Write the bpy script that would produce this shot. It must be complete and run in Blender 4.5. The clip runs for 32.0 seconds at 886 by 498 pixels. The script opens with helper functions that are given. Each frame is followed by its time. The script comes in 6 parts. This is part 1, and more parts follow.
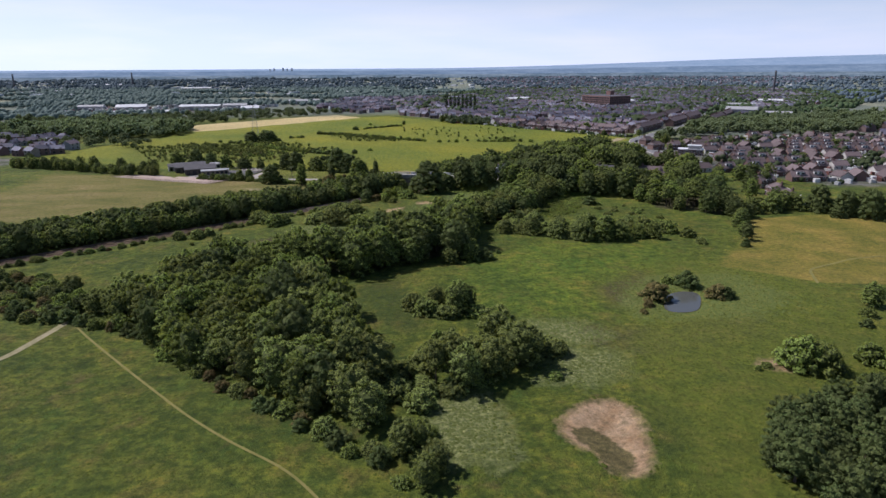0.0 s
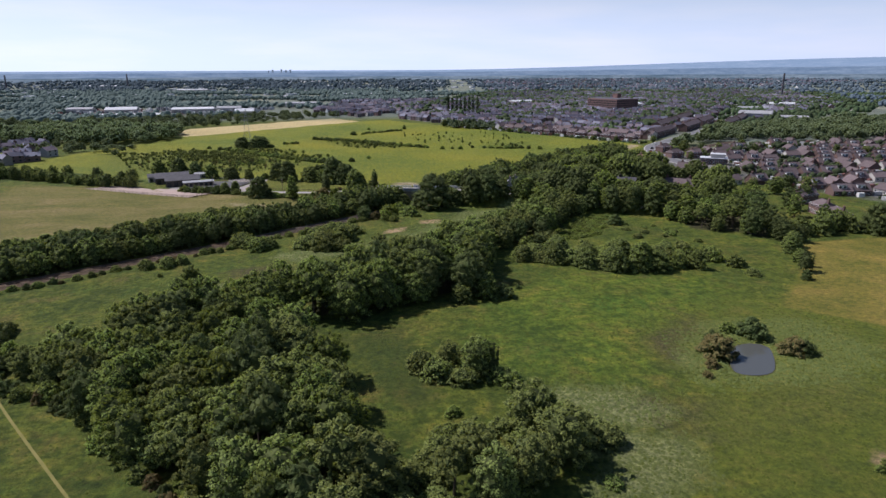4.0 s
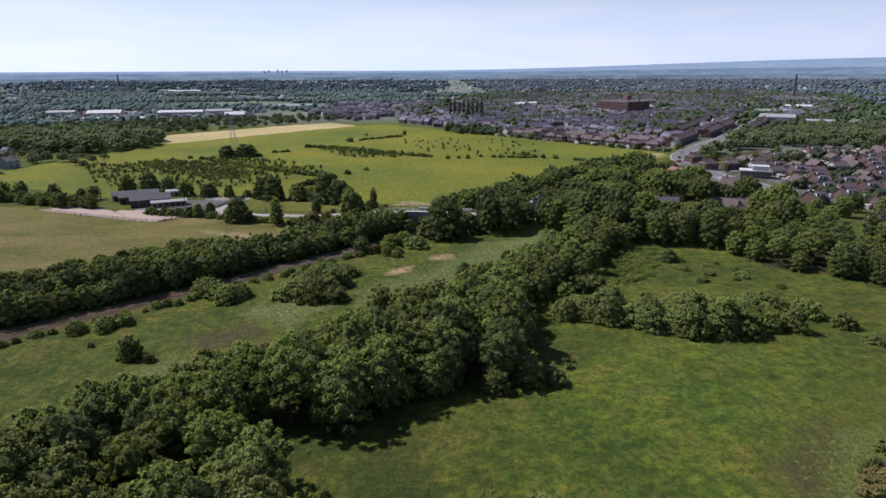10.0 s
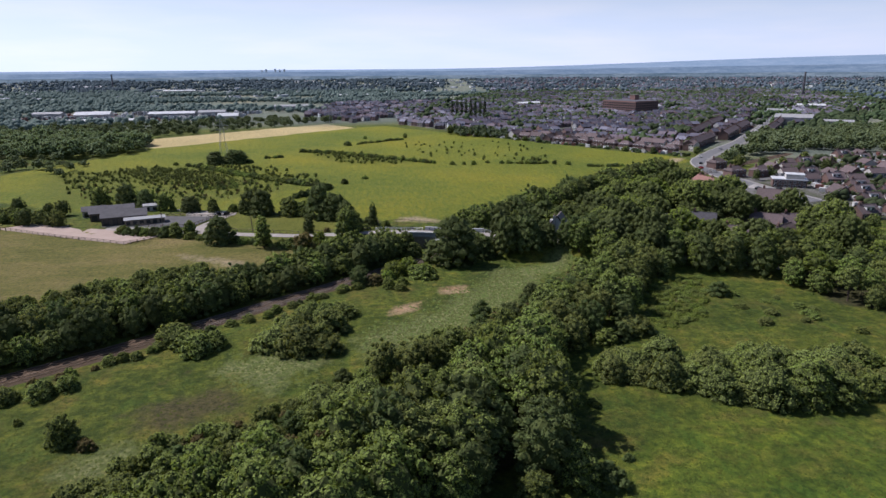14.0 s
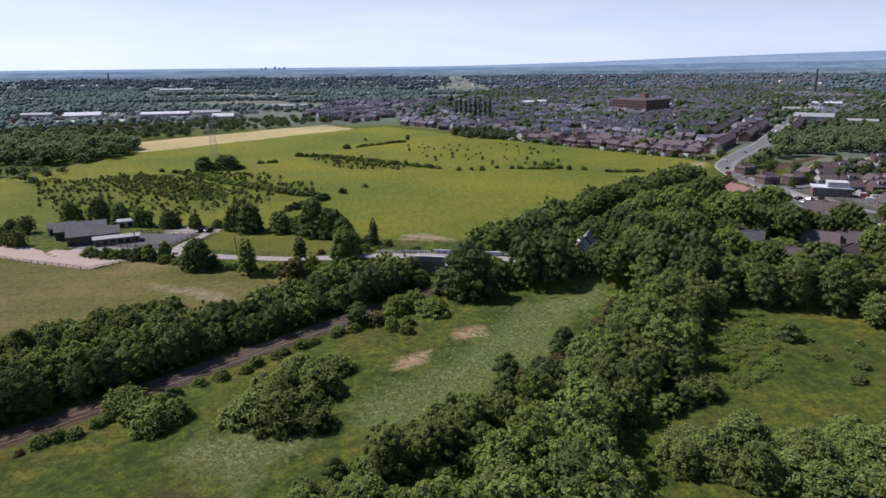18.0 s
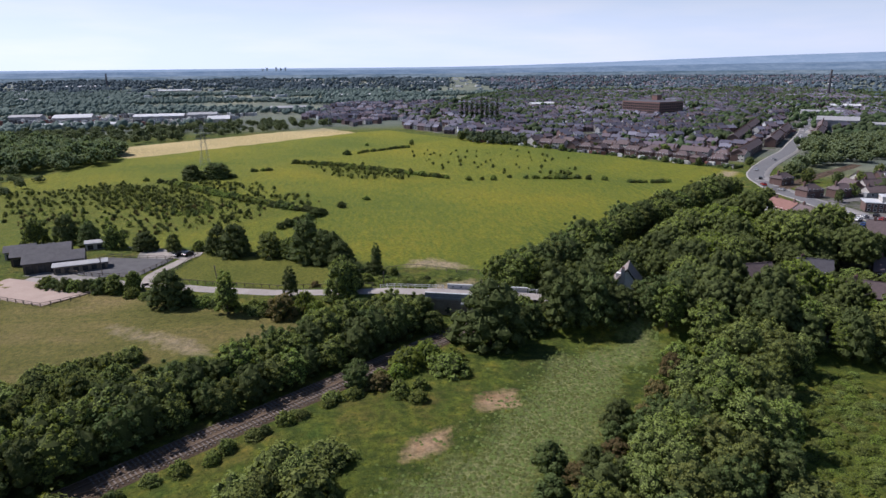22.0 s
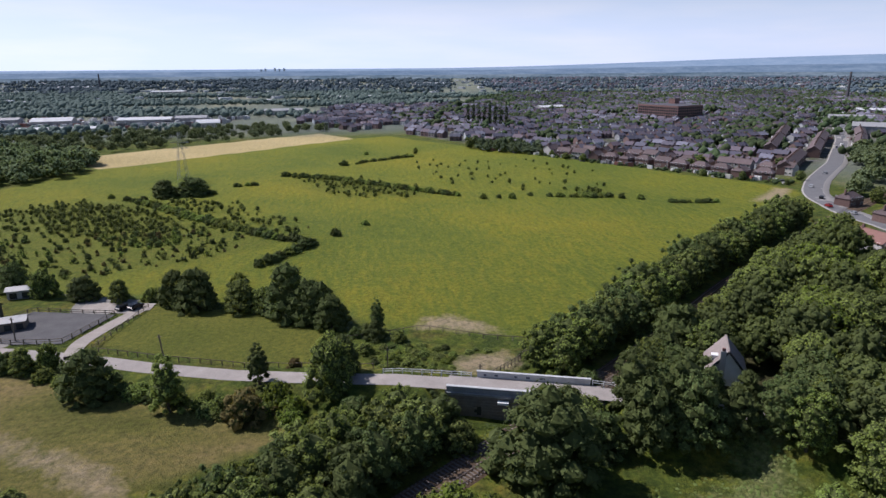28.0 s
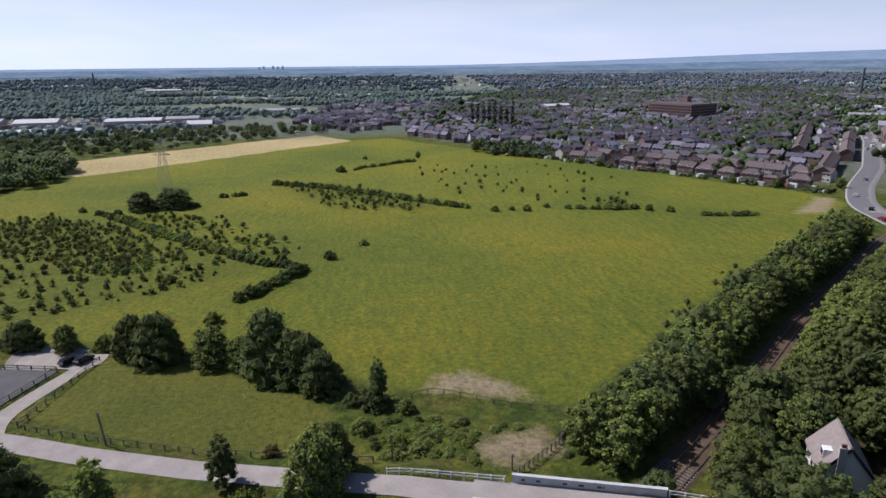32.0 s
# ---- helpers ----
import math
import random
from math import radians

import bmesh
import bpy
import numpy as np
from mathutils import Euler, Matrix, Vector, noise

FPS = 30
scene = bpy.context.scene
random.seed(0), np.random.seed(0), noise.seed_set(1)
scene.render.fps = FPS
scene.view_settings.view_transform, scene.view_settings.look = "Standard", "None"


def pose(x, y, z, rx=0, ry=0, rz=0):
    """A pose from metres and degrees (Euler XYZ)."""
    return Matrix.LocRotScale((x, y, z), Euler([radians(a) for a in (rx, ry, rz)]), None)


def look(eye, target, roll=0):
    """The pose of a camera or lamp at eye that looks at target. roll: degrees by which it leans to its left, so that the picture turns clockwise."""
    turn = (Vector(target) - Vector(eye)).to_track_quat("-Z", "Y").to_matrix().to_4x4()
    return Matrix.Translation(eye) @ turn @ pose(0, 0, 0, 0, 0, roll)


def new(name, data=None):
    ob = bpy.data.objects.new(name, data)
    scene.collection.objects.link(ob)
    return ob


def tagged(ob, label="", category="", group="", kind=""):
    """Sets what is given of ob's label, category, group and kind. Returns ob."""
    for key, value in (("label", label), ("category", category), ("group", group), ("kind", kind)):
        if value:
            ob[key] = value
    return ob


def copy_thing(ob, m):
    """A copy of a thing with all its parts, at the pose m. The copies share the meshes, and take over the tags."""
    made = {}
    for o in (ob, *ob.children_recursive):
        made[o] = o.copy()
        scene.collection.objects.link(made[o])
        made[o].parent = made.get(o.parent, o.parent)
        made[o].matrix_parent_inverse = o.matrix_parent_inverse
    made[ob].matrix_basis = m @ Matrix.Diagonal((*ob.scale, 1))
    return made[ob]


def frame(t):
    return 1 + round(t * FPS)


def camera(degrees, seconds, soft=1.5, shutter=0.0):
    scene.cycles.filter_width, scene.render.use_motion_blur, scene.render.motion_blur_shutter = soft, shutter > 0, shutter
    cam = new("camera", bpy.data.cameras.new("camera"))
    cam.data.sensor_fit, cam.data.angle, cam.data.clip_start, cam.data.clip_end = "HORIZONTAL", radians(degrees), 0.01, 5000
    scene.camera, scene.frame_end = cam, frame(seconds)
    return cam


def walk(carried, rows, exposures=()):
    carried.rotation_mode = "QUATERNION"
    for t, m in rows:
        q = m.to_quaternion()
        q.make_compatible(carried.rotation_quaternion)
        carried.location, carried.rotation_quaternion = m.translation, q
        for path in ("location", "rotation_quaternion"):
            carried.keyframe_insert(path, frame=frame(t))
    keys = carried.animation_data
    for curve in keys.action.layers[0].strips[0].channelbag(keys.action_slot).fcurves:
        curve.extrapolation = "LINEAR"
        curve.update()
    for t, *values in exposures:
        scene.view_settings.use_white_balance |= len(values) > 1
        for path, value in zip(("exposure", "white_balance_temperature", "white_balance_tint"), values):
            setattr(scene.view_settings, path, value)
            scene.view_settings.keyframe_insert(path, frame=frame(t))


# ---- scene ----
# camera: seconds, east, north, height, heading, downward tilt, roll
cam = camera(70.24, 32.0, soft=1.5)
FLIGHT = (
    (0, -0.00, 0.00, 60.00, 5.935, 16.134, -0.296),
    (1, 0.18, 8.30, 60.05, 5.989, 16.094, -0.265),
    (2, 0.29, 16.60, 60.10, 6.018, 16.049, -0.238),
    (3, 0.30, 24.91, 60.16, 6.025, 16.002, -0.214),
    (6, -0.32, 49.36, 60.35, 6.091, 15.985, -0.188),
    (7, -0.49, 57.51, 60.40, 6.139, 15.981, -0.199),
    (8, -0.51, 65.63, 60.48, 6.196, 15.971, -0.204),
    (9, -0.42, 73.69, 60.59, 6.250, 15.951, -0.204),
    (10, -0.38, 81.71, 60.73, 6.274, 15.960, -0.206),
    (11, -0.35, 89.70, 60.92, 6.311, 15.987, -0.222),
    (12, -0.34, 97.62, 61.16, 6.340, 16.012, -0.256),
    (13, -0.39, 105.48, 61.40, 6.357, 16.062, -0.306),
    (14, -0.43, 113.30, 61.64, 6.363, 16.101, -0.363),
    (17, -0.04, 136.29, 62.02, 6.274, 16.261, -0.525),
    (18, -0.01, 144.21, 62.07, 6.252, 16.323, -0.534),
    (19, -0.06, 152.18, 62.09, 6.203, 16.394, -0.534),
    (20, -0.14, 160.17, 62.11, 6.149, 16.379, -0.526),
    (21, -0.18, 168.12, 62.13, 6.123, 16.320, -0.509),
    (22, -0.22, 176.13, 62.14, 6.122, 16.265, -0.480),
    (23, -0.27, 184.37, 62.16, 6.127, 16.178, -0.441),
    (24, -0.23, 192.89, 62.20, 6.152, 16.065, -0.387),
    (25, -0.17, 201.41, 62.20, 6.157, 16.009, -0.334),
    (28, -0.25, 225.88, 61.94, 6.178, 16.171, -0.343),
    (29, -0.28, 233.83, 62.01, 6.182, 16.226, -0.395),
    (30, -0.24, 241.78, 62.11, 6.202, 16.278, -0.447),
    (31, -0.15, 249.77, 62.24, 6.186, 16.336, -0.497),
    (32, -0.00, 257.77, 62.37, 6.171, 16.417, -0.547),
)


def flown(x, y, z, heading, tilt, roll):
    a, b = radians(heading), radians(tilt)
    return look((x, y, z), (x + 100 * math.sin(a) * math.cos(b), y + 100 * math.cos(a) * math.cos(b), z - 100 * math.sin(b)), roll)


walk(cam, [(row[0], flown(*row[1:])) for row in FLIGHT], ((0, 0.0, 6000, 19), (26, 0.0, 6000, 19), (32, -0.1, 6000, 19)))

# ---- world, sun, exposure ----
SUN_AZ, SUN_EL = radians(-62), radians(50)
world = bpy.data.worlds.new("sky")
scene.world = world
world.use_nodes = True
wn = world.node_tree.nodes
sky = wn.new("ShaderNodeTexSky")
sky.sky_type, sky.sun_disc = "NISHITA", False
sky.sun_elevation, sky.sun_rotation = SUN_EL, SUN_AZ % (2 * math.pi)
sky.altitude, sky.air_density, sky.dust_density, sky.ozone_density = 100, 1.0, 0.6, 2.0
link = world.node_tree.links.new
geo = wn.new("ShaderNodeTexCoord")
split = wn.new("ShaderNodeSeparateXYZ")
link(geo.outputs["Generated"], split.inputs[0])
rise = wn.new("ShaderNodeMapRange")
rise.interpolation_type = "SMOOTHSTEP"
rise.inputs["From Min"].default_value, rise.inputs["From Max"].default_value = 0.0, 0.22
rise.inputs["To Min"].default_value, rise.inputs["To Max"].default_value = 0.92, 0.0
link(split.outputs["Z"], rise.inputs["Value"])
stretch = wn.new("ShaderNodeMapping")
stretch.inputs["Scale"].default_value = (2.0, 2.0, 14.0)
link(geo.outputs["Generated"], stretch.inputs["Vector"])
wisp = wn.new("ShaderNodeTexNoise")
wisp.inputs["Scale"].default_value, wisp.inputs["Detail"].default_value = 2.2, 5
link(stretch.outputs[0], wisp.inputs["Vector"])
veil = wn.new("ShaderNodeValToRGB")
veil.color_ramp.elements[0].position, veil.color_ramp.elements[0].color = 0.42, (10.6, 12.2, 14.8, 1)
veil.color_ramp.elements[1].position, veil.color_ramp.elements[1].color = 0.72, (12.1, 13.0, 14.7, 1)
link(wisp.outputs["Fac"], veil.inputs[0])
# pale summer haze near the horizon, with faint streaks of cloud
hazy = wn.new("ShaderNodeMix")
hazy.data_type = "RGBA"
link(rise.outputs[0], hazy.inputs[0])
link(sky.outputs[0], hazy.inputs[6])
aim = wn.new("ShaderNodeVectorMath")
aim.operation = "DOT_PRODUCT"
aim.inputs[1].default_value = (math.sin(SUN_AZ), math.cos(SUN_AZ), 0.0)
link(geo.outputs["Generated"], aim.inputs[0])
glare = wn.new("ShaderNodeMapRange")
glare.inputs["From Min"].default_value, glare.inputs["From Max"].default_value = -0.3, 1.0
glare.inputs["To Min"].default_value, glare.inputs["To Max"].default_value = 0.84, 1.14
link(aim.outputs["Value"], glare.inputs["Value"])
lit = wn.new("ShaderNodeVectorMath")
lit.operation = "SCALE"
link(veil.outputs[0], lit.inputs[0])
link(glare.outputs[0], lit.inputs["Scale"])
link(lit.outputs[0], hazy.inputs[7])
wn["Background"].inputs["Strength"].default_value = 0.075
link(hazy.outputs[2], wn["Background"].inputs["Color"])
sun = new("sun", bpy.data.lights.new("sun", "SUN"))
sun.data.energy, sun.data.angle, sun.data.color = 5.0, radians(0.53), (1.0, 0.94, 0.84)
toward = Vector((math.sin(SUN_AZ) * math.cos(SUN_EL), math.cos(SUN_AZ) * math.cos(SUN_EL), math.sin(SUN_EL)))
sun.matrix_world = look(toward * 300, (0, 0, 0))
scene.view_settings.exposure = 0.0

# ---- materials ----


class Nodes:
    """A small wrapper that wires a node material."""

    def __init__(self, name, roughness=0.8, metallic=0.0):
        self.mat = bpy.data.materials.new(name)
        self.mat.use_nodes = True
        self.tree = self.mat.node_tree
        self.bsdf = self.tree.nodes["Principled BSDF"]
        self.bsdf.inputs["Roughness"].default_value = roughness
        self.bsdf.inputs["Metallic"].default_value = metallic
        self.bsdf.inputs["Specular IOR Level"].default_value = 0.25
        self.place = None

    def add(self, kind, **values):
        node = self.tree.nodes.new(kind)
        for key, value in values.items():
            node.inputs[key].default_value = value
        return node

    def link(self, a, b):
        self.tree.links.new(a, b)

    def coords(self):
        if self.place is None:
            self.place = self.tree.nodes.new("ShaderNodeNewGeometry").outputs["Position"]
        return self.place

    def noise(self, scale, detail=3.0, rough=0.55, stretch=None):
        node = self.add("ShaderNodeTexNoise", Scale=scale, Detail=detail, Roughness=rough)
        source = self.coords()
        if stretch:
            m = self.add("ShaderNodeMapping")
            m.inputs["Scale"].default_value = stretch
            self.link(source, m.inputs["Vector"])
            source = m.outputs[0]
        self.link(source, node.inputs["Vector"])
        return node.outputs["Fac"]

    def ramp(self, fac, *stops):
        node = self.tree.nodes.new("ShaderNodeValToRGB")
        el = node.color_ramp.elements
        while len(el) < len(stops):
            el.new(0.5)
        for e, (p, c) in zip(el, stops):
            e.position = p
            e.color = (*c, 1) if len(c) == 3 else c
        self.link(fac, node.inputs[0])
        return node.outputs[0]

    def math(self, op, a, b=0.0, c=None, clamp=False):
        node = self.tree.nodes.new("ShaderNodeMath")
        node.operation, node.use_clamp = op, clamp
        for slot, v in zip(node.inputs, (a, b, c)):
            if v is None:
                continue
            if isinstance(v, (int, float)):
                slot.default_value = v
            else:
                self.link(v, slot)
        return node.outputs[0]

    def mix(self, fac, a, b, blend="MIX"):
        node = self.tree.nodes.new("ShaderNodeMix")
        node.data_type, node.blend_type = "RGBA", blend
        for slot, v in ((node.inputs[0], fac), (node.inputs[6], a), (node.inputs[7], b)):
            if isinstance(v, (int, float)):
                slot.default_value = v
            elif isinstance(v, tuple):
                slot.default_value = (*v, 1)
            else:
                self.link(v, slot)
        return node.outputs[2]

    def attr(self, name):
        node = self.tree.nodes.new("ShaderNodeAttribute")
        node.attribute_name = name
        return node.outputs["Fac"]

    def inside(self, name, soft=1.0, wobble=None, amount=3.0):
        """1 inside the zone whose signed distance is stored under that name, 0 outside."""
        v = self.attr(name)
        if wobble is not None:
            v = self.math("ADD", v, self.math("MULTIPLY", self.math("SUBTRACT", wobble, 0.5), amount))
        return self.math("SUBTRACT", 0.5, self.math("DIVIDE", v, soft), clamp=True)

    def bump(self, height, distance, strength=1.0):
        node = self.add("ShaderNodeBump", Strength=strength, Distance=distance)
        self.link(height, node.inputs["Height"])
        self.link(node.outputs[0], self.bsdf.inputs["Normal"])

    def colour(self, c):
        slot = self.bsdf.inputs["Base Color"]
        if isinstance(c, tuple):
            slot.default_value = (*c, 1)
        else:
            self.link(c, slot)
        return self.mat


def plain(name, dark, light, scale=2.0, roughness=0.8, metallic=0.0, bump=0.0, per_object=0.0):
    """A worn surface between two colours, at two scales."""
    n = Nodes(name, roughness, metallic)
    fac = n.math("ADD", n.math("MULTIPLY", n.noise(scale), 0.6), n.math("MULTIPLY", n.noise(scale * 9, 4), 0.4))
    c = n.ramp(fac, (0.3, dark), (0.7, light))
    if per_object:
        info = n.tree.nodes.new("ShaderNodeObjectInfo")
        c = n.mix(n.math("MULTIPLY", info.outputs["Random"], per_object), c, tuple(v * 0.45 for v in dark))
    if bump:
        n.bump(n.noise(scale * 12, 4), bump)
    return n.colour(c)


def leaves(name, dark, mid, light, vary=0.55, trans=0.22, per_island=True):
    """Foliage: hue varies from leaf spray to leaf spray and from plant to plant."""
    n = Nodes(name, 0.85)
    n.bsdf.inputs["Specular IOR Level"].default_value = 0.12
    geo = n.tree.nodes.new("ShaderNodeNewGeometry")
    info = n.tree.nodes.new("ShaderNodeObjectInfo")
    base = n.ramp(geo.outputs["Random Per Island"], (0.0, tuple(0.6 * a + 0.4 * b for a, b in zip(mid, dark))), (0.5, mid), (1.0, tuple(0.5 * a + 0.5 * b for a, b in zip(mid, light))))
    patch = n.noise(0.35, 2)
    base = n.mix(n.math("MULTIPLY", patch, 0.22), base, tuple(v * 0.6 for v in dark))
    hue = n.add("ShaderNodeHueSaturation")
    n.link(n.math("ADD", 0.49, n.math("MULTIPLY", info.outputs["Random"], 0.03)), hue.inputs["Hue"])
    n.link(n.math("ADD", 1 - vary * 0.5, n.math("MULTIPLY", info.outputs["Random"], vary)), hue.inputs["Value"])
    hue.inputs["Saturation"].default_value = 1.0
    n.link(base, hue.inputs["Color"])
    n.colour(hue.outputs[0])
    # light passes through the leaf as well as off it
    tr = n.tree.nodes.new("ShaderNodeBsdfTranslucent")
    n.link(n.mix(1.0, hue.outputs[0], (trans * 1.15, trans * 1.1, trans * 0.5), "MULTIPLY"), tr.inputs["Color"])
    both = n.tree.nodes.new("ShaderNodeAddShader")
    n.link(n.bsdf.outputs[0], both.inputs[0])
    n.link(tr.outputs[0], both.inputs[1])
    n.link(both.outputs[0], n.tree.nodes["Material Output"].inputs["Surface"])
    return n.mat


def islands(name, colours, roughness=0.85):
    """Joined small buildings: one of several colours for each loose piece."""
    n = Nodes(name, roughness)
    geo = n.tree.nodes.new("ShaderNodeNewGeometry")
    node = n.tree.nodes.new("ShaderNodeValToRGB")
    node.color_ramp.interpolation = "CONSTANT"
    el = node.color_ramp.elements
    while len(el) < len(colours):
        el.new(0.5)
    for i, c in enumerate(colours):
        el[i].position = i / len(colours)
        el[i].color = (*c, 1)
    n.link(geo.outputs["Random Per Island"], node.inputs[0])
    c = n.mix(n.math("MULTIPLY", n.noise(1.2), 0.5), node.outputs[0], (0.08, 0.08, 0.08))
    return n.colour(c)


LEAF = leaves("broad_leaves", (0.081, 0.103, 0.027), (0.135, 0.165, 0.042), (0.207, 0.244, 0.065), trans=0.7)
LEAF_PALE = leaves("willow_leaves", (0.094, 0.112, 0.034), (0.143, 0.164, 0.049), (0.203, 0.225, 0.075), trans=0.7)
LEAF_LIME = leaves("lime_leaves", (0.076, 0.101, 0.017), (0.116, 0.146, 0.025), (0.159, 0.191, 0.037), trans=0.7)
LEAF_DARK = leaves("dark_leaves", (0.043, 0.058, 0.023), (0.071, 0.092, 0.032), (0.114, 0.138, 0.049), trans=0.6)
LEAF_RUST = leaves("rusty_leaves", (0.072, 0.056, 0.026), (0.115, 0.090, 0.038), (0.158, 0.126, 0.052), trans=0.45)
# blue-grey leaves of far trees: distance haze put into the leaf colour
LEAF_FAR = leaves("hazed_far_leaves", (0.063, 0.083, 0.053), (0.094, 0.119, 0.071), (0.136, 0.161, 0.093), trans=0.3)
LEAF_DISTANT = leaves("hazed_distant_leaves", (0.078, 0.110, 0.098), (0.106, 0.144, 0.126), (0.145, 0.185, 0.155), trans=0.15)
LEAF_WOOD = leaves("wood_leaves", (0.065, 0.089, 0.028), (0.102, 0.133, 0.041), (0.153, 0.187, 0.061), trans=0.65)
LEAF_TOWN = leaves("town_leaves", (0.034, 0.050, 0.026), (0.052, 0.074, 0.034), (0.084, 0.106, 0.044), trans=0.3)
# palest and bluest leaves, imitating the thicker haze near the horizon
LEAF_HORIZON = leaves("hazed_horizon_leaves", (0.088, 0.124, 0.150), (0.108, 0.146, 0.176), (0.132, 0.171, 0.200), trans=0.15)
# crown cores darker than the leaves: shade between sprays put into the colour
CORE_SHADE = plain("inner_leaves", (0.050, 0.064, 0.019), (0.086, 0.107, 0.032), 0.8, 0.95)
BARK = plain("bark", (0.05, 0.04, 0.03), (0.12, 0.095, 0.07), 3, 0.9, bump=0.03)
BALLAST = plain("ballast", (0.081, 0.056, 0.037), (0.157, 0.111, 0.076), 1.5, 0.95, bump=0.08)
RAIL = plain("rail_steel", (0.20, 0.15, 0.12), (0.32, 0.26, 0.22), 2, 0.4, 0.7)
SLEEPER = plain("sleeper", (0.12, 0.10, 0.09), (0.24, 0.21, 0.19), 3, 0.9)
TARMAC = plain("tarmac", (0.12, 0.115, 0.115), (0.19, 0.185, 0.18), 0.4, 0.9, bump=0.01)
GRAVEL = plain("pale_gravel", (0.25, 0.225, 0.205), (0.40, 0.36, 0.325), 0.5, 0.95, bump=0.02)
STEEL = plain("bridge_steel", (0.20, 0.22, 0.24), (0.33, 0.35, 0.37), 0.6, 0.6, 0.1)
PALE_STEEL = plain("pale_parapet", (0.42, 0.43, 0.44), (0.58, 0.59, 0.60), 0.8, 0.6)
STONE = plain("bridge_stone", (0.13, 0.12, 0.11), (0.24, 0.22, 0.20), 0.8, 0.9, bump=0.03)
BRICK = plain("red_brick", (0.135, 0.086, 0.076), (0.211, 0.142, 0.128), 1.0, 0.9, per_object=0.5)
RENDER = plain("cream_render", (0.42, 0.40, 0.38), (0.58, 0.56, 0.54), 0.8, 0.9, per_object=0.25)
SLATE = plain("grey_slate", (0.093, 0.089, 0.103), (0.162, 0.155, 0.175), 1.2, 0.75, per_object=0.5)
TILE = plain("brown_tile", (0.116, 0.090, 0.093), (0.194, 0.150, 0.153), 1.2, 0.85, per_object=0.5)
RED_TILE = plain("red_tile", (0.237, 0.128, 0.109), (0.342, 0.190, 0.166), 1.2, 0.85, per_object=0.3)
WHITE = plain("white_paint", (0.66, 0.66, 0.66), (0.8, 0.8, 0.8), 1.0, 0.6)
GLASS = plain("dark_glazing", (0.02, 0.025, 0.03), (0.05, 0.055, 0.06), 1.0, 0.08)
WOOD = plain("weathered_wood", (0.12, 0.10, 0.08), (0.25, 0.21, 0.17), 3, 0.9)
TIN = plain("grey_sheet_roof", (0.28, 0.28, 0.29), (0.42, 0.42, 0.43), 0.4, 0.5, 0.1)
WHITE_TIN = plain("white_sheet_roof", (0.48, 0.49, 0.51), (0.64, 0.65, 0.67), 0.15, 0.5)
GALV = plain("galvanised_steel", (0.22, 0.23, 0.24), (0.34, 0.35, 0.36), 1.0, 0.5, 0.4)
DARK_SAND = plain("dark_arena_sand", (0.085, 0.083, 0.088), (0.13, 0.127, 0.13), 0.3, 0.95)
PINK_SAND = plain("pink_arena_sand", (0.34, 0.26, 0.22), (0.44, 0.35, 0.30), 0.2, 0.95)

# ---- plan: lines and zones ----
RAILWAY = ((-180, 170), (-140, 196), (-100, 225), (-63, 251), (-41, 269), (1, 303), (43, 337), (64, 355), (101, 390), (178, 454), (240, 500), (300, 540))
LANE = ((-108, 372), (-85, 367), (-66, 361.5), (-50, 355), (-31, 348), (-12, 341), (2, 334.8), (20, 329.2), (37, 324.8), (60, 317.4), (90, 300), (125, 285))
STRAW = ((-178, 645), (-17, 802), (-52, 851), (-211, 712))
MEADOW = ((0, 372), (36, 360), (75, 398), (110, 428), (212, 515), (206, 545), (168, 589), (125, 661), (71, 729), (14, 816), (-17, 802), (-178, 645), (-240, 470), (-130, 405), (-62, 402), (-18, 386))
WESTFIELD = ((-190, 395), (-108, 368), (-83, 357), (-40, 340), (-22, 332), (-14, 326), (-44, 309), (-75, 292), (-118, 262), (-190, 225))
PADDOCK = ((-66, 369), (-61, 391), (-40, 388), (-26, 382), (-9, 363), (-14, 351), (-30, 353))
DRYFIELD = ((105, 178), (128, 203), (152, 236), (215, 240), (240, 180), (160, 152), (126, 158))
SANDPIT = ((29.4, 93.8), (31.9, 97.2), (37.2, 100.6), (41.8, 101.3), (44.4, 98.3), (44.1, 91.2), (41.4, 81.2), (38, 78.2), (34.4, 80.4), (33.6, 85.2), (30.2, 88.8))
HOLLOW = ((31.2, 93.2), (35.6, 94.4), (38, 89.8), (39.7, 85.1), (38.5, 80.7), (34.9, 78.3), (33.9, 80.1), (34.1, 84.5), (32.3, 88.8))
SAND_B = ((77, 112), (81, 115), (85, 112), (82, 108))
SCRAPE_A = ((2, 265), (4, 271), (11, 274), (10, 268))
SCRAPE_B = ((17, 279), (18, 285), (26, 287), (25, 280))
BARE_MEADOW = ((9, 370), (11, 375), (18, 376), (28, 367), (27, 364))
BARE_BANK = ((16, 346), (17, 352), (27, 353), (30, 348), (24, 345))
PATH_A = ((-150, 90), (-100, 118), (-81, 131), (-78, 150), (-76, 157), (-90, 172))
PATH_B = ((-77, 154), (-70, 145), (-47, 118), (-35, 104), (-26, 95), (-15, 86), (-8, 76), (0, 60))
PATH_C = ((124, 158), (130, 171), (150, 178), (190, 185))
POND = ((72.5, 143.5), (74, 149), (78.5, 156), (83.5, 158), (87.5, 156), (84.5, 149), (80, 142.5))
for _ in range(2):
    POND = tuple(q for a, b in zip(POND, POND[1:] + POND[:1]) for q in ((a[0] * 0.75 + b[0] * 0.25, a[1] * 0.75 + b[1] * 0.25), (a[0] * 0.25 + b[0] * 0.75, a[1] * 0.25 + b[1] * 0.75)))
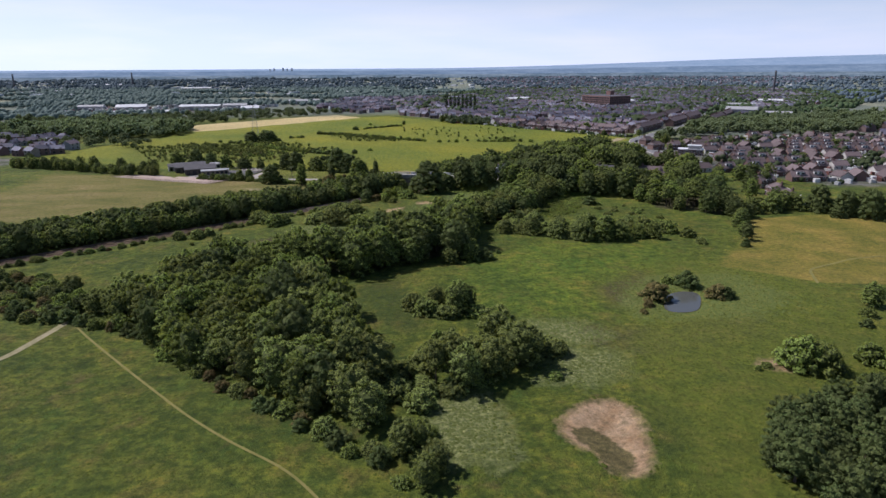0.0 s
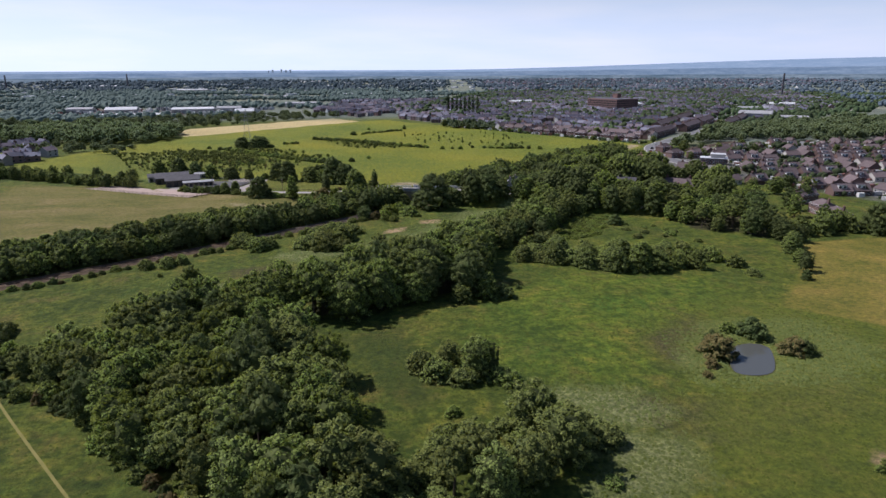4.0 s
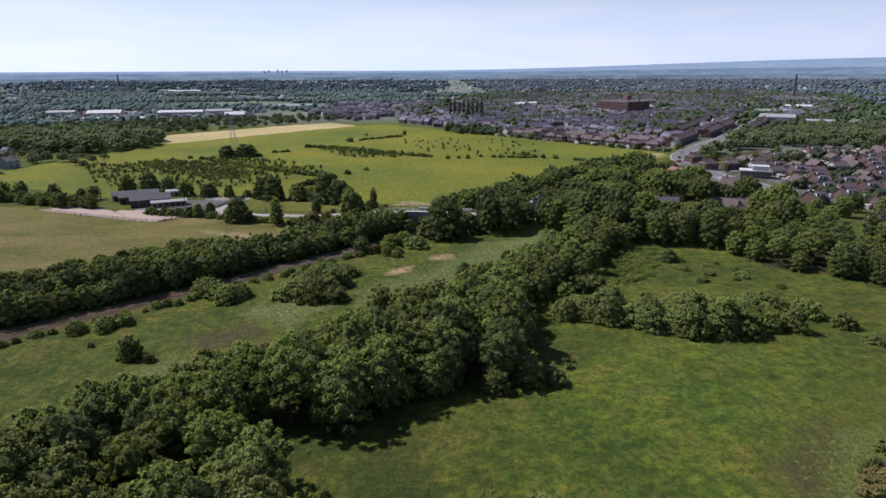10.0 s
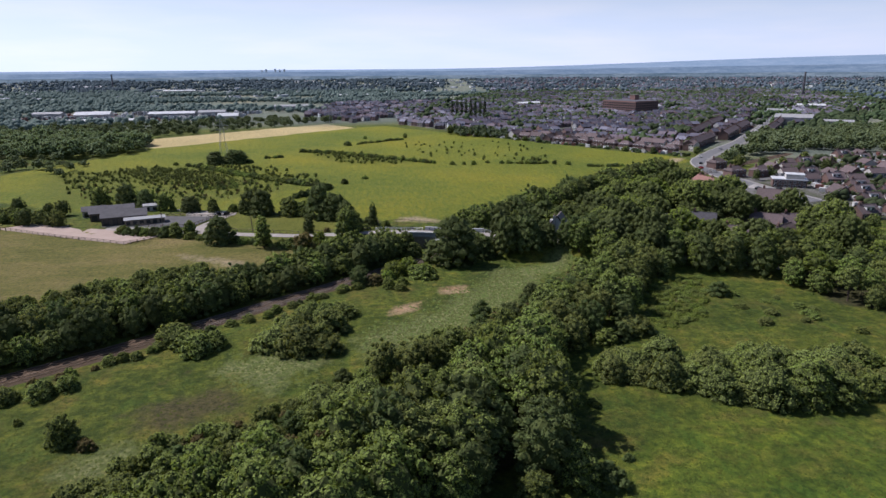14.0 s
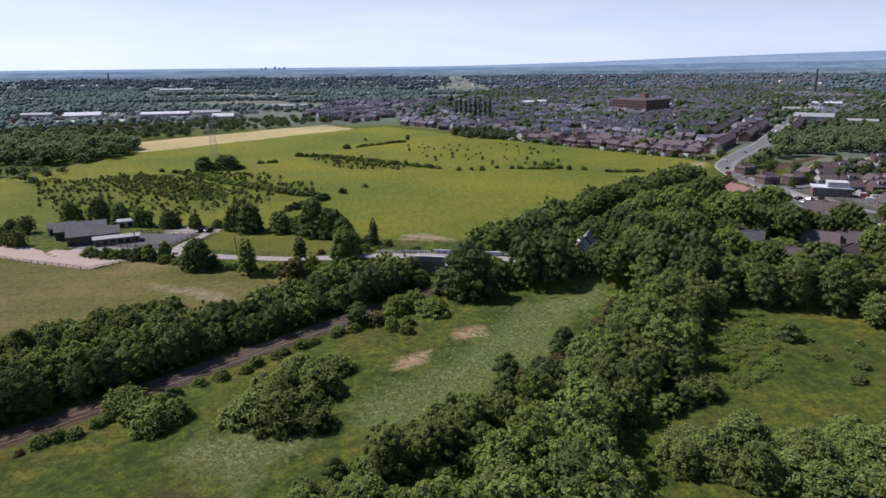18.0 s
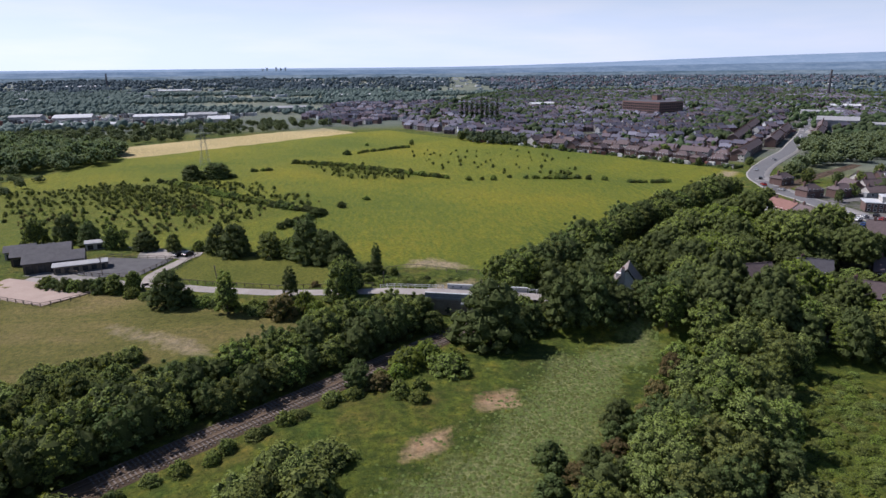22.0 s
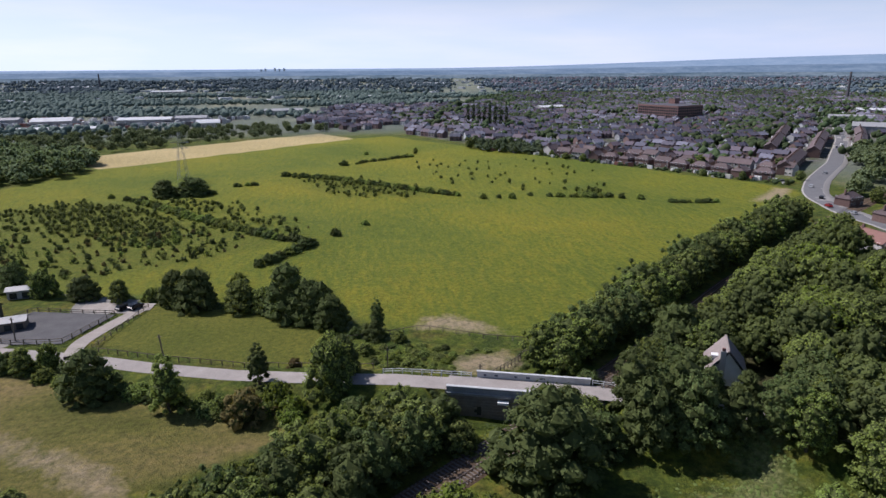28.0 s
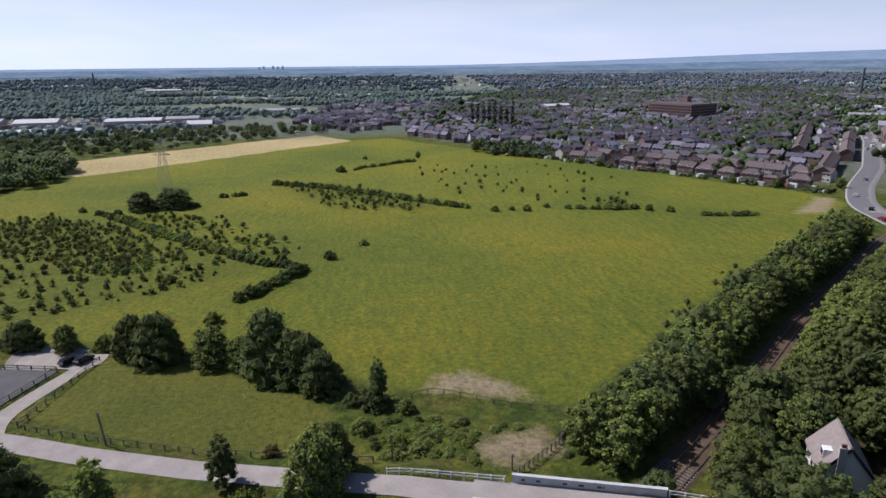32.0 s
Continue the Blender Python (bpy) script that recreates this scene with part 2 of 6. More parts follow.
HOUSE_WOOD = ((66, 304), (84, 299), (94, 288), (106, 287), (120, 281), (116, 258), (122, 251), (134, 248), (142, 232), (152, 250), (168, 300), (172, 330), (158, 380), (152, 398), (150, 412), (140, 416), (108, 388), (70, 352), (48, 330), (56, 316))
HOMES = ((109, 339), (127, 341), (131, 322), (138, 317), (146, 319), (152, 337), (162, 336), (176, 368))
# plots kept free of trees, shaped so that houses show from the camera
VIEW_GAPS = (((57, 318), (72, 314), (78, 334), (64, 340)), ((150, 396), (164, 384), (178, 388), (190, 440), (172, 450), (158, 426)), ((156, 352), (190, 348), (200, 384), (180, 396), (164, 374)))
REED_A = ((32.4, 122.2), (45.2, 124.5), (53, 119.8), (48.3, 110), (37.3, 108.1), (29.4, 110.7), (35, 114.8))
REED_D = ((10.3, 106.4), (20.2, 107.1), (20.7, 97.4), (19, 91.4), (20, 84.3), (4.5, 86), (7.1, 97.3))
REED_E = ((28.4, 136.4), (37.5, 141.6), (47.5, 138.8), (52.5, 130.6), (45.6, 125.8), (36.9, 129.6), (28.7, 131.9))
REED_B = ((-6, 250), (12, 246), (34, 268), (46, 290), (40, 300), (28, 280), (10, 262))
REED_C = ((62, 146), (70, 138), (92, 136), (110, 150), (104, 170), (82, 170), (68, 158))
REED_F = ((27.1, 282.2), (37.4, 292.7), (63.9, 311), (61.6, 301.6), (47.9, 291.3), (35.6, 268.7), (25.4, 259.5), (15.5, 250.2), (1.1, 241.8), (-4.1, 243.7), (-4.2, 252.6), (12.1, 261.2))
REED_G = ((-52.5, 205), (-46.4, 213.6), (-40.4, 209.6), (-46, 201.5))
REED_H = ((-34.2, 239.6), (-24.9, 248.3), (-13, 242.4), (-22.2, 229.5))
BROWN = (((61.3, 161.4), (77.6, 173.5), (80.3, 161.4), (69.6, 148.4), (59.8, 149.5)), ((52.3, 133.6), (65, 135.2), (68.1, 123.2), (59.3, 117.8), (51.7, 122.5)), ((80, 143), (96, 138), (88, 126), (70, 122), (66, 130)), ((41.9, 137.9), (52.9, 135.1), (51.6, 125.1), (42.9, 128.9)), ((-48.1, 222.3), (-30.7, 232.3), (-26.9, 224.3), (-39.6, 214.8)))
LUSH = (((46.6, 97.8), (55, 100.4), (54.7, 87.4), (49.2, 82.6), (43.2, 84.6)), ((84, 126), (104, 132), (116, 118), (114, 96), (84, 97), (68, 90), (62, 98), (78, 114)), ((64.3, 116), (76.1, 119.7), (76.8, 107.8), (64.8, 101.1), (59.9, 105.6)), ((-8.7, 170), (4.3, 178.5), (11.1, 139.3), (5.6, 136.6), (-2.4, 144.4)), ((26.7, 297.6), (36.1, 303.1), (45.3, 299.7), (40.5, 290), (27.4, 287.9)))


def spans(line):
    return zip(line[:-1], line[1:])


def to_line(px, py, line):
    """Distance of points from a polyline, and how far along it they lie (0 to the number of spans)."""
    best, along = np.full(np.shape(px), 1e9), np.zeros(np.shape(px))
    for i, ((ax, ay), (bx, by)) in enumerate(spans(line)):
        dx, dy = bx - ax, by - ay
        t = np.clip(((px - ax) * dx + (py - ay) * dy) / (dx * dx + dy * dy), 0, 1)
        d = np.hypot(px - ax - t * dx, py - ay - t * dy)
        along = np.where(d < best, i + t, along)
        best = np.minimum(d, best)
    return best, along


def zone(px, py, poly):
    """Signed distance to a polygon, negative inside."""
    d, _ = to_line(px, py, (*poly, poly[0]))
    odd = np.zeros(np.shape(px), bool)
    for (ax, ay), (bx, by) in spans((*poly, poly[0])):
        if ay != by:
            odd ^= ((ay > py) != (by > py)) & (px < (bx - ax) * (py - ay) / (by - ay) + ax)
    return np.where(odd, -d, d)


def smooth(a, b, v):
    t = np.clip((v - a) / (b - a), 0, 1)
    return t * t * (3 - 2 * t)


LANE_Z = (0, 0, 0, 0.2, 0.9, 2.6, 4.7, 5.2, 5.2, 4.4, 3, 1.5)


def lane_height(along):
    return np.interp(along, range(len(LANE_Z)), LANE_Z)


def land(px, py):
    """Height of the ground."""
    px, py = np.asarray(px, float), np.asarray(py, float)
    z = 0.35 * np.sin(px * 0.061 + 1.3) * np.cos(py * 0.047) + 0.18 * np.sin(px * 0.19 + py * 0.13)
    d, a = to_line(px, py, LANE)
    bank = lane_height(a)
    k = 1 - smooth(3.5, 6.5 + bank * 1.6, d)
    k *= 1 - smooth(8, 11.5, px) * (1 - smooth(38.5, 42, px))
    z = z * (1 - k) + bank * k
    r, _ = to_line(px, py, RAILWAY)
    k = 1 - smooth(5.0, 11.0, r)
    z = z * (1 - k) - 0.4 * k
    pit = zone(px, py, SANDPIT)
    z = z - 0.9 * (1 - smooth(-5, 0, pit)) + 0.5 * np.exp(-((pit - 0.8) / 1.2) ** 2)
    water = zone(px, py, POND)
    z = np.where(water < 4, np.minimum(z, -0.9 + 0.9 * smooth(-1.5, 4, water)), z)
    for poly in (PADDOCK,):
        k = 1 - smooth(-1, 3, zone(px, py, poly))
        z = z * (1 - k)
    far = smooth(1200, 4600, np.hypot(px, py))
    return z + 12 * far


def steps(edges):
    """Coordinates that are close together where the edges say so."""
    out = []
    for a, b, s in edges:
        out += list(np.arange(a, b, s))
    return np.array(out + [edges[-1][1]])


def mesh_object(name, verts, faces, mats, parent=None, smooth_faces=False):
    me = bpy.data.meshes.new(name)
    me.from_pydata([tuple(v) for v in verts], [], [tuple(f) for f in faces])
    for m in mats if isinstance(mats, (list, tuple)) else (mats,):
        me.materials.append(m)
    if smooth_faces:
        me.polygons.foreach_set("use_smooth", [True] * len(me.polygons))
    ob = new(name, me)
    if parent:
        ob.parent = parent
    return ob


def part(name, bm, material, parent, label=""):
    me = bpy.data.meshes.new(name)
    bm.to_mesh(me)
    bm.free()
    me.materials.append(material)
    ob = new(name, me)
    ob.parent = parent
    if label:
        ob["label"] = label
    return ob


def box(bm, x0, x1, y0, y1, z0, z1):
    v = [bm.verts.new((x, y, z)) for z in (z0, z1) for x, y in ((x0, y0), (x1, y0), (x1, y1), (x0, y1))]
    for f in ((3, 2, 1, 0), (4, 5, 6, 7), (0, 1, 5, 4), (1, 2, 6, 5), (2, 3, 7, 6), (3, 0, 4, 7)):
        bm.faces.new([v[i] for i in f])
    return bm


def boxed(*b):
    return box(bmesh.new(), *b)


def beam(bm, a, b, w, h=None):
    """A square bar from a to b."""
    a, b, h = Vector(a), Vector(b), h or w
    d = (b - a).normalized()
    s = d.cross(Vector((0, 0, 1)))
    s = (s if s.length > 1e-3 else Vector((1, 0, 0))).normalized() * w / 2
    u = s.cross(d).normalized() * h / 2
    v = [bm.verts.new(p + i * s + j * u) for p in (a, b) for i, j in ((-1, -1), (1, -1), (1, 1), (-1, 1))]
    for f in ((3, 2, 1, 0), (4, 5, 6, 7), (0, 1, 5, 4), (1, 2, 6, 5), (2, 3, 7, 6), (3, 0, 4, 7)):
        bm.faces.new([v[i] for i in f])
    return bm


def ribbon(name, line, half, lift, mat, height=None, step=2.0, crown=0.0):
    """A strip along a polyline, draped on the land or at a given height."""
    pts = []
    for (ax, ay), (bx, by) in spans(line):
        n = max(1, int(math.hypot(bx - ax, by - ay) / step))
        pts += [(ax + (bx - ax) * i / n, ay + (by - ay) * i / n) for i in range(n)]
    pts.append(line[-1])
    pts = np.array(pts, float)
    for _ in range(6):
        pts[1:-1] = (pts[:-2] + 2 * pts[1:-1] + pts[2:]) / 4
    d = np.gradient(pts, axis=0)
    d /= np.linalg.norm(d, axis=1)[:, None]
    side = np.stack([d[:, 1], -d[:, 0]], 1)
    offs = half if isinstance(half, (list, tuple)) else (-half, 0, half)
    verts, faces, k = [], [], len(offs)
    for i, p in enumerate(pts):
        for j, o in enumerate(offs):
            q = p + side[i] * (o[0] if isinstance(o, tuple) else o)
            z = (height(*q) if height else land_at(*q)) + lift + (o[1] if isinstance(o, tuple) else 0)
            verts.append((q[0], q[1], z))
        if i:
            faces += [((i - 1) * k + j, (i - 1) * k + j + 1, i * k + j + 1, i * k + j) for j in range(k - 1)]
    return mesh_object(name, verts, faces, mat, smooth_faces=True), pts, d, side


# ---- ground ----
gx = steps(((-5600, -1500, 400), (-1500, -400, 80), (-400, -130, 15), (-130, 150, 2.5), (150, 250, 4), (250, 600, 20), (600, 1600, 80), (1600, 5600, 400)))
gy = steps(((-1500, -100, 200), (-100, 40, 10), (40, 420, 2.5), (420, 560, 4), (560, 900, 10), (900, 1800, 50), (1800, 5600, 300)))
X, Y = np.meshgrid(gx, gy)
Z = land(X, Y)
nx, ny = len(gx), len(gy)
idx = np.arange(nx * ny).reshape(ny, nx)
quads = np.stack([idx[:-1, :-1], idx[:-1, 1:], idx[1:, 1:], idx[1:, :-1]], -1).reshape(-1, 4)


def land_at(x, y):
    """Height of the ground sheet under a point."""
    i = min(max(int(np.searchsorted(gx, x)) - 1, 0), nx - 2)
    j = min(max(int(np.searchsorted(gy, y)) - 1, 0), ny - 2)
    a, b = (x - gx[i]) / (gx[i + 1] - gx[i]), (y - gy[j]) / (gy[j + 1] - gy[j])
    return float((Z[j, i] * (1 - a) + Z[j, i + 1] * a) * (1 - b) + (Z[j + 1, i] * (1 - a) + Z[j + 1, i + 1] * a) * b)


def ground_material():
    n = Nodes("grassland", 0.95)
    fine, mid, big, huge = n.noise(1.6, 5, 0.65), n.noise(0.22, 4), n.noise(0.045, 3), n.noise(0.012, 3)
    streak = n.noise(0.5, 4, 0.6, (1.0, 0.25, 1.0))
    grass = n.ramp(n.math("ADD", n.math("MULTIPLY", big, 0.6), n.math("MULTIPLY", mid, 0.4)),
                   (0.40, (0.052, 0.076, 0.011)), (0.47, (0.078, 0.106, 0.014)), (0.54, (0.106, 0.127, 0.018)), (0.61, (0.142, 0.138, 0.027)))
    grass = n.mix(n.math("MULTIPLY", n.ramp(fine, (0.35, (0, 0, 0)), (0.7, (1, 1, 1))), 0.45), grass, (0.056, 0.091, 0.018))
    clump = n.ramp(n.noise(0.42, 5, 0.7), (0.40, (0.74, 0.80, 0.66)), (0.5, (1.05, 1.05, 1.0)), (0.60, (1.42, 1.30, 1.15)))
    grass = n.mix(1.0, grass, clump, "MULTIPLY")
    # sorrel, dead grass and lush patches
    grass = n.mix(n.math("MULTIPLY", n.ramp(n.noise(0.055, 6, 0.75), (0.52, (0, 0, 0)), (0.64, (1, 1, 1))), 0.42), grass, (0.135, 0.105, 0.030))
    grass = n.mix(n.math("MULTIPLY", n.ramp(n.noise(0.085, 6, 0.72, (1.3, 0.8, 1.0)), (0.54, (0, 0, 0)), (0.64, (1, 1, 1))), 0.5), grass, (0.064, 0.120, 0.018))
    blot = n.ramp(n.noise(0.26, 7, 0.78), (0.36, (0.55, 0.62, 0.5)), (0.5, (1, 1, 1)), (0.62, (1.4, 1.25, 1.0)))
    grass = n.mix(0.85, grass, blot, "MULTIPLY")
    grass = n.mix(n.math("MULTIPLY", n.inside("fresh", 12, mid, 24), 0.8), grass, (1.22, 1.36, 1.05), "MULTIPLY")
    grass = n.mix(n.math("MULTIPLY", n.inside("lush", 5, mid, 12), 0.7), grass, n.ramp(fine, (0.38, (0.026, 0.044, 0.009)), (0.62, (0.058, 0.084, 0.016))))
    grass = n.mix(n.math("MULTIPLY", n.inside("brown", 5, mid, 12), 0.85), grass, n.ramp(fine, (0.38, (0.054, 0.048, 0.020)), (0.62, (0.118, 0.098, 0.048))))
    # pale rushes
    reed = n.inside("reed", 5, n.noise(0.16, 5, 0.7), 18)
    tuft = n.ramp(n.noise(1.082, 4.230, 0.473), (0.35, (0.108, 0.132, 0.042)), (0.6, (0.240, 0.256, 0.104)))
    c = n.mix(n.math("MULTIPLY", reed, 0.9), grass, tuft)
    # rough brown dock and dead grass
    brown = n.ramp(n.noise(0.07, 4, 0.7), (0.60, (0, 0, 0)), (0.72, (1, 1, 1)))
    c = n.mix(n.math("MULTIPLY", brown, 0.6), c, (0.149, 0.109, 0.044))
    # buttercup meadow
    gold = n.ramp(n.math("ADD", n.math("MULTIPLY", huge, 0.55), n.math("MULTIPLY", streak, 0.45)), (0.38, (0.110, 0.146, 0.016)), (0.5, (0.170, 0.190, 0.018)), (0.64, (0.256, 0.232, 0.018)))
    gold = n.mix(n.math("MULTIPLY", n.ramp(fine, (0.4, (0, 0, 0)), (0.75, (1, 1, 1))), 0.4), gold, (0.087, 0.122, 0.017))
    c = n.mix(n.inside("meadow", 3, mid, 6), c, gold)
    rough = n.ramp(n.math("ADD", n.math("MULTIPLY", mid, 0.5), n.math("MULTIPLY", fine, 0.5)), (0.38, (0.082, 0.112, 0.014)), (0.5, (0.122, 0.148, 0.016)), (0.62, (0.152, 0.152, 0.026)))
    c = n.mix(n.math("MULTIPLY", n.inside("rough", 14, big, 30), 0.75), c, rough)
    west = n.ramp(n.math("ADD", n.math("MULTIPLY", n.noise(0.05, 5, 0.65, (0.6, 1.4, 1.0)), 0.75), n.math("MULTIPLY", fine, 0.25)), (0.36, (0.105, 0.113, 0.022)), (0.47, (0.155, 0.146, 0.036)), (0.58, (0.205, 0.172, 0.058)), (0.68, (0.262, 0.200, 0.092)))
    c = n.mix(n.inside("westfield", 3, mid, 6), c, west)
    pad = n.ramp(n.math("ADD", n.math("MULTIPLY", big, 0.6), n.math("MULTIPLY", fine, 0.4)), (0.35, (0.101, 0.124, 0.017)), (0.65, (0.171, 0.171, 0.028)))
    c = n.mix(n.inside("paddock", 1.0, mid, 1.5), c, pad)
    dry = n.ramp(n.math("ADD", n.math("MULTIPLY", n.noise(0.06, 5, 0.7), 0.7), n.math("MULTIPLY", fine, 0.3)), (0.40, (0.128, 0.132, 0.020)), (0.5, (0.200, 0.174, 0.032)), (0.6, (0.275, 0.208, 0.048)))
    c = n.mix(n.inside("dryfield", 2, mid, 2), c, dry)
    straw = n.ramp(n.math("ADD", n.math("MULTIPLY", huge, 0.5), n.math("MULTIPLY", streak, 0.5)), (0.35, (0.40, 0.32, 0.15)), (0.65, (0.58, 0.47, 0.25)))
    c = n.mix(n.inside("straw", 3, big, 5), c, straw)
    sand = n.ramp(n.math("ADD", n.math("MULTIPLY", mid, 0.7), n.math("MULTIPLY", n.noise(1.416, 5.800, 0.728), 0.3)), (0.34, (0.283, 0.180, 0.095)), (0.5, (0.407, 0.278, 0.168)), (0.66, (0.496, 0.360, 0.235)))
    c = n.mix(n.inside("sand", 2.2, n.noise(0.6, 5, 0.7), 4), c, sand)
    dip = n.inside("hollow", 0.7, n.noise(0.7, 5, 0.7), 3)
    c = n.mix(n.math("MULTIPLY", dip, 0.9), c, n.ramp(n.noise(1.1, 4, 0.7), (0.4, (0.075, 0.075, 0.022)), (0.6, (0.135, 0.115, 0.045))))
    bare = n.inside("bare", 4, n.noise(0.25, 5, 0.75), 11)
    c = n.mix(n.math("MULTIPLY", bare, 0.85), c, (0.38, 0.30, 0.205))
    mud = n.inside("mud", 1.5, mid, 2)
    c = n.mix(n.math("MULTIPLY", mud, 0.8), c, (0.12, 0.10, 0.06))
    # brown ground under the woods, darkened to put the trees' shade into its colour
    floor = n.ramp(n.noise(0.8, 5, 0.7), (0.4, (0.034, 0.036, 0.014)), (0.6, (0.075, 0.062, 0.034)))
    c = n.mix(n.math("MULTIPLY", n.inside("wood_shade", 2.5, mid, 4), 0.85), c, floor)
    # mottling of stems and flower heads over everything
    c = n.mix(0.9, c, n.ramp(n.noise(0.75, 8, 0.85), (0.37, (0.46, 0.52, 0.42)), (0.5, (1, 1, 1)), (0.63, (1.5, 1.42, 1.25))), "MULTIPLY")
    # distant country: gardens and streets; rough wooded ground and fields paled to imitate haze
    street = n.ramp(n.noise(0.09, 5, 0.75), (0.36, (0.05, 0.065, 0.035)), (0.46, (0.10, 0.11, 0.065)), (0.54, (0.15, 0.145, 0.135)), (0.64, (0.22, 0.21, 0.20)))
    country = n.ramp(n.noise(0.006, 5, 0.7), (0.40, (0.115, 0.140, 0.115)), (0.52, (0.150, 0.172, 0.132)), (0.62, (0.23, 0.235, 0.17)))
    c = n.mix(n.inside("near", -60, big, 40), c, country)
    c = n.mix(n.inside("urban", 8, mid, 8), c, street)
    n.bump(n.math("ADD", n.noise(0.9, 6, 0.75), n.math("MULTIPLY", n.noise(3.4, 4, 0.7), 0.7)), 0.7)
    return n.colour(c)


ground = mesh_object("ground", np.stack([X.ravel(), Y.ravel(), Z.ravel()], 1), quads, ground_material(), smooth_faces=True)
tagged(ground, "green grassland with fields, worn paths and sandy scrapes", "ground", kind="structure")
ZONES = {
    "reed": (REED_A, REED_B, REED_C, REED_D, REED_E, REED_F, REED_G, REED_H), "brown": BROWN, "lush": LUSH, "fresh": (((20, 152), (34, 143), (56, 146), (58, 164), (76, 178), (100, 182), (96, 202), (60, 208), (42, 198), (24, 176)),), "meadow": (MEADOW,), "westfield": (WESTFIELD,), "paddock": (PADDOCK,), "dryfield": (DRYFIELD,),
    "straw": (STRAW,), "sand": (SANDPIT, SAND_B, SCRAPE_A, SCRAPE_B), "bare": (BARE_MEADOW, BARE_BANK, ((-67.4, 331), (-55, 323.3), (-48.2, 319.9), (-42.3, 315.2), (-38.4, 310.7), (-44.7, 311.4), (-52.2, 318.3), (-65.1, 326.7)), ((176, 500), (190, 512), (206, 528), (212, 524), (192, 500))), "mud": (POND,), "hollow": (HOLLOW,), "wood_shade": (HOUSE_WOOD, ((-30, 184), (-19, 176), (2, 190), (18, 193), (28, 199), (34, 214), (34, 226), (16, 229), (2, 219), (-10, 206)), ((24, 242), (40, 264), (47, 278), (62, 292), (80, 294), (78, 278), (62, 262), (58, 252), (44, 242)), ((-72, 158), (-58, 144), (-34, 119), (-15, 106), (-3, 97), (0, 120), (-7, 147), (-16, 168), (-24, 191), (-38, 192), (-56, 176))),
    "rough": (((50, 60), (128, 60), (128, 178), (96, 184), (70, 168), (48, 112)), ((-200, 520), (-126, 540), (-72, 494), (-34, 462), (-52, 438), (-92, 414), (-160, 430)), ((-60, 606), (-14, 594), (32, 545), (14, 530), (-22, 548))),
    "urban": (((214, 344), (234, 296), (300, 292), (400, 400), (650, 560), (560, 650), (440, 570), (330, 530), (262, 492), (214, 462), (190, 440), (178, 400), (186, 380)), ((80, 748), (124, 672), (212, 552), (330, 640), (470, 760), (760, 1000), (1000, 1500), (900, 1700), (300, 1600), (60, 1050), (30, 840)), ((-330, 400), (-240, 430), (-236, 452), (-300, 500), (-380, 470)), ((-430, 930), (-180, 940), (-160, 1060), (-430, 1060))),
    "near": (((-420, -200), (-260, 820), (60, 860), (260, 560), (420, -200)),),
}
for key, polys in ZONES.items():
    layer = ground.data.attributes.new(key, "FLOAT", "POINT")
    layer.data.foreach_set("value", (np.minimum.reduce([zone(X, Y, p) for p in polys]) + (4.5 if key == "wood_shade" else 0.0)).ravel())
PATH_SOIL = plain("worn_path", (0.14, 0.135, 0.035), (0.225, 0.195, 0.065), 0.35, 0.95)
SANDY_PATH = plain("sandy_track", (0.17, 0.165, 0.07), (0.34, 0.29, 0.19), 0.35, 0.95)
for line, half, mat, lift, said in ((PATH_B, 0.24, PATH_SOIL, 0.05, "narrow footpath worn through the grass"), (PATH_C, 0.4, PATH_SOIL, 0.05, "narrow footpath across the dry field"), (PATH_A, 0.85, SANDY_PATH, 0.08, "pale sandy track across the heath")):
    tagged(ribbon("footpath", line, half, lift, mat)[0], said, "path", kind="structure")

# ---- pond ----
wm = Nodes("pond_water", 0.06)
wm.bump(wm.noise(1.5, 3), 0.02)
wm.bsdf.inputs["Specular IOR Level"].default_value = 0.5
WATER = wm.colour((0.085, 0.09, 0.085))
cx, cy = sum(p[0] for p in POND) / len(POND), sum(p[1] for p in POND) / len(POND)
pond = mesh_object("pond_water", [(cx + (x - cx) * 1.02, cy + (y - cy) * 1.02, -0.55) for x, y in POND], [tuple(range(len(POND)))[::-1]], WATER)
tagged(pond, "small still pond reflecting the sky", "pond", kind="structure")

# ---- distant hills ----


def ridge(name, dist, low, high, seed, mat, label):
    rnd = np.random.RandomState(seed)
    a = np.radians(np.linspace(-75, 75, 260))
    wave = sum(np.sin(a * k + rnd.rand() * 6.28) / k ** 0.9 for k in (5, 9, 17, 31, 60, 110)) / 3
    h = low + (high - low) * smooth(0.05, 0.8, a) + wave * (2 + 4 * smooth(0, 0.7, a))
    verts = [(dist * math.sin(t), dist * math.cos(t), -20) for t in a] + [((dist + 150) * math.sin(t), (dist + 150) * math.cos(t), z) for t, z in zip(a, h)]
    m = len(a)
    ob = mesh_object(name, verts, [(i, i + 1, m + i + 1, m + i) for i in range(m - 1)], mat, smooth_faces=True)
    return tagged(ob, label, "hills", kind="structure")


# backdrop surfaces glow by themselves: haze is painted into the emission colour
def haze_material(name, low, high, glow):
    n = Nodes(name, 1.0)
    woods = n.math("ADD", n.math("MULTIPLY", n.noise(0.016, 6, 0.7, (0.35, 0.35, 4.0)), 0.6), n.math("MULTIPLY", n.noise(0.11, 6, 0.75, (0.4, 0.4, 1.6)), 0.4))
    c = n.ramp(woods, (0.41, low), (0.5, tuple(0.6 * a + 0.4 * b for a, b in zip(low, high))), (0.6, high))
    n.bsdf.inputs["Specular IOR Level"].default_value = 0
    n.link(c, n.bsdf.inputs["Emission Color"])
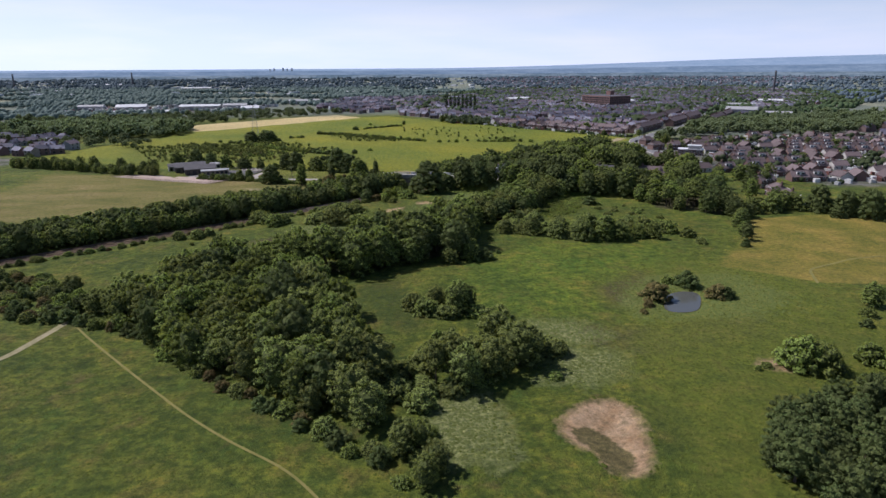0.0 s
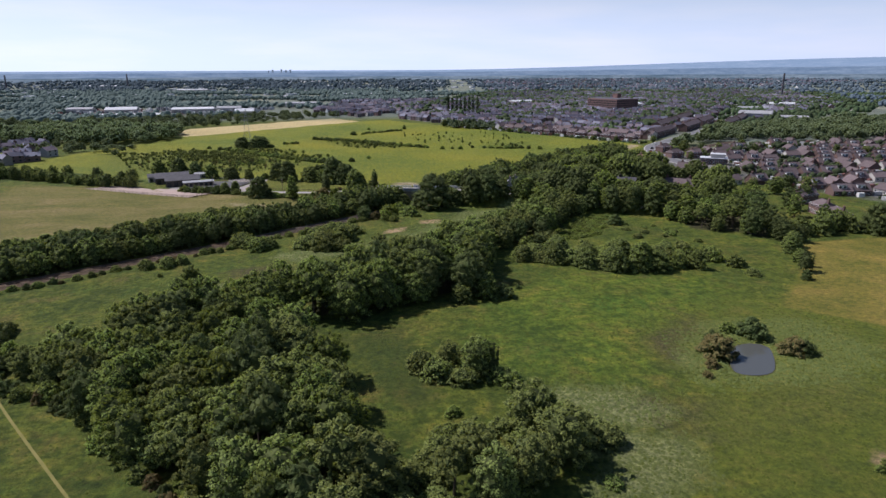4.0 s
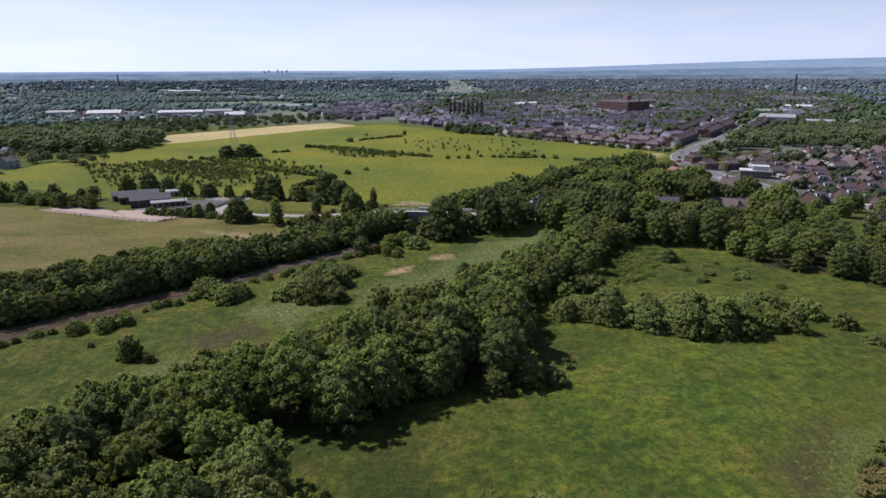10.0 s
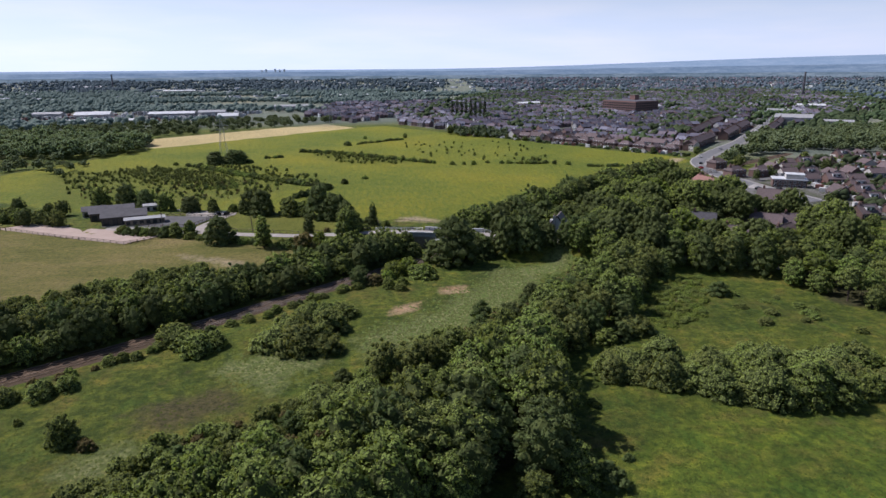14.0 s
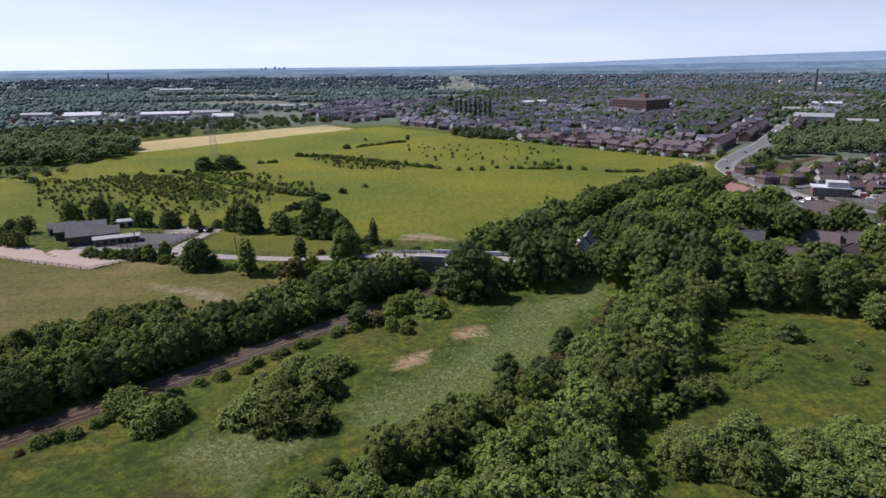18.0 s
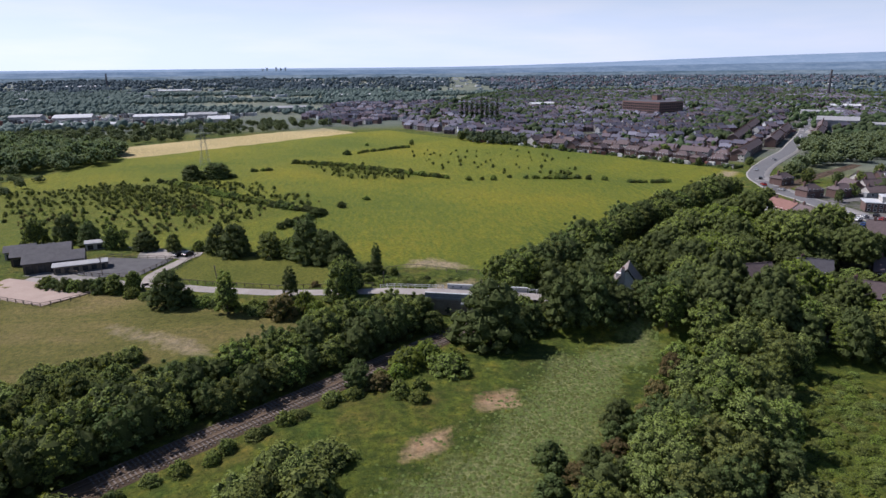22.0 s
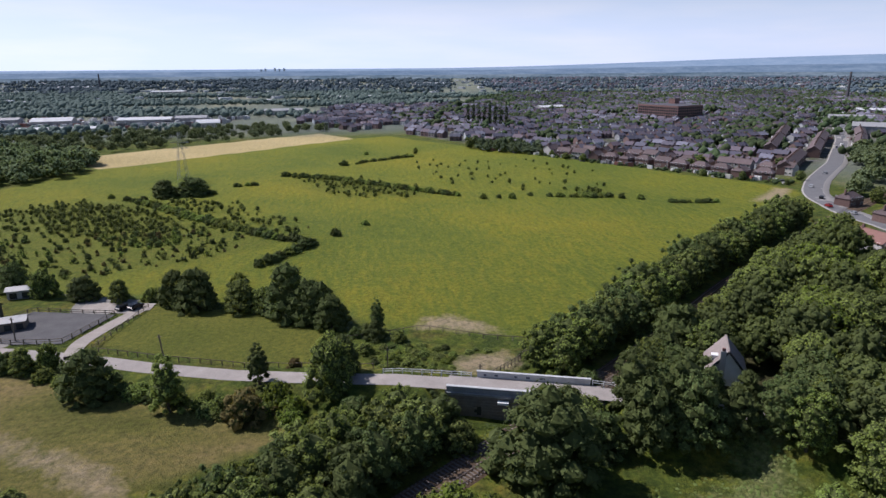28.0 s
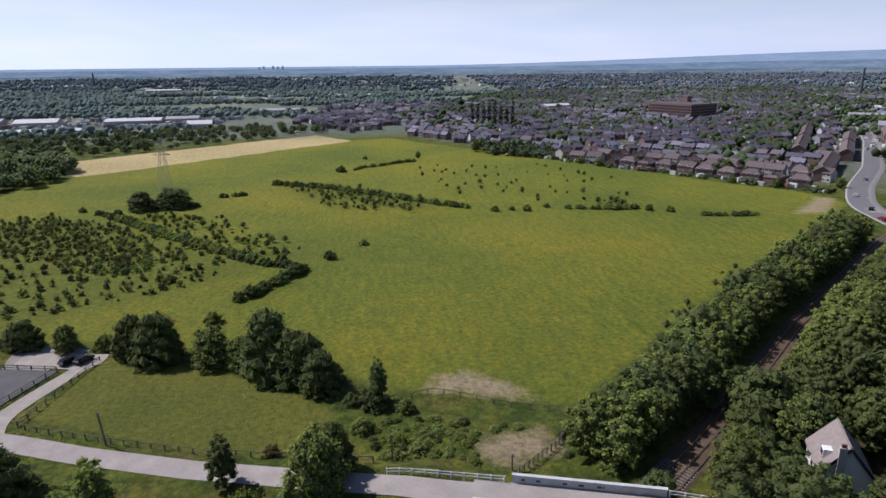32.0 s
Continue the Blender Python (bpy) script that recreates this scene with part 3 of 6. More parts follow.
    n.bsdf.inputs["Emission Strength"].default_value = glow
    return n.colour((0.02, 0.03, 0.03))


ridge("backdrop_hills", 4550, 50, 122, 4, haze_material("hazy_hills", (0.235, 0.33, 0.475), (0.32, 0.41, 0.55), 1.0), "far blue hills, haze painted into their glow")
ridge("backdrop_plain", 3900, 40, 66, 9, haze_material("hazy_plain", (0.125, 0.19, 0.29), (0.235, 0.305, 0.41), 1.0), "far flat wooded country, haze painted into its glow")
ridge("backdrop_woods", 3150, 24, 34, 12, haze_material("hazy_woods", (0.075, 0.118, 0.165), (0.23, 0.28, 0.33), 1.0), "far woods and fields, haze painted into their glow")

# ---- plants ----


def shell(rng, count, lobes, size, flat=0.0):
    """Leaf sprays over the outside of a group of lobes: pointed blades turned roughly outward."""
    count, size = round(count * 2.7), size * 0.6
    w = np.array([l[3] * l[3] for l in lobes])
    w[w > 3.2 * np.median(w)] *= 0.25
    pick = rng.choice(len(lobes), count, p=w / w.sum())
    L = np.array(lobes)[pick]
    u = rng.normal(size=(count, 3))
    u[:, 2] = np.where(rng.rand(count) < 0.7, np.abs(u[:, 2]), u[:, 2])
    u /= np.linalg.norm(u, axis=1)[:, None]
    r = L[:, 3:4] * (0.84 + 0.42 * rng.rand(count, 1) ** 1.6)
    centre = L[:, :3] + u * r * np.array([1, 1, 0.9])
    nrm = u + rng.normal(scale=0.3, size=(count, 3)) + np.array([0, 0, 0.35])
    nrm /= np.linalg.norm(nrm, axis=1)[:, None]
    side = np.cross(nrm, rng.normal(size=(count, 3)))
    side /= np.linalg.norm(side, axis=1)[:, None]
    up = np.cross(nrm, side)
    s = size * (0.55 + 0.9 * rng.rand(count, 1))
    k = s * (0.6 + 0.5 * rng.rand(count, 1))
    a, b, c = centre - side * s - up * k * 0.6, centre + side * s - up * k * 0.6 - nrm * s * 0.3, centre + up * k * 1.2
    verts = np.stack([a, b, c], 1).reshape(-1, 3)
    faces = np.arange(count * 3).reshape(-1, 3)
    return verts, faces


ICO = bmesh.new()
bmesh.ops.create_icosphere(ICO, subdivisions=1, radius=1)
ICO_V = np.array([v.co[:] for v in ICO.verts])
ICO_F = np.array([[v.index for v in f.verts] for f in ICO.faces])
ICO.free()


OCT_V = np.array([(1, 0, 0), (0, 1, 0), (-1, 0, 0), (0, -1, 0), (0, 0, 1), (0, 0, -1)], float)
OCT_F = np.array([(0, 1, 4), (1, 2, 4), (2, 3, 4), (3, 0, 4), (1, 0, 5), (2, 1, 5), (3, 2, 5), (0, 3, 5)])


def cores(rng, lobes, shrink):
    """The inside of a crown, coloured dark for shade: a rough solid in each lobe."""
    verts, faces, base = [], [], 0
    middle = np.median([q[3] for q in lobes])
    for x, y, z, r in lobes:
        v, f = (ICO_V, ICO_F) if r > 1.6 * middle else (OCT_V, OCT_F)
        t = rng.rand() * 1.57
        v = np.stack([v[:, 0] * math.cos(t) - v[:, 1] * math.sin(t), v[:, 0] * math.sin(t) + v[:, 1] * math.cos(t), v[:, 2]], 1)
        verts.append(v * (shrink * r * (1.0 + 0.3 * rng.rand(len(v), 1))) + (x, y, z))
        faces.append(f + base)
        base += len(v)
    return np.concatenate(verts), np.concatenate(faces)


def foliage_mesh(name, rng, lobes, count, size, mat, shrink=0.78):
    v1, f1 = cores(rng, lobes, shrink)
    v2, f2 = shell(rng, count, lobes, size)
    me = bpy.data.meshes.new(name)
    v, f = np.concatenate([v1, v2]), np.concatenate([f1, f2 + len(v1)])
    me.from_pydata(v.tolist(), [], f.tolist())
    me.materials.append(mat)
    me.materials.append(CORE_SHADE)
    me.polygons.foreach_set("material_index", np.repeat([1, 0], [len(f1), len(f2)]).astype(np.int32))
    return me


def lobes_round(rng, radius, low, high, n):
    """Lobes of a rounded crown: many small clumps over two large ones."""
    zc, half_h = (low + high) / 2, (high - low) / 2
    core = min(radius, half_h) * 0.84
    out = [(0, 0, zc - half_h * 0.2, core), (0, 0, zc + half_h * 0.25, core * 0.86)]
    n = round(n * 1.45)
    ph = rng.rand(3) * 6.28
    for i in range(n):
        a, t = i * 2.39996, 1 - 1.85 * (i + 0.5) / n
        ring = math.sqrt(max(0.0, 1 - t * t)) if t > 0 else 1 + 0.22 * t
        k = (1 + 0.13 * math.sin(2 * a + ph[0]) + 0.10 * math.sin(5 * t + 3 * a + ph[1])) * rng.uniform(0.82, 1.1)
        r = radius * rng.uniform(0.1, 0.26)
        out.append((math.cos(a) * ring * (radius - r * 0.5) * k, math.sin(a) * ring * (radius - r * 0.5) * k, zc + t * (half_h - r * 0.4) * min(max(k, 0.93), 1.05), r))
    return out


def lobes_spire(rng, radius, low, high, n):
    """Lobes of a narrow crown that draws in towards its top."""
    out = []
    for x, y, z, r in lobes_round(rng, radius, low, high, n):
        k = 1 - 0.5 * max(0.0, (z - low) / (high - low))
        out.append((x * k, y * k, z, r * (0.5 + 0.5 * k)))
    return out


def lobes_mound(rng, radius, low, high, n):
    """Lobes of a bush that is leafy down to the ground."""
    out = [(0, 0, high * 0.36, min(radius, high) * 0.66)]
    ph = rng.rand() * 6.28
    for i in range(n):
        a, t = i * 2.39996, (i + 0.5) / n
        ring = math.sqrt(1 - (1 - t) ** 2)
        k = (1 + 0.2 * math.sin(2 * a + ph)) * rng.uniform(0.8, 1.1)
        r = radius * rng.uniform(0.2, 0.34)
        out.append((math.cos(a) * ring * (radius - r * 0.5) * k, math.sin(a) * ring * (radius - r * 0.5) * k, max(r * 0.4, (1 - t) * (high - r * 0.6) * rng.uniform(0.85, 1.1)), r))
    return out


def trunk_mesh(rng, height, r):
    bm = bmesh.new()
    rings = []
    for i in range(5):
        t = i / 4
        c = Vector((math.sin(t * 2 + rng.rand()) * 0.15, math.cos(t * 3) * 0.12, height * t))
        k = r * (1.25 - 0.8 * t) * (1.35 if i == 0 else 1)
        rings.append([bm.verts.new(c + Vector((math.cos(j * 1.047) * k, math.sin(j * 1.047) * k, 0))) for j in range(6)])
    for a, b in zip(rings[:-1], rings[1:]):
        for j in range(6):
            bm.faces.new((a[j], a[(j + 1) % 6], b[(j + 1) % 6], b[j]))
    bm.faces.new(rings[-1])
    for j in range(4):
        a = j * 1.57 + rng.rand()
        s = height * (0.45 + 0.1 * j)
        beam(bm, (0, 0, s), (math.cos(a) * height * 0.3, math.sin(a) * height * 0.3, s + height * 0.3), r * 0.5)
    me = bpy.data.meshes.new("trunk")
    bm.to_mesh(me)
    bm.free()
    me.materials.append(BARK)
    return me


def lobes_canopy(rng, radius, low, high, n):
    """Lobes of a crown that is leafy at the top alone, as inside a wood."""
    return [q for q in lobes_round(rng, radius, low, high, n) if q[2] > low + 0.42 * (high - low)]


def tree_kind(seed, kind, mat, radius, height, leaves_n, size, n=12):
    """One tree, 1:1 in metres, as (trunk mesh, crown mesh)."""
    rng = np.random.RandomState(seed)
    make = {"round": lobes_round, "canopy": lobes_canopy, "spire": lobes_spire, "mound": lobes_mound}[kind]
    low = {"round": -height * 0.03, "canopy": 0, "spire": 0, "mound": 0}[kind]
    crown = foliage_mesh("crown", rng, make(rng, radius, low, height * 0.95, n), leaves_n, size, mat)
    return trunk_mesh(rng, height * 0.6, max(0.09, height * 0.018)), crown


KINDS = {
    "railside": [tree_kind(101, "round", LEAF_DARK, 3.5, 8, 640, 0.28, 26), tree_kind(102, "round", LEAF, 3.4, 7.6, 640, 0.28, 26), tree_kind(103, "round", LEAF_PALE, 3.5, 7.4, 640, 0.27, 26)],
    "young": [tree_kind(111, "mound", LEAF_DARK, 1.0, 2.5, 110, 0.24, 9), tree_kind(112, "mound", LEAF_DARK, 1.15, 2.1, 110, 0.24, 9), tree_kind(113, "mound", LEAF, 1.0, 2.2, 110, 0.22, 9), tree_kind(114, "mound", LEAF_RUST, 0.9, 1.5, 90, 0.2, 8)],
    "hedge": [tree_kind(121, "mound", LEAF_DARK, 1.9, 2.6, 260, 0.32, 14), tree_kind(122, "mound", LEAF, 1.8, 2.3, 260, 0.32, 14)],
    "poplar": [tree_kind(131, "spire", LEAF_TOWN, 2.6, 27, 500, 0.8, 30)],
    "oak": [tree_kind(11, "round", LEAF, 4.1, 11, 1080, 0.27, 38), tree_kind(12, "round", LEAF, 3.8, 12, 1080, 0.27, 36), tree_kind(13, "round", LEAF, 4.4, 10.5, 1080, 0.27, 40)],
    "dark": [tree_kind(21, "round", LEAF_DARK, 4.0, 11, 1040, 0.27, 36), tree_kind(22, "round", LEAF_DARK, 3.7, 12, 1040, 0.27, 36)],
    "willow": [tree_kind(31, "round", LEAF_PALE, 3.8, 9.5, 1080, 0.25, 36), tree_kind(32, "round", LEAF_PALE, 4.0, 10, 1080, 0.25, 38)],
    "lime": [tree_kind(41, "round", LEAF_LIME, 3.8, 10, 1080, 0.27, 36)],
    "dome": [tree_kind(141, "mound", LEAF_DARK, 4.4, 9, 1100, 0.27, 52), tree_kind(142, "mound", LEAF_DARK, 4.2, 9.5, 1100, 0.27, 52)],
    "green_dome": [tree_kind(143, "mound", LEAF, 4.3, 9, 1100, 0.27, 52), tree_kind(144, "mound", LEAF, 4.0, 9.5, 1100, 0.27, 52)],
    "pale_dome": [tree_kind(145, "mound", LEAF_PALE, 4.3, 7.2, 1000, 0.26, 50), tree_kind(146, "mound", LEAF_PALE, 4.0, 7.6, 1000, 0.26, 50)],
    "spire": [tree_kind(51, "spire", LEAF_DARK, 3.0, 11, 800, 0.32, 28), tree_kind(52, "spire", LEAF, 2.9, 10, 800, 0.32, 28)],
    "shrub": [tree_kind(61, "mound", LEAF, 2.6, 3.4, 430, 0.27, 24), tree_kind(62, "mound", LEAF, 2.9, 3.1, 430, 0.27, 24)],
    "sallow": [tree_kind(71, "mound", LEAF_PALE, 2.7, 3.6, 460, 0.25, 26), tree_kind(72, "mound", LEAF_PALE, 3.0, 3.2, 460, 0.25, 26)],
    "thorn": [tree_kind(81, "mound", LEAF_DARK, 2.4, 3.4, 460, 0.28, 20)],
    "rust": [tree_kind(91, "mound", LEAF_RUST, 2.2, 2.8, 440, 0.26, 18)],
    "limebush": [tree_kind(95, "mound", LEAF_LIME, 2.6, 3.0, 430, 0.27, 24)],
}
for kind, mat in (("oak", LEAF), ("dark", LEAF_DARK), ("willow", LEAF_PALE), ("lime", LEAF_LIME)):
    KINDS["inner_" + kind] = [tree_kind(300 + len(KINDS) * 3 + i, "canopy", mat, 4.0 + 0.2 * i, 11 + i, 660, 0.28, 38) for i in range(2)]
SAID = {
    "railside": ("railside_tree", "bushy green tree growing along the railway", "tree"),
    "young": ("young_bush", "small dark young bush standing in the meadow", "bush"),
    "hedge": ("hedge_bush", "dark green hawthorn bush in a broken hedge", "bush"),
    "poplar": ("poplar_tree", "tall narrow dark poplar in a row", "tree"),
    "oak": ("broadleaf_tree", "leafy green broadleaf tree with a rounded crown", "tree"),
    # dark and lime kinds: species unknown, told apart by leaf colour alone
    "dark": ("alder_tree", "dark green broadleaf tree in full leaf", "tree"),
    "willow": ("willow_tree", "pale grey-green willow in full leaf", "tree"),
    "lime": ("maple_tree", "bright yellow-green broadleaf tree in full leaf", "tree"),
    "dome": ("dense_tree", "dense dark green tree leafy down to the ground", "tree"),
    "green_dome": ("dense_tree", "dense green tree leafy down to the ground", "tree"),
    "pale_dome": ("sallow_tree", "broad pale green sallow leafy down to the ground", "tree"),
    "spire": ("conical_tree", "tall dark green tree with a pointed crown", "tree"),
    "shrub": ("shrub", "rounded green shrub growing from rough grass", "shrub"),
    "sallow": ("sallow_shrub", "spreading pale green sallow shrub", "shrub"),
    "thorn": ("thorn_bush", "dense dark green thorn bush", "shrub"),
    "rust": ("rusty_bush", "low bush with rusty brown leaves", "shrub"),
    "limebush": ("lime_shrub", "bright yellow-green shrub in fresh leaf", "shrub"),
}
LEAFY = {"young", "hedge", "shrub", "sallow", "thorn", "rust", "limebush"}


def plant(kind, x, y, scale=1.0, tall=1.0, group="", rng=random, sink=0.15):
    """A tree or shrub as a thing with its own trunk and crown."""
    i = rng.randrange(len(KINDS[kind]))
    name, label, category = SAID[kind.replace("inner_", "")]
    trunk, crown = KINDS[kind][i]
    root = new(name, crown if kind in LEAFY else None)
    if kind not in LEAFY:
        for nm, me in (("trunk", trunk), ("crown", crown)):
            o = new(nm, me)
            o.parent = root
    root.location = (x, y, land_at(x, y) - sink)
    root.rotation_euler = (0, 0, rng.random() * 6.28)
    w = scale * (0.92 + 0.16 * rng.random())
    root.scale = (w, w, scale * tall * (0.9 + 0.2 * rng.random()))
    return tagged(root, label, category, group)


def grow(poly, gap, mix, scale, group, seed, tall=1.0, skip=(), edge=0.0):
    """Trees set over a plot with uneven spacing; mix is a string of kinds to draw from."""
    rng = random.Random(seed)
    kinds = mix.split()
    xs, ys = [p[0] for p in poly], [p[1] for p in poly]
    spots, y, row = [], min(ys), 0
    while y < max(ys):
        x = min(xs) + (row % 2) * gap / 2
        while x < max(xs):
            spots.append((x + rng.uniform(-0.33, 0.33) * gap, y + rng.uniform(-0.33, 0.33) * gap))
            x += gap
        y += gap * 0.87
        row += 1
    P = np.array(spots)
    keep = zone(P[:, 0], P[:, 1], poly) < -edge
    for q in skip:
        keep &= zone(P[:, 0], P[:, 1], q) > 1.5
    keep &= to_line(P[:, 0], P[:, 1], RAILWAY)[0] > 6.5
    keep &= to_line(P[:, 0], P[:, 1], LANE)[0] > 5
    deep = zone(P[:, 0], P[:, 1], poly) < -6.5
    for (x, y), inner in zip(P[keep], deep[keep]):
        kind = rng.choice(kinds)
        plant("inner_" + kind if inner and "inner_" + kind in KINDS else kind, x, y, scale * rng.uniform(0.72, 1.3), tall, group, rng)


def hedge(line, gap, mix, scale, group, seed, spread=1.0, tall=1.0):
    rng = random.Random(seed)
    kinds = mix.split()
    for (ax, ay), (bx, by) in spans(line):
        n = max(1, round(math.hypot(bx - ax, by - ay) / gap))
        for i in range(n):
            t = (i + rng.uniform(-0.25, 0.25)) / n
            plant(rng.choice(kinds), ax + (bx - ax) * t + rng.uniform(-spread, spread), ay + (by - ay) * t + rng.uniform(-spread, spread), scale * rng.uniform(0.8, 1.2), tall, group, rng)


def offset(line, d):
    """The polyline moved d metres to its right."""
    p = np.array(line, float)
    g = np.gradient(p, axis=0)
    g /= np.linalg.norm(g, axis=1)[:, None]
    return [(x + gy_ * d, y - gx_ * d) for (x, y), (gx_, gy_) in zip(p, g)]




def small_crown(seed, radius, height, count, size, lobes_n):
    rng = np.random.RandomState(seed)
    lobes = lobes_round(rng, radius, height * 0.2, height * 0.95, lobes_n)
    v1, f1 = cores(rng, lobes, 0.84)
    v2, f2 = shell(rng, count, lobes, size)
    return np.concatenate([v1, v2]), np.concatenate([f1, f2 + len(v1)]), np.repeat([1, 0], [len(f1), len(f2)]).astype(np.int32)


FAR_CROWNS = [small_crown(200 + i, 5.2, 11.5, 640, 0.46, 44) for i in range(5)]
# lighter, bluer leaf colour that imitates haze over the farther woods
LEAF_WEST = leaves("hazed_woodland_leaves", (0.092, 0.120, 0.072), (0.138, 0.174, 0.096), (0.190, 0.228, 0.126), trans=0.5)
ROUND_CROWNS = [small_crown(220 + i, 5.4, 10, 170, 0.85, 20) for i in range(4)]
THIN_CROWNS = [small_crown(210 + i, 4.4, 9, 90, 1.2, 12) for i in range(4)]


def grove(name, spots, scales, crowns, mat, label, seed):
    """A wood of trees too many to count, in one mesh."""
    rng = np.random.RandomState(seed)
    V, F, M, base = [], [], [], 0
    Z0 = land(spots[:, 0], spots[:, 1])
    for (x, y), s, z in zip(spots, scales, Z0):
        v, f, m = crowns[rng.randint(len(crowns))]
        M.append(m)
        a = rng.rand() * 6.28
        c, d = math.cos(a) * s, math.sin(a) * s
        V.append(np.stack([v[:, 0] * c - v[:, 1] * d + x, v[:, 0] * d + v[:, 1] * c + y, v[:, 2] * s * rng.uniform(0.72, 1.28) + z - 0.3], 1))
        F.append(f + base)
        base += len(v)
    V, F = np.concatenate(V), np.concatenate(F)
    me = bpy.data.meshes.new(name)
    me.vertices.add(len(V))
    me.vertices.foreach_set("co", V.ravel())
    me.loops.add(len(F) * 3)
    me.loops.foreach_set("vertex_index", F.ravel().astype(np.int32))
    me.polygons.add(len(F))
    me.polygons.foreach_set("loop_start", np.arange(len(F), dtype=np.int32) * 3)
    me.update(calc_edges=True)
    me.materials.append(mat)
    me.materials.append(CORE_SHADE)
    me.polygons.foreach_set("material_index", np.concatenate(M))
    return tagged(new(name, me), label, "woodland", kind="stuff")


def scatter(poly, gap, seed, keep=1.0, skip=()):
    rng = np.random.RandomState(seed)
    xs, ys = [p[0] for p in poly], [p[1] for p in poly]
    gx_, gy_ = np.meshgrid(np.arange(float(min(xs)), max(xs), gap), np.arange(min(ys), max(ys), gap * 0.87))
    gx_[1::2] += gap / 2.0
    P = np.stack([gx_.ravel(), gy_.ravel()], 1) + rng.uniform(-0.35, 0.35, (gx_.size, 2)) * gap
    ok = (zone(P[:, 0], P[:, 1], poly) < 0) & (rng.rand(len(P)) < keep)
    for q in skip:
        ok &= zone(P[:, 0], P[:, 1], q) > 1.5
    ok &= to_line(P[:, 0], P[:, 1], RAILWAY)[0] > 8
    ok &= to_line(P[:, 0], P[:, 1], ((201, 451), (204, 480), (214, 511), (243, 548), (297, 604), (393, 722)))[0] > 9
    return P[ok]


# woods on the heath
grow(((-77, 159), (-60, 142), (-34, 115), (-17, 102), (-4, 93), (2, 92), (1, 120), (-5, 147), (-14, 168), (-24, 188), (-40, 187), (-58, 171)), 5.8, "oak oak willow oak willow dark willow lime", 0.95, "trees of the near belt", 1, edge=2.6)
grow(((-34, 184), (-19, 172), (-8, 179), (2, 187), (18, 190), (28, 196), (36, 214), (36, 226), (30, 234), (18, 227), (4, 215), (-8, 203), (-24, 194)), 6.0, "oak dark oak oak oak willow", 1.05, "trees of the middle belt", 2, edge=2.2)
grow(((30, 234), (18, 236), (18, 245), (30, 255), (41, 264), (52, 276), (63, 290), (70, 302), (84, 300), (88, 286), (80, 276), (68, 264), (64, 251), (46, 240), (38, 228)), 5.6, "oak willow willow dark willow", 0.82, "trees of the middle belt", 3, edge=2.2)
for kind, x, y, s in (("green_dome", 29, 194, 0.85), ("thorn", 34, 193, 1.1), ("green_dome", 22, 191, 0.6), ("oak", 72, 297, 1.15), ("willow", 62, 259, 0.75), ("thorn", 26, 261, 1.2), ("lime", 62, 279, 0.85), ("limebush", 57, 268, 1.3), ("limebush", 52, 262, 1.2)):
    plant(kind, x, y, s, 1.0, "trees of the middle belt")
# low scrub along the north side of the belt
grow(((-58, 184), (-48, 200), (-36, 212), (-24, 220), (-12, 229), (2, 240), (14, 256), (22, 254), (17, 232), (2, 220), (-10, 208), (-26, 198), (-42, 190)), 3.9, "sallow rust shrub thorn sallow shrub sallow", 0.75, "scrub along the belt", 52)
grow(((-14, 214), (0, 226), (14, 237), (18, 246), (8, 238), (-8, 224)), 4.6, "sallow shrub willow", 0.8, "scrub along the belt", 53)
P = scatter(HOUSE_WOOD, 7.6, 4, skip=VIEW_GAPS)
for hx, hy in HOMES:
    P = P[np.hypot(P[:, 0] - hx + 4.5, P[:, 1] - hy + 7) > 11.5]
    for k in range(7):
        a = k * 2.4 + hx
        plant(("shrub", "limebush", "hedge", "green_dome")[k % 4], hx - 4.5 + math.cos(a) * 7, hy - 9 + math.sin(a) * 4.5, 0.45 if k % 4 == 3 else 0.9, 1.0, "trees among the gardens")
near = (P[:, 1] < 296) | (P[:, 0] < 76)
rng = random.Random(44)
deep = zone(P[:, 0], P[:, 1], HOUSE_WOOD)[near] < -7
for (x, y), inner in zip(P[near], deep):
    plant(("inner_" if inner else "") + rng.choice(("oak dark dark oak dark dark willow" if x < 96 else "oak dark willow willow oak lime dark oak").split()), x, y, rng.uniform(0.7, 1.1), 1.0, "trees of the wood by the houses", rng)
far = P[~near]
draw = np.random.RandomState(3).rand(len(far))
for name, low, high, mat, said, seed in (("house_wood", 0.0, 0.36, LEAF_WOOD, "dense green broadleaf wood beside the houses", 41), ("house_wood_dark", 0.36, 0.58, LEAF_DARK, "darker trees in the wood beside the houses", 42),
                                         ("house_wood_bright", 0.58, 0.86, LEAF, "fresh green trees in the wood beside the houses", 43), ("house_wood_pale", 0.86, 1.0, LEAF_LIME, "yellow-green trees in the wood beside the houses", 44)):
    these = (draw >= low) & (draw < high)
    grove(name, far[these], np.random.RandomState(seed).uniform(0.7, 1.3, these.sum()), FAR_CROWNS, mat, said, seed)
for x, y, q in ((6, 321, 0.95), (12.5, 318.5, 0.8), (0, 324, 0.7)):
    plant("pale_dome", x, y, q, 1.0, "trees beside the bridge")
grow(((36, 322), (40, 314), (66, 312), (56, 320), (46, 325)), 5.5, "dark oak dark", 0.72, "trees beside the bridge", 5)
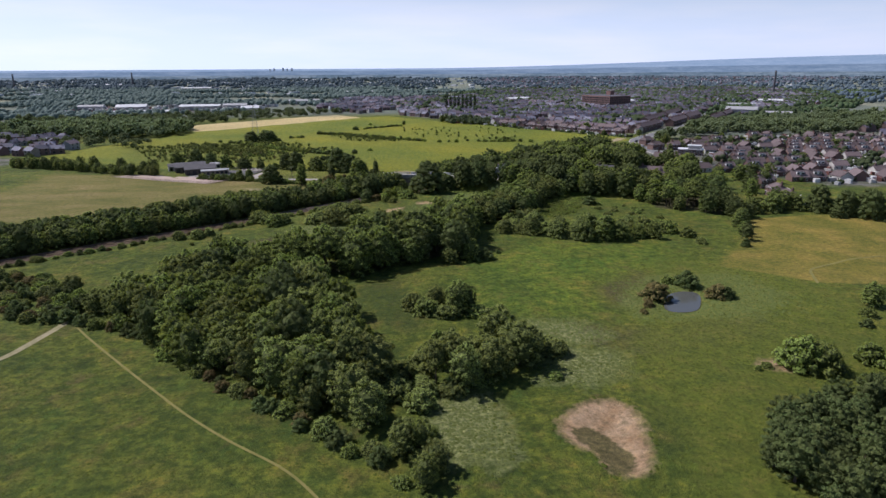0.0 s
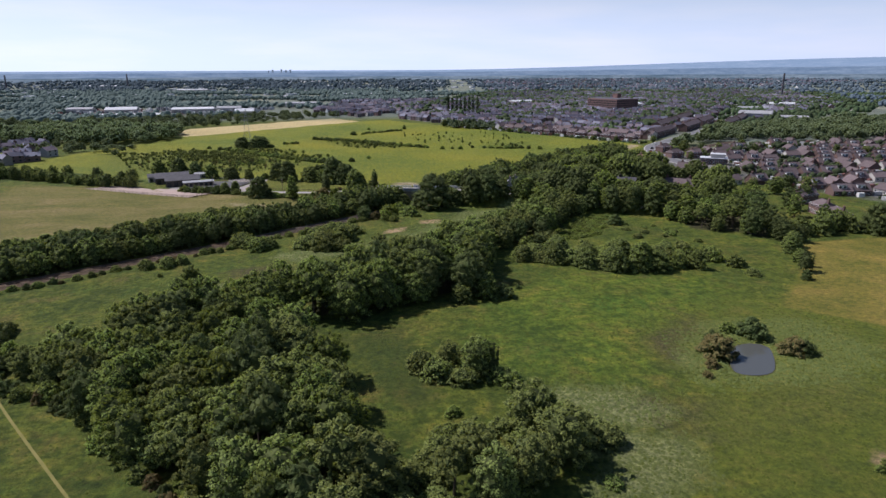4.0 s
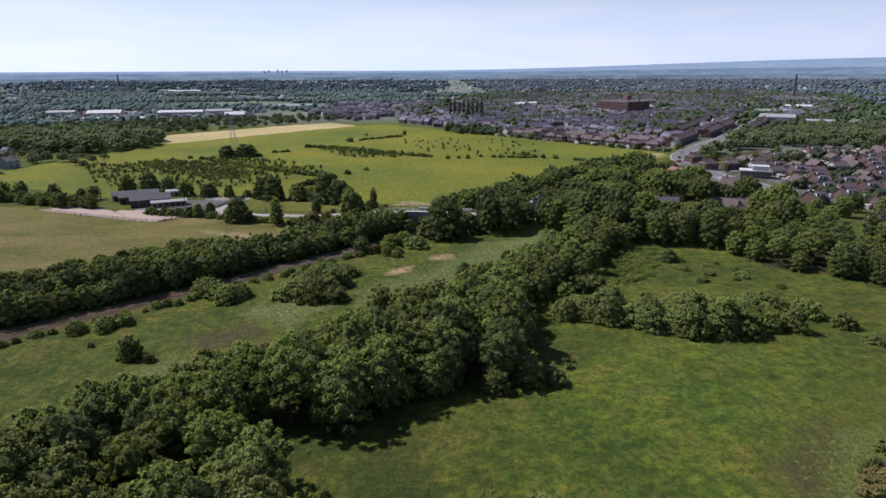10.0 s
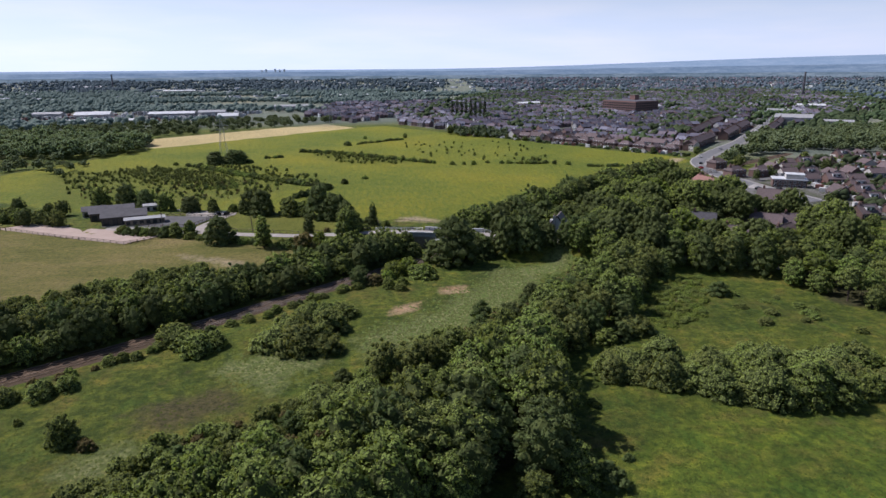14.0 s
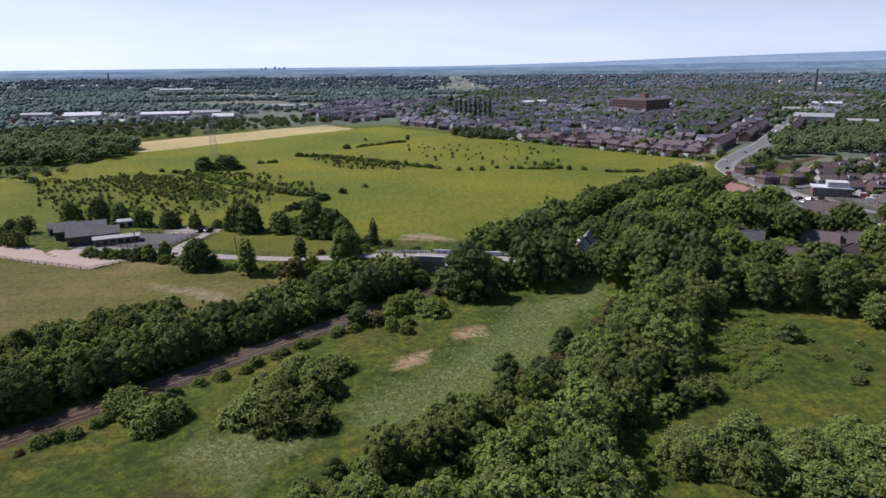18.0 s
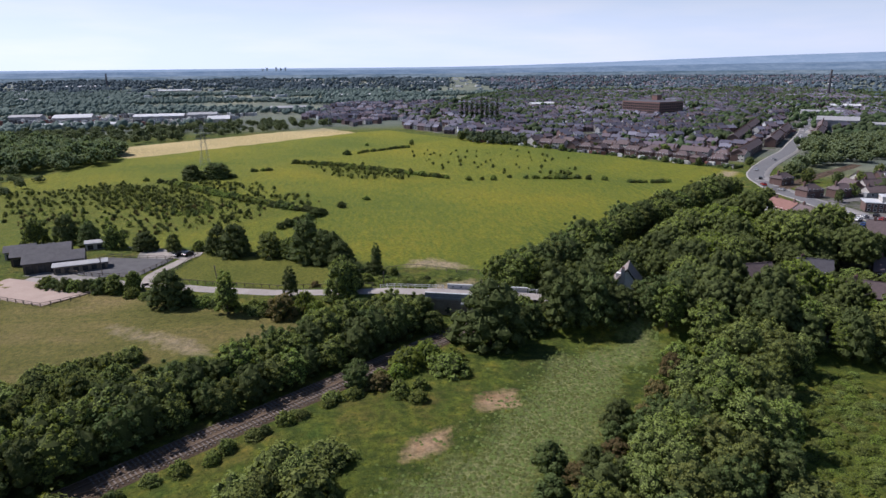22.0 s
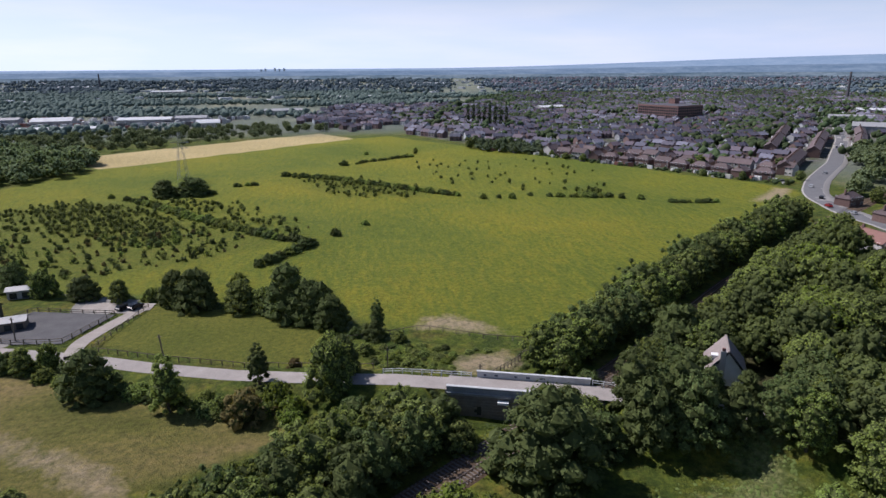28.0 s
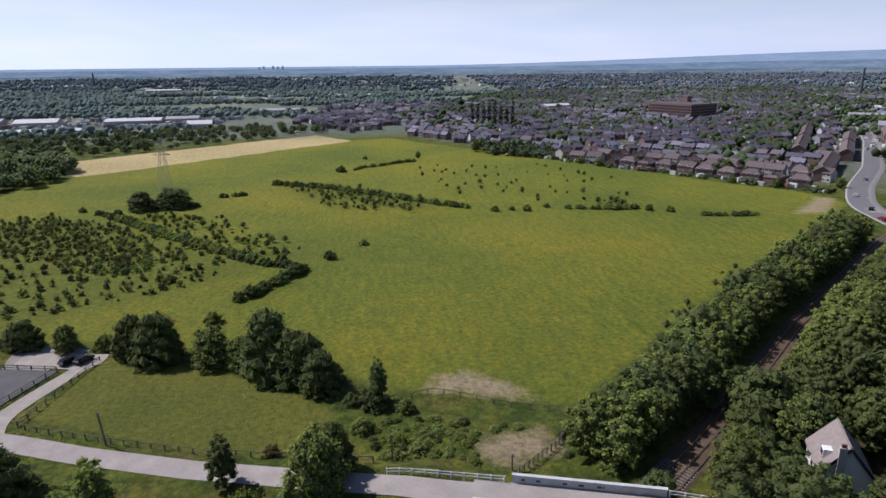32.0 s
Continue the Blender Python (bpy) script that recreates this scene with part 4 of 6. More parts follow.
for kind, x, y, s in (("dome", 24.5, 308.5, 1.75), ("green_dome", 34.5, 319, 1.0), ("dark", 33, 314, 0.75), ("dark", 42, 318, 1.15), ("dark", 50, 316, 1.1), ("dome", 66, 349, 1.3), ("dome", 60, 343.5, 1.0), ("dome", 39, 331.5, 0.75), ("dome", 32, 321, 0.95), ("dome", 47, 316.5, 1.0), ("dome", 56, 319, 0.6), ("limebush", 56, 331, 1.0), ("dome", 70, 342, 1.1), ("dome", 76, 322, 1.1), ("dome", 36, 314, 0.9), ("dome", 43, 313, 1.15), ("dome", 50, 312, 1.2), ("dome", 57, 312, 0.8), ("dome", 64, 311, 0.75), ("dome", 71, 311, 1.2), ("dome", 69, 317, 0.6), ("dome", 76, 302, 0.95), ("dome", 84, 298, 1.1), ("dome", 92, 294, 1.0), ("dome", 100, 290, 1.1), ("dome", 108, 287, 1.0), ("dome", 116, 284, 1.1), ("dome", 80, 308, 0.9), ("dome", 88, 306, 1.0), ("dome", 58, 321.5, 0.62), ("dome", 65.5, 322, 0.6), ("dome", 72, 321, 0.7), ("dark", 57.5, 337, 0.75), ("dark", 66, 356, 0.8)):
    plant(kind, x, y, s, 1.0, "trees beside the bridge")

for kind, x, y, s in (("shrub", 163, 392, 1.1), ("limebush", 161, 399, 1.0), ("green_dome", 159, 388, 0.6), ("shrub", 160, 408, 1.2), ("hedge", 162, 416, 1.0), ("green_dome", 119, 330, 0.75), ("dome", 126, 330.5, 0.7), ("green_dome", 133, 332, 0.8), ("oak", 174, 250, 0.8), ("dark", 178, 262, 0.7), ("oak", 174, 274, 0.8), ("dark", 180, 286, 0.9), ("oak", 172, 300, 0.9), ("lime", 176, 312, 0.7), ("dark", 196, 300, 0.9), ("oak", 206, 312, 0.9), ("dark", 150, 236, 0.6), ("oak", 196, 322, 0.9), ("willow", 184, 322, 0.8), ("dark", 208, 330, 0.8), ("oak", 174, 366, 0.6), ("dark", 200, 366, 0.7), ("lime", 208, 376, 0.6), ("dark", 212, 440, 0.6), ("oak", 226, 450, 0.6), ("dark", 168, 420, 0.5), ("dark", 240, 478, 0.7), ("oak", 232, 490, 0.8)):
    plant(kind, x, y, s, 1.0, "trees among the gardens")

hedge(((-52, 139), (-44, 129), (-35, 120), (-26, 110), (-16, 100.5), (-6, 91.5), (3, 84)), 3.4, "rust thorn shrub sallow thorn rust", 0.75, "undergrowth of the near belt", 45, 1.2)
hedge(((-82, 158), (-74, 152), (-62, 147), (-54, 140)), 3.6, "thorn rust shrub thorn", 0.9, "undergrowth of the near belt", 46, 1.4)

for x, y, q in ((157, 246, 0.9), (167, 247, 1.1), (178, 249, 0.95), (186, 244, 1.15), (192, 236, 1.2), (199, 230, 1.2), (206, 224, 1.2), (150, 240, 0.8), (178, 262, 0.8), (198, 244, 1.0), (206, 238, 1.1), (212, 248, 1.1), (186, 232, 0.6), (143, 230, 0.75), (139, 224, 0.7), (135, 214, 0.6)):
    plant("green_dome" if x < 180 else "dome", x, y, q, 1.0, "trees behind the dry field")

# belts along the railway
for off, a, b, s, seed in ((-7, 1, 6, 1.1, 7), (-13, 1, 6, 1.2, 8), (-17.5, 1, 6, 0.95, 9), (-8.8, 6, 10, 1.35, 10), (-13, 6, 10, 1.35, 12), (8.2, 7, 10, 1.1, 13)):
    hedge(offset(RAILWAY, off)[a:b], 4.7, "railside", s, "trees along the railway", seed, 1.0)
hedge(((-150, 246), (-118, 264), (-75, 296), (-52, 312)), 3.8, "sallow sallow shrub", 1.15, "hedge beside the field", 14, 1.2)
hedge(((-5, 309), (4, 316), (13, 323.5)), 4.5, "railside", 1.15, "trees along the railway", 25, 1.0)
hedge(((-12, 312), (-2, 320), (6, 327)), 4.5, "railside", 1.15, "trees along the railway", 26, 1.0)
hedge(((-18, 316), (-8, 324), (0, 330)), 4.5, "railside", 0.85, "trees along the railway", 27, 1.0)
hedge(((-140, 246), (-112, 264), (-82, 286), (-58, 303)), 6.0, "pale_dome", 0.72, "hedge beside the field", 55, 1.0)
hedge(((-128, 244), (-104, 259), (-74, 281), (-60, 292), (-44, 302)), 5.0, "pale_dome", 0.66, "hedge beside the field", 56, 1.0)
hedge(((-72, 292), (-58, 302)), 3.0, "sallow", 1.1, "hedge beside the field", 15, 0.8)

# single plants: kind, east, north, size
HEATH_BUSHES = (
    ("willow", 14, 152, 0.7), ("willow", 19, 148, 0.85), ("dark", 22, 149, 0.6), ("sallow", 8, 152, 1.2), ("shrub", 24, 145.5, 1.1), ("sallow", 11, 147, 1.2), ("sallow", 16, 145, 1.1), ("rust", 9, 155, 0.8), ("shrub", 12.5, 133, 0.55),
    ("shrub", 39.5, 216, 0.5), ("thorn", 39, 198, 0.38), ("green_dome", -54.5, 214, 0.62), ("thorn", -51, 213.5, 0.5), ("shrub", -66, 222, 0.4),
    ("shrub", 34, 111, 0.55), ("sallow", 113, 204, 0.8),
    ("dark", 130, 204, 0.55), ("spire", 133, 209, 0.6), ("dark", 140, 224, 0.6), ("thorn", 126, 198, 0.8),
    ("oak", 126, 140, 0.7), ("thorn", 114, 127, 0.6), ("shrub", 119, 133, 0.8),
)
for kind, x, y, s in HEATH_BUSHES:
    plant(kind, x, y, s, 1.0, "bushes on the heath")
for kind, x, y, s in (("rust", 73.2, 152.4, 1.8), ("rust", 74, 156, 1.2), ("thorn", 75, 158, 0.9), ("thorn", 86.5, 161, 1.3), ("rust", 90, 151, 1.5), ("thorn", 92, 150, 1.0), ("rust", 69, 147, 0.7), ("shrub", 82, 164, 0.8), ("rust", 66, 143, 0.5)):
    plant(kind, x, y, s, 1.0, "bushes round the pond")
for x, y, s in ((85.5, 110, 1.7), (89.5, 109, 1.6), (101, 110, 1.3), (105, 107, 1.4), (79, 111, 0.4), (76.5, 110, 0.35)):
    plant("shrub", x, y, s, 1.15, "bushes by the sandy bank")
grow(((56, 82), (66, 91), (84, 95), (112, 97), (118, 60), (72, 60), (57, 68)), 4.1, "dark oak dark dark shrub dark", 0.62, "trees of the southern copse", 16, edge=1.5)
grow(((1, 121), (-1, 108), (6, 98), (14, 104), (24, 114), (40, 122), (41, 130), (30, 132), (14, 128)), 4.6, "sallow sallow shrub sallow willow", 0.95, "sallow scrub", 17)
grow(((2, 80), (10, 78), (12, 88), (6, 96), (0, 92)), 4.2, "oak willow shrub", 0.6, "sallow scrub", 18)
grow(((42, 228), (52, 218), (72, 211), (92, 213), (112, 216), (108, 229), (92, 235), (70, 235), (46, 235)), 5.0, "sallow sallow sallow shrub", 1.15, "sallow scrub", 19, edge=2.0)
for x, y, s in ((93, 213, 1.3), (108, 221, 1.35), (112.5, 213, 1.1), (98, 214, 0.8)):
    plant("shrub", x, y, s, 1.2, "sallow scrub")
for x, y, s in ((47, 225, 0.7), (51, 231, 0.7), (56, 221, 0.9), (64, 216, 0.95), (72, 213, 1.15), (87, 216, 1.0), (77, 221, 1.1), (67, 224, 1.0), (59, 229, 0.95), (93, 222, 0.9)):
    plant("pale_dome", x, y, s, 1.0, "sallow scrub")
for x, y, s in ((81, 212.5, 1.15), (85, 211.5, 0.95), (99, 212, 0.75)):
    plant("green_dome", x, y, s, 0.95, "sallow scrub")
for x, y, s in ((-20, 251, 0.85), (-14, 248.5, 0.8), (-13, 261, 0.8), (-19, 258, 0.75), (-47, 255, 0.62), (-41, 250.5, 0.6), (-66, 233, 0.42)):
    plant("pale_dome", x, y, s, 1.0, "bushes along the railway")
grow(((-130, 176), (-80, 150), (-76, 162), (-86, 184), (-112, 196)), 4.6, "thorn rust shrub sallow thorn", 0.85, "thorn scrub by the track", 20)
hedge(offset(RAILWAY, 6.2)[3:6], 3.0, "shrub sallow shrub thorn sallow", 0.62, "bushes along the railway", 48, 1.2)
hedge(offset(RAILWAY, 7)[1:4], 3.4, "shrub sallow thorn rust", 0.55, "bushes along the railway", 21, 1.0)
for kind, x, y, s in (("sallow", -73, 231, 0.95), ("sallow", -67, 232, 0.95), ("sallow", -63, 235, 0.95), ("sallow", -48, 256, 1.6), ("sallow", -41, 249, 1.4), ("sallow", -44, 253, 1.4), ("sallow", -38, 252, 1.1),
                      ("sallow", -24, 250, 1.7), ("sallow", -18, 247, 1.8), ("sallow", -13, 246, 1.6), ("willow", -20, 254, 0.7), ("sallow", -12, 258, 1.7), ("sallow", -17, 264, 1.7), ("sallow", -10, 266, 1.4), ("sallow", -22, 258, 1.5),
                      ("railside", -5.5, 292, 0.85), ("rust", -1, 291, 1.3), ("limebush", 5, 299, 1.6), ("limebush", 9.5, 302, 1.6), ("shrub", 13.5, 296, 1.5), ("limebush", 3, 295, 1.0), ("shrub", 3, 287, 0.9), ("shrub", 7, 289, 0.7), ("shrub", 6.5, 284, 0.7), ("limebush", 15, 302, 1.0)):
    plant(kind, x, y, s, 1.0, "bushes along the railway")
for kind, x, y, s in (("thorn", 94, 269, 1.3), ("dome", 41.5, 272.5, 0.62), ("thorn", 44.5, 269, 1.3), ("thorn", 39, 268, 0.9), ("rust", 48, 274, 1.1), ("shrub", 50.5, 277, 0.8), ("rust", 53, 281, 1.25), ("limebush", 55, 285, 0.8), ("rust", 57.5, 287, 1.1), ("rust", 61, 292, 1.2), ("shrub", 64.5, 297, 1.0), ("rust", 38, 264, 1.0), ("thorn", 33, 261, 1.0), ("rust", 29, 257.5, 1.0), ("thorn", 24, 254, 1.1), ("rust", 20.5, 251, 0.8), ("sallow", 61, 248, 1.5), ("thorn", 57, 246, 1.3), ("shrub", 52, 243, 1.2), ("rust", -50, 212, 0.7), ("rust", -34, 210, 0.6), ("rust", -26, 216, 0.6), ("shrub", -30, 204, 0.8), ("sallow", -40, 200, 0.9)):
    plant(kind, x, y, s, 1.0, "bushes in the glades")
grow(((66, 258), (70, 247), (82, 254), (95, 276), (96, 284), (82, 284)), 2.3, "limebush limebush limebush shrub", 0.45, "bracken mounds in the glade", 22, 0.6)
grow(((98, 276), (112, 272), (116, 240), (100, 240), (92, 250)), 7.5, "shrub sallow shrub", 0.55, "bushes in the glades", 54, 0.8)

# along the lane and round the paddock
for kind, x, y, s, t in (("green_dome", -76, 356, 0.68, 1.01), ("thorn", -80, 357, 1.10, 1), ("thorn", -84, 361, 1.00, 1), ("green_dome", -71, 357, 0.55, 1.34), ("dome", -56.5, 342, 1.13, 0.95), ("spire", -40, 335.5, 1.2, 1.0), ("rust", -25.5, 331, 1.70, 1.5), ("green_dome", -30, 333, 0.46, 1.12),
                         ("spire", -24.5, 342, 0.97, 0.95), ("green_dome", -10, 335, 1.16, 1.06), ("dome", -8, 341, 0.71, 1.23), ("limebush", -20, 335, 1.20, 1.3), ("limebush", -17, 332, 1.00, 1.3), ("rust", -18.5, 349, 0.80, 1.2), ("shrub", -34, 339, 0.70, 1), ("shrub", -48, 345, 0.60, 1),
                         ("dome", -49, 391, 1.4, 0.95), ("dome", -55, 393, 1.1, 1.0), ("green_dome", -37, 388, 1.15, 0.95), ("green_dome", -31, 386, 0.8, 1.01), ("dome", -24, 382, 1.4, 1.0), ("dome", -17, 377, 1.2, 1.0), ("dome", -12, 372, 1.05, 0.95),
                         ("shrub", -63, 398, 0.90, 1.3), ("green_dome", -72, 399, 0.76, 0.90), ("dome", -82, 401, 0.89, 0.90), ("green_dome", -94, 404, 0.92, 1.01), ("dome", -104, 409, 1.07, 1.01), ("dome", -114, 414, 1.07, 1.01), ("green_dome", -126, 416, 1.04, 1.01),
                         ("spire", -1, 367, 0.77, 1.15), ("thorn", -2, 365, 1.30, 0.9), ("shrub", 4, 363, 0.80, 1), ("thorn", -6, 366, 0.70, 1), ("shrub", -4, 357, 0.90, 0.8), ("limebush", 2, 353, 0.80, 0.7), ("shrub", 6, 350, 0.80, 0.8), ("shrub", 9, 355, 0.60, 0.8), ("shrub", 1, 347, 0.80, 0.8), ("shrub", 36, 341, 0.70, 0.8)):
    plant(kind, x, y, s, t, "trees by the lane")
grow(((-4, 352), (8, 347), (20, 343), (34, 346), (30, 352), (12, 360), (0, 360)), 2.7, "shrub limebush shrub thorn sallow", 0.42, "scrub on the bank", 49, 0.7, skip=(BARE_BANK,))
hedge(((-98, 364), (-88, 361), (-76, 358)), 3.0, "thorn shrub thorn", 0.95, "bushes by the farm", 50, 1.0)
hedge(((-70, 351), (-60, 347), (-48, 342), (-36, 337), (-26, 333), (-14, 330)), 2.6, "shrub thorn limebush sallow shrub rust", 0.75, "scrub below the lane", 47, 1.4)
hedge(((-230, 425), (-185, 405), (-150, 388), (-126, 380)), 4.2, "railside", 0.85, "trees behind the field", 23, 2.0)
hedge(((-230, 436), (-160, 408), (-130, 400)), 6, "railside shrub", 0.85, "trees behind the field", 24, 2.5)

# the meadow
for line, seed, s in ((((-115, 537), (-70, 490), (-38, 458), (-24, 453)), 31, 1.25), (((-38, 427), (-29, 440), (-23, 453)), 32, 1.25), (((-53, 602), (-22, 586), (10, 559), (27, 541)), 33, 1.15), (((27, 541), (44, 530)), 34, 1.15),
                      (((158, 499), (134, 504)), 35, 0.95), (((112, 517), (83, 523)), 36, 1.0), (((-76, 573), (-60, 577)), 37, 0.9), (((-12, 646), (29, 678)), 38, 0.95)):
    hedge(line, 3.1, "hedge", s, "hedge bushes in the meadow", seed, 0.7)
for x, y, s in ((-104, 546, 1.35), (-92, 551, 1.7)):
    plant("dome", x, y, s, 0.72, "pair of trees in the meadow")
for x, y, s in ((-20, 641, 1.5), (66, 524, 1.2), (52, 524, 1.2), (126, 511, 1.3), (118, 514, 1.0), (104, 524, 0.9), (-42, 411, 1.3), (-5, 479, 1.0), (-16, 462, 1.2), (-88, 545, 1.0), (-130, 548, 1.1), (-112, 540, 1.1), (-120, 541, 1.0), (-82, 552, 0.9), (60, 526, 0.8), (76, 527, 0.8), (-6, 690, 1.1)):
    plant("hedge", x, y, s, 1.1, "hedge bushes in the meadow")
rng = random.Random(77)
small = []
for poly, gap, keep, seed, s in ((((-190, 520), (-120, 530), (-76, 492), (-40, 462), (-54, 440), (-92, 418), (-150, 440)), 3.9, 0.66, 51, 0.95), (((-141, 545), (-100, 512), (-66, 468), (-78, 452), (-128, 480), (-160, 530)), 3.2, 0.7, 52, 1.0),
                                 (((-104, 524), (-88, 540), (-68, 531), (-43, 496), (-23, 476), (-29, 460), (-70, 494)), 4.0, 0.6, 53, 1.0), (((-50, 600), (-10, 590), (28, 545), (14, 524), (-20, 540)), 4.4, 0.65, 54, 1.1), (((20, 690), (110, 640), (150, 560), (100, 530), (34, 560)), 12, 0.5, 55, 1.05), (((96, 524), (112, 520), (120, 530), (104, 540)), 4, 0.6, 56, 1.1)):
    for x, y in scatter(poly, gap, seed, keep):
        small.append((x, y, s * rng.uniform(0.6, 1.35)))
small.sort(key=lambda q: q[1])
for x, y, s in small[:285]:
    plant("young", x, y, s, 1.0, "young bushes in the meadow", rng)
rest = small[285:]
tiny = [small_crown(230 + i, 1.0, 2.3, 40, 0.3, 8) for i in range(3)]
grove("young_bushes", np.array([q[:2] for q in rest]), [q[2] for q in rest], tiny, LEAF, "scattered small dark bushes in the meadow", 71)
for i in range(8):
    plant("poplar", 98 + i * 5.2, 884 - i * 2.6, 0.85 + 0.04 * (i % 3), 1.25, "row of poplars")
for x, y, s in ((74, 716, 0.8), (30, 690, 0.5)):
    plant("oak", x, y, s, 1.0, "trees at the edge of the meadow")

# woods farther off
P = scatter(((-250, 592), (-200, 586), (-184, 608), (-178, 640), (-186, 668), (-215, 706), (-255, 730), (-340, 724), (-410, 640), (-330, 612)), 9.0, 61, 0.85)
grove("west_wood", P, np.random.RandomState(61).uniform(0.75, 1.25, len(P)), ROUND_CROWNS, LEAF_WEST, "mixed green woodland beyond the fields", 61)
P = scatter(((-206, 500), (-184, 512), (-186, 548), (-204, 580), (-250, 588), (-300, 610), (-340, 560), (-250, 520)), 12, 69, 0.5)
grove("west_trees", P, np.random.RandomState(69).uniform(0.4, 0.85, len(P)), ROUND_CROWNS, LEAF_WEST, "scattered trees between the fields and houses", 69)
P = scatter(((-212, 722), (-54, 862), (-20, 905), (-110, 930), (-300, 850), (-420, 800), (-330, 724)), 10.5, 62, 0.62)
grove("north_wood", P, np.random.RandomState(62).uniform(0.4, 0.85, len(P)), ROUND_CROWNS, LEAF_WEST, "belt of trees behind the straw field", 62)
P = scatter(((74, 722), (84, 690), (116, 668), (124, 684), (110, 712), (86, 742)), 7.5, 63)
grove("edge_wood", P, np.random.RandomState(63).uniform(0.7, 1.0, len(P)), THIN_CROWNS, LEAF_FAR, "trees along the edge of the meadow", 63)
P = scatter(((222, 488), (236, 514), (262, 540), (300, 590), (340, 640), (350, 650), (380, 640), (420, 650), (520, 700), (640, 700), (640, 640), (480, 560), (400, 530), (330, 548), (300, 540), (262, 506), (238, 478)), 9.6, 64, 0.95)
grove("east_wood", P, np.random.RandomState(64).uniform(0.7, 1.15, len(P)), ROUND_CROWNS, LEAF_WEST, "belt of trees beyond the bungalows", 64)

# ---- railway ----
bed, rail_pts, rail_dir, rail_side = ribbon("trackbed", RAILWAY, [(-3.6, -0.15), (-3.0, 0.22), (3.0, 0.22), (3.6, -0.15)], 0.0, BALLAST, step=3.0)
tagged(bed, "brown stone ballast of a railway", "trackbed", kind="structure")
far_pts = np.array([[p[0], p[1]] for p in rail_pts])
for side_off in (-1.7, 1.7):
    track = tagged(new("railway_track"), "pair of rusty steel rails on pale sleepers", "railway track", "railway tracks")
    for gauge in (-0.72, 0.72):
        line = far_pts + rail_side * (side_off + gauge)
        bm = bmesh.new()
        for p, q in zip(line[:-1], line[1:]):
            beam(bm, (*p, land_at(*p) + 0.44), (*q, land_at(*q) + 0.44), 0.09, 0.16)
        part("rail", bm, RAIL, track)
    step = 0.0
    sleeper_mesh = bpy.data.meshes.new("sleeper")
    bm = boxed(-1.25, 1.25, -0.13, 0.13, -0.1, 0.1)
    bm.to_mesh(sleeper_mesh)
    bm.free()
    sleeper_mesh.materials.append(SLEEPER)
    length = np.concatenate([[0], np.cumsum(np.linalg.norm(np.diff(far_pts, axis=0), axis=1))])
    line = far_pts + rail_side * side_off
    for d in np.arange(165, 285, 0.8):
        x, y = np.interp(d, length, line[:, 0]), np.interp(d, length, line[:, 1])
        i = int(np.searchsorted(length, d)) - 1
        o = new("sleeper", sleeper_mesh)
        o.parent = track
        o.matrix_basis = pose(x, y, land_at(x, y) + 0.27, 0, 0, math.degrees(math.atan2(rail_side[i][1], rail_side[i][0])))

# ---- lane and bridge ----


def lane_top(x, y):
    d, a = to_line(np.array([x]), np.array([y]), LANE)
    return float(lane_height(a)[0])


LANE_DUST = plain("dusty_lane", (0.25, 0.225, 0.21), (0.37, 0.34, 0.32), 0.3, 0.95, bump=0.02)
lane, *_ = ribbon("lane", LANE, [(-1.9, 0.0), (-1.1, 0.03), (1.5, 0.03), (2.7, 0.0)], 0.09, LANE_DUST, height=lane_top)
tagged(lane, "dusty pale grey lane leading to the bridge", "lane", kind="structure")
spur, *_ = ribbon("farm_drive", ((-68, 361), (-71, 366), (-70, 374), (-67, 383), (-64, 390)), 1.9, 0.12, GRAVEL)
tagged(spur, "pale gravel drive beside the riding arena", "drive", kind="structure")
yard = mesh_object("car_park", [(x, y, land_at(x, y) + 0.15) for x, y in ((-80, 392), (-66, 388), (-61, 390), (-61, 395), (-80, 398))], [(0, 1, 2, 3, 4)], GRAVEL)
tagged(yard, "pale gravel car park beside the arena", "car park", kind="structure")

axis = Vector((37 - 2, 326 - 336, 0)).normalized()
across = Vector((-axis.y, axis.x, 0))
DARK_PATCH = plain("patch_paint", (0.05, 0.06, 0.09), (0.10, 0.115, 0.15), 2.0, 0.7)
bridge = tagged(new("railway_bridge"), "grey steel girder road bridge on stone abutments over the railway", "bridge")
bridge.matrix_basis = Matrix.Translation((26, 329, 0)) @ Matrix(((axis.x, across.x, 0, 0), (axis.y, across.y, 0, 0), (0, 0, 1, 0), (0, 0, 0, 1)))
part("deck", boxed(-14.4, 13.9, -3.6, 1.3, 4.4, 5.2), LANE_DUST, bridge)
for y0, y1, x0, x1, nm, top in ((-4.0, -3.6, -14, 6, "near", 5.7), (1.3, 1.65, -9, 12, "far", 6.35)):
    g = part("parapet", boxed(x0, x1, y0, y1, 4.0, top), PALE_STEEL if nm == "far" else STEEL, bridge, "pale grey painted steel parapet" if nm == "far" else "blue-grey steel plate girder")
    part("coping", boxed(x0 - 0.1, x1 + 0.1, y0 - 0.12, y1 + 0.12, top, top + 0.16), PALE_STEEL, g)
    for k in range(11):
        xx = x0 + (x1 - x0) * (k + 0.5) / 11
        yy = y0 - 0.1 if nm == "near" else y0 - 0.05
        part("stiffener", boxed(xx - 0.07, xx + 0.07, yy, yy + 0.1, 4.1, top), STEEL if nm == "near" else PALE_STEEL, g)
for x0, w0 in ((-7.5, 0.25), (-5.4, 0.3), (-1.7, 0.3), (0.55, 0.35), (3.2, 0.5)):
    part("patch", boxed(x0 - w0, x0 + w0, 1.27, 1.3, 5.6, 5.95), DARK_PATCH, bridge, "dark blue-grey painted patch")
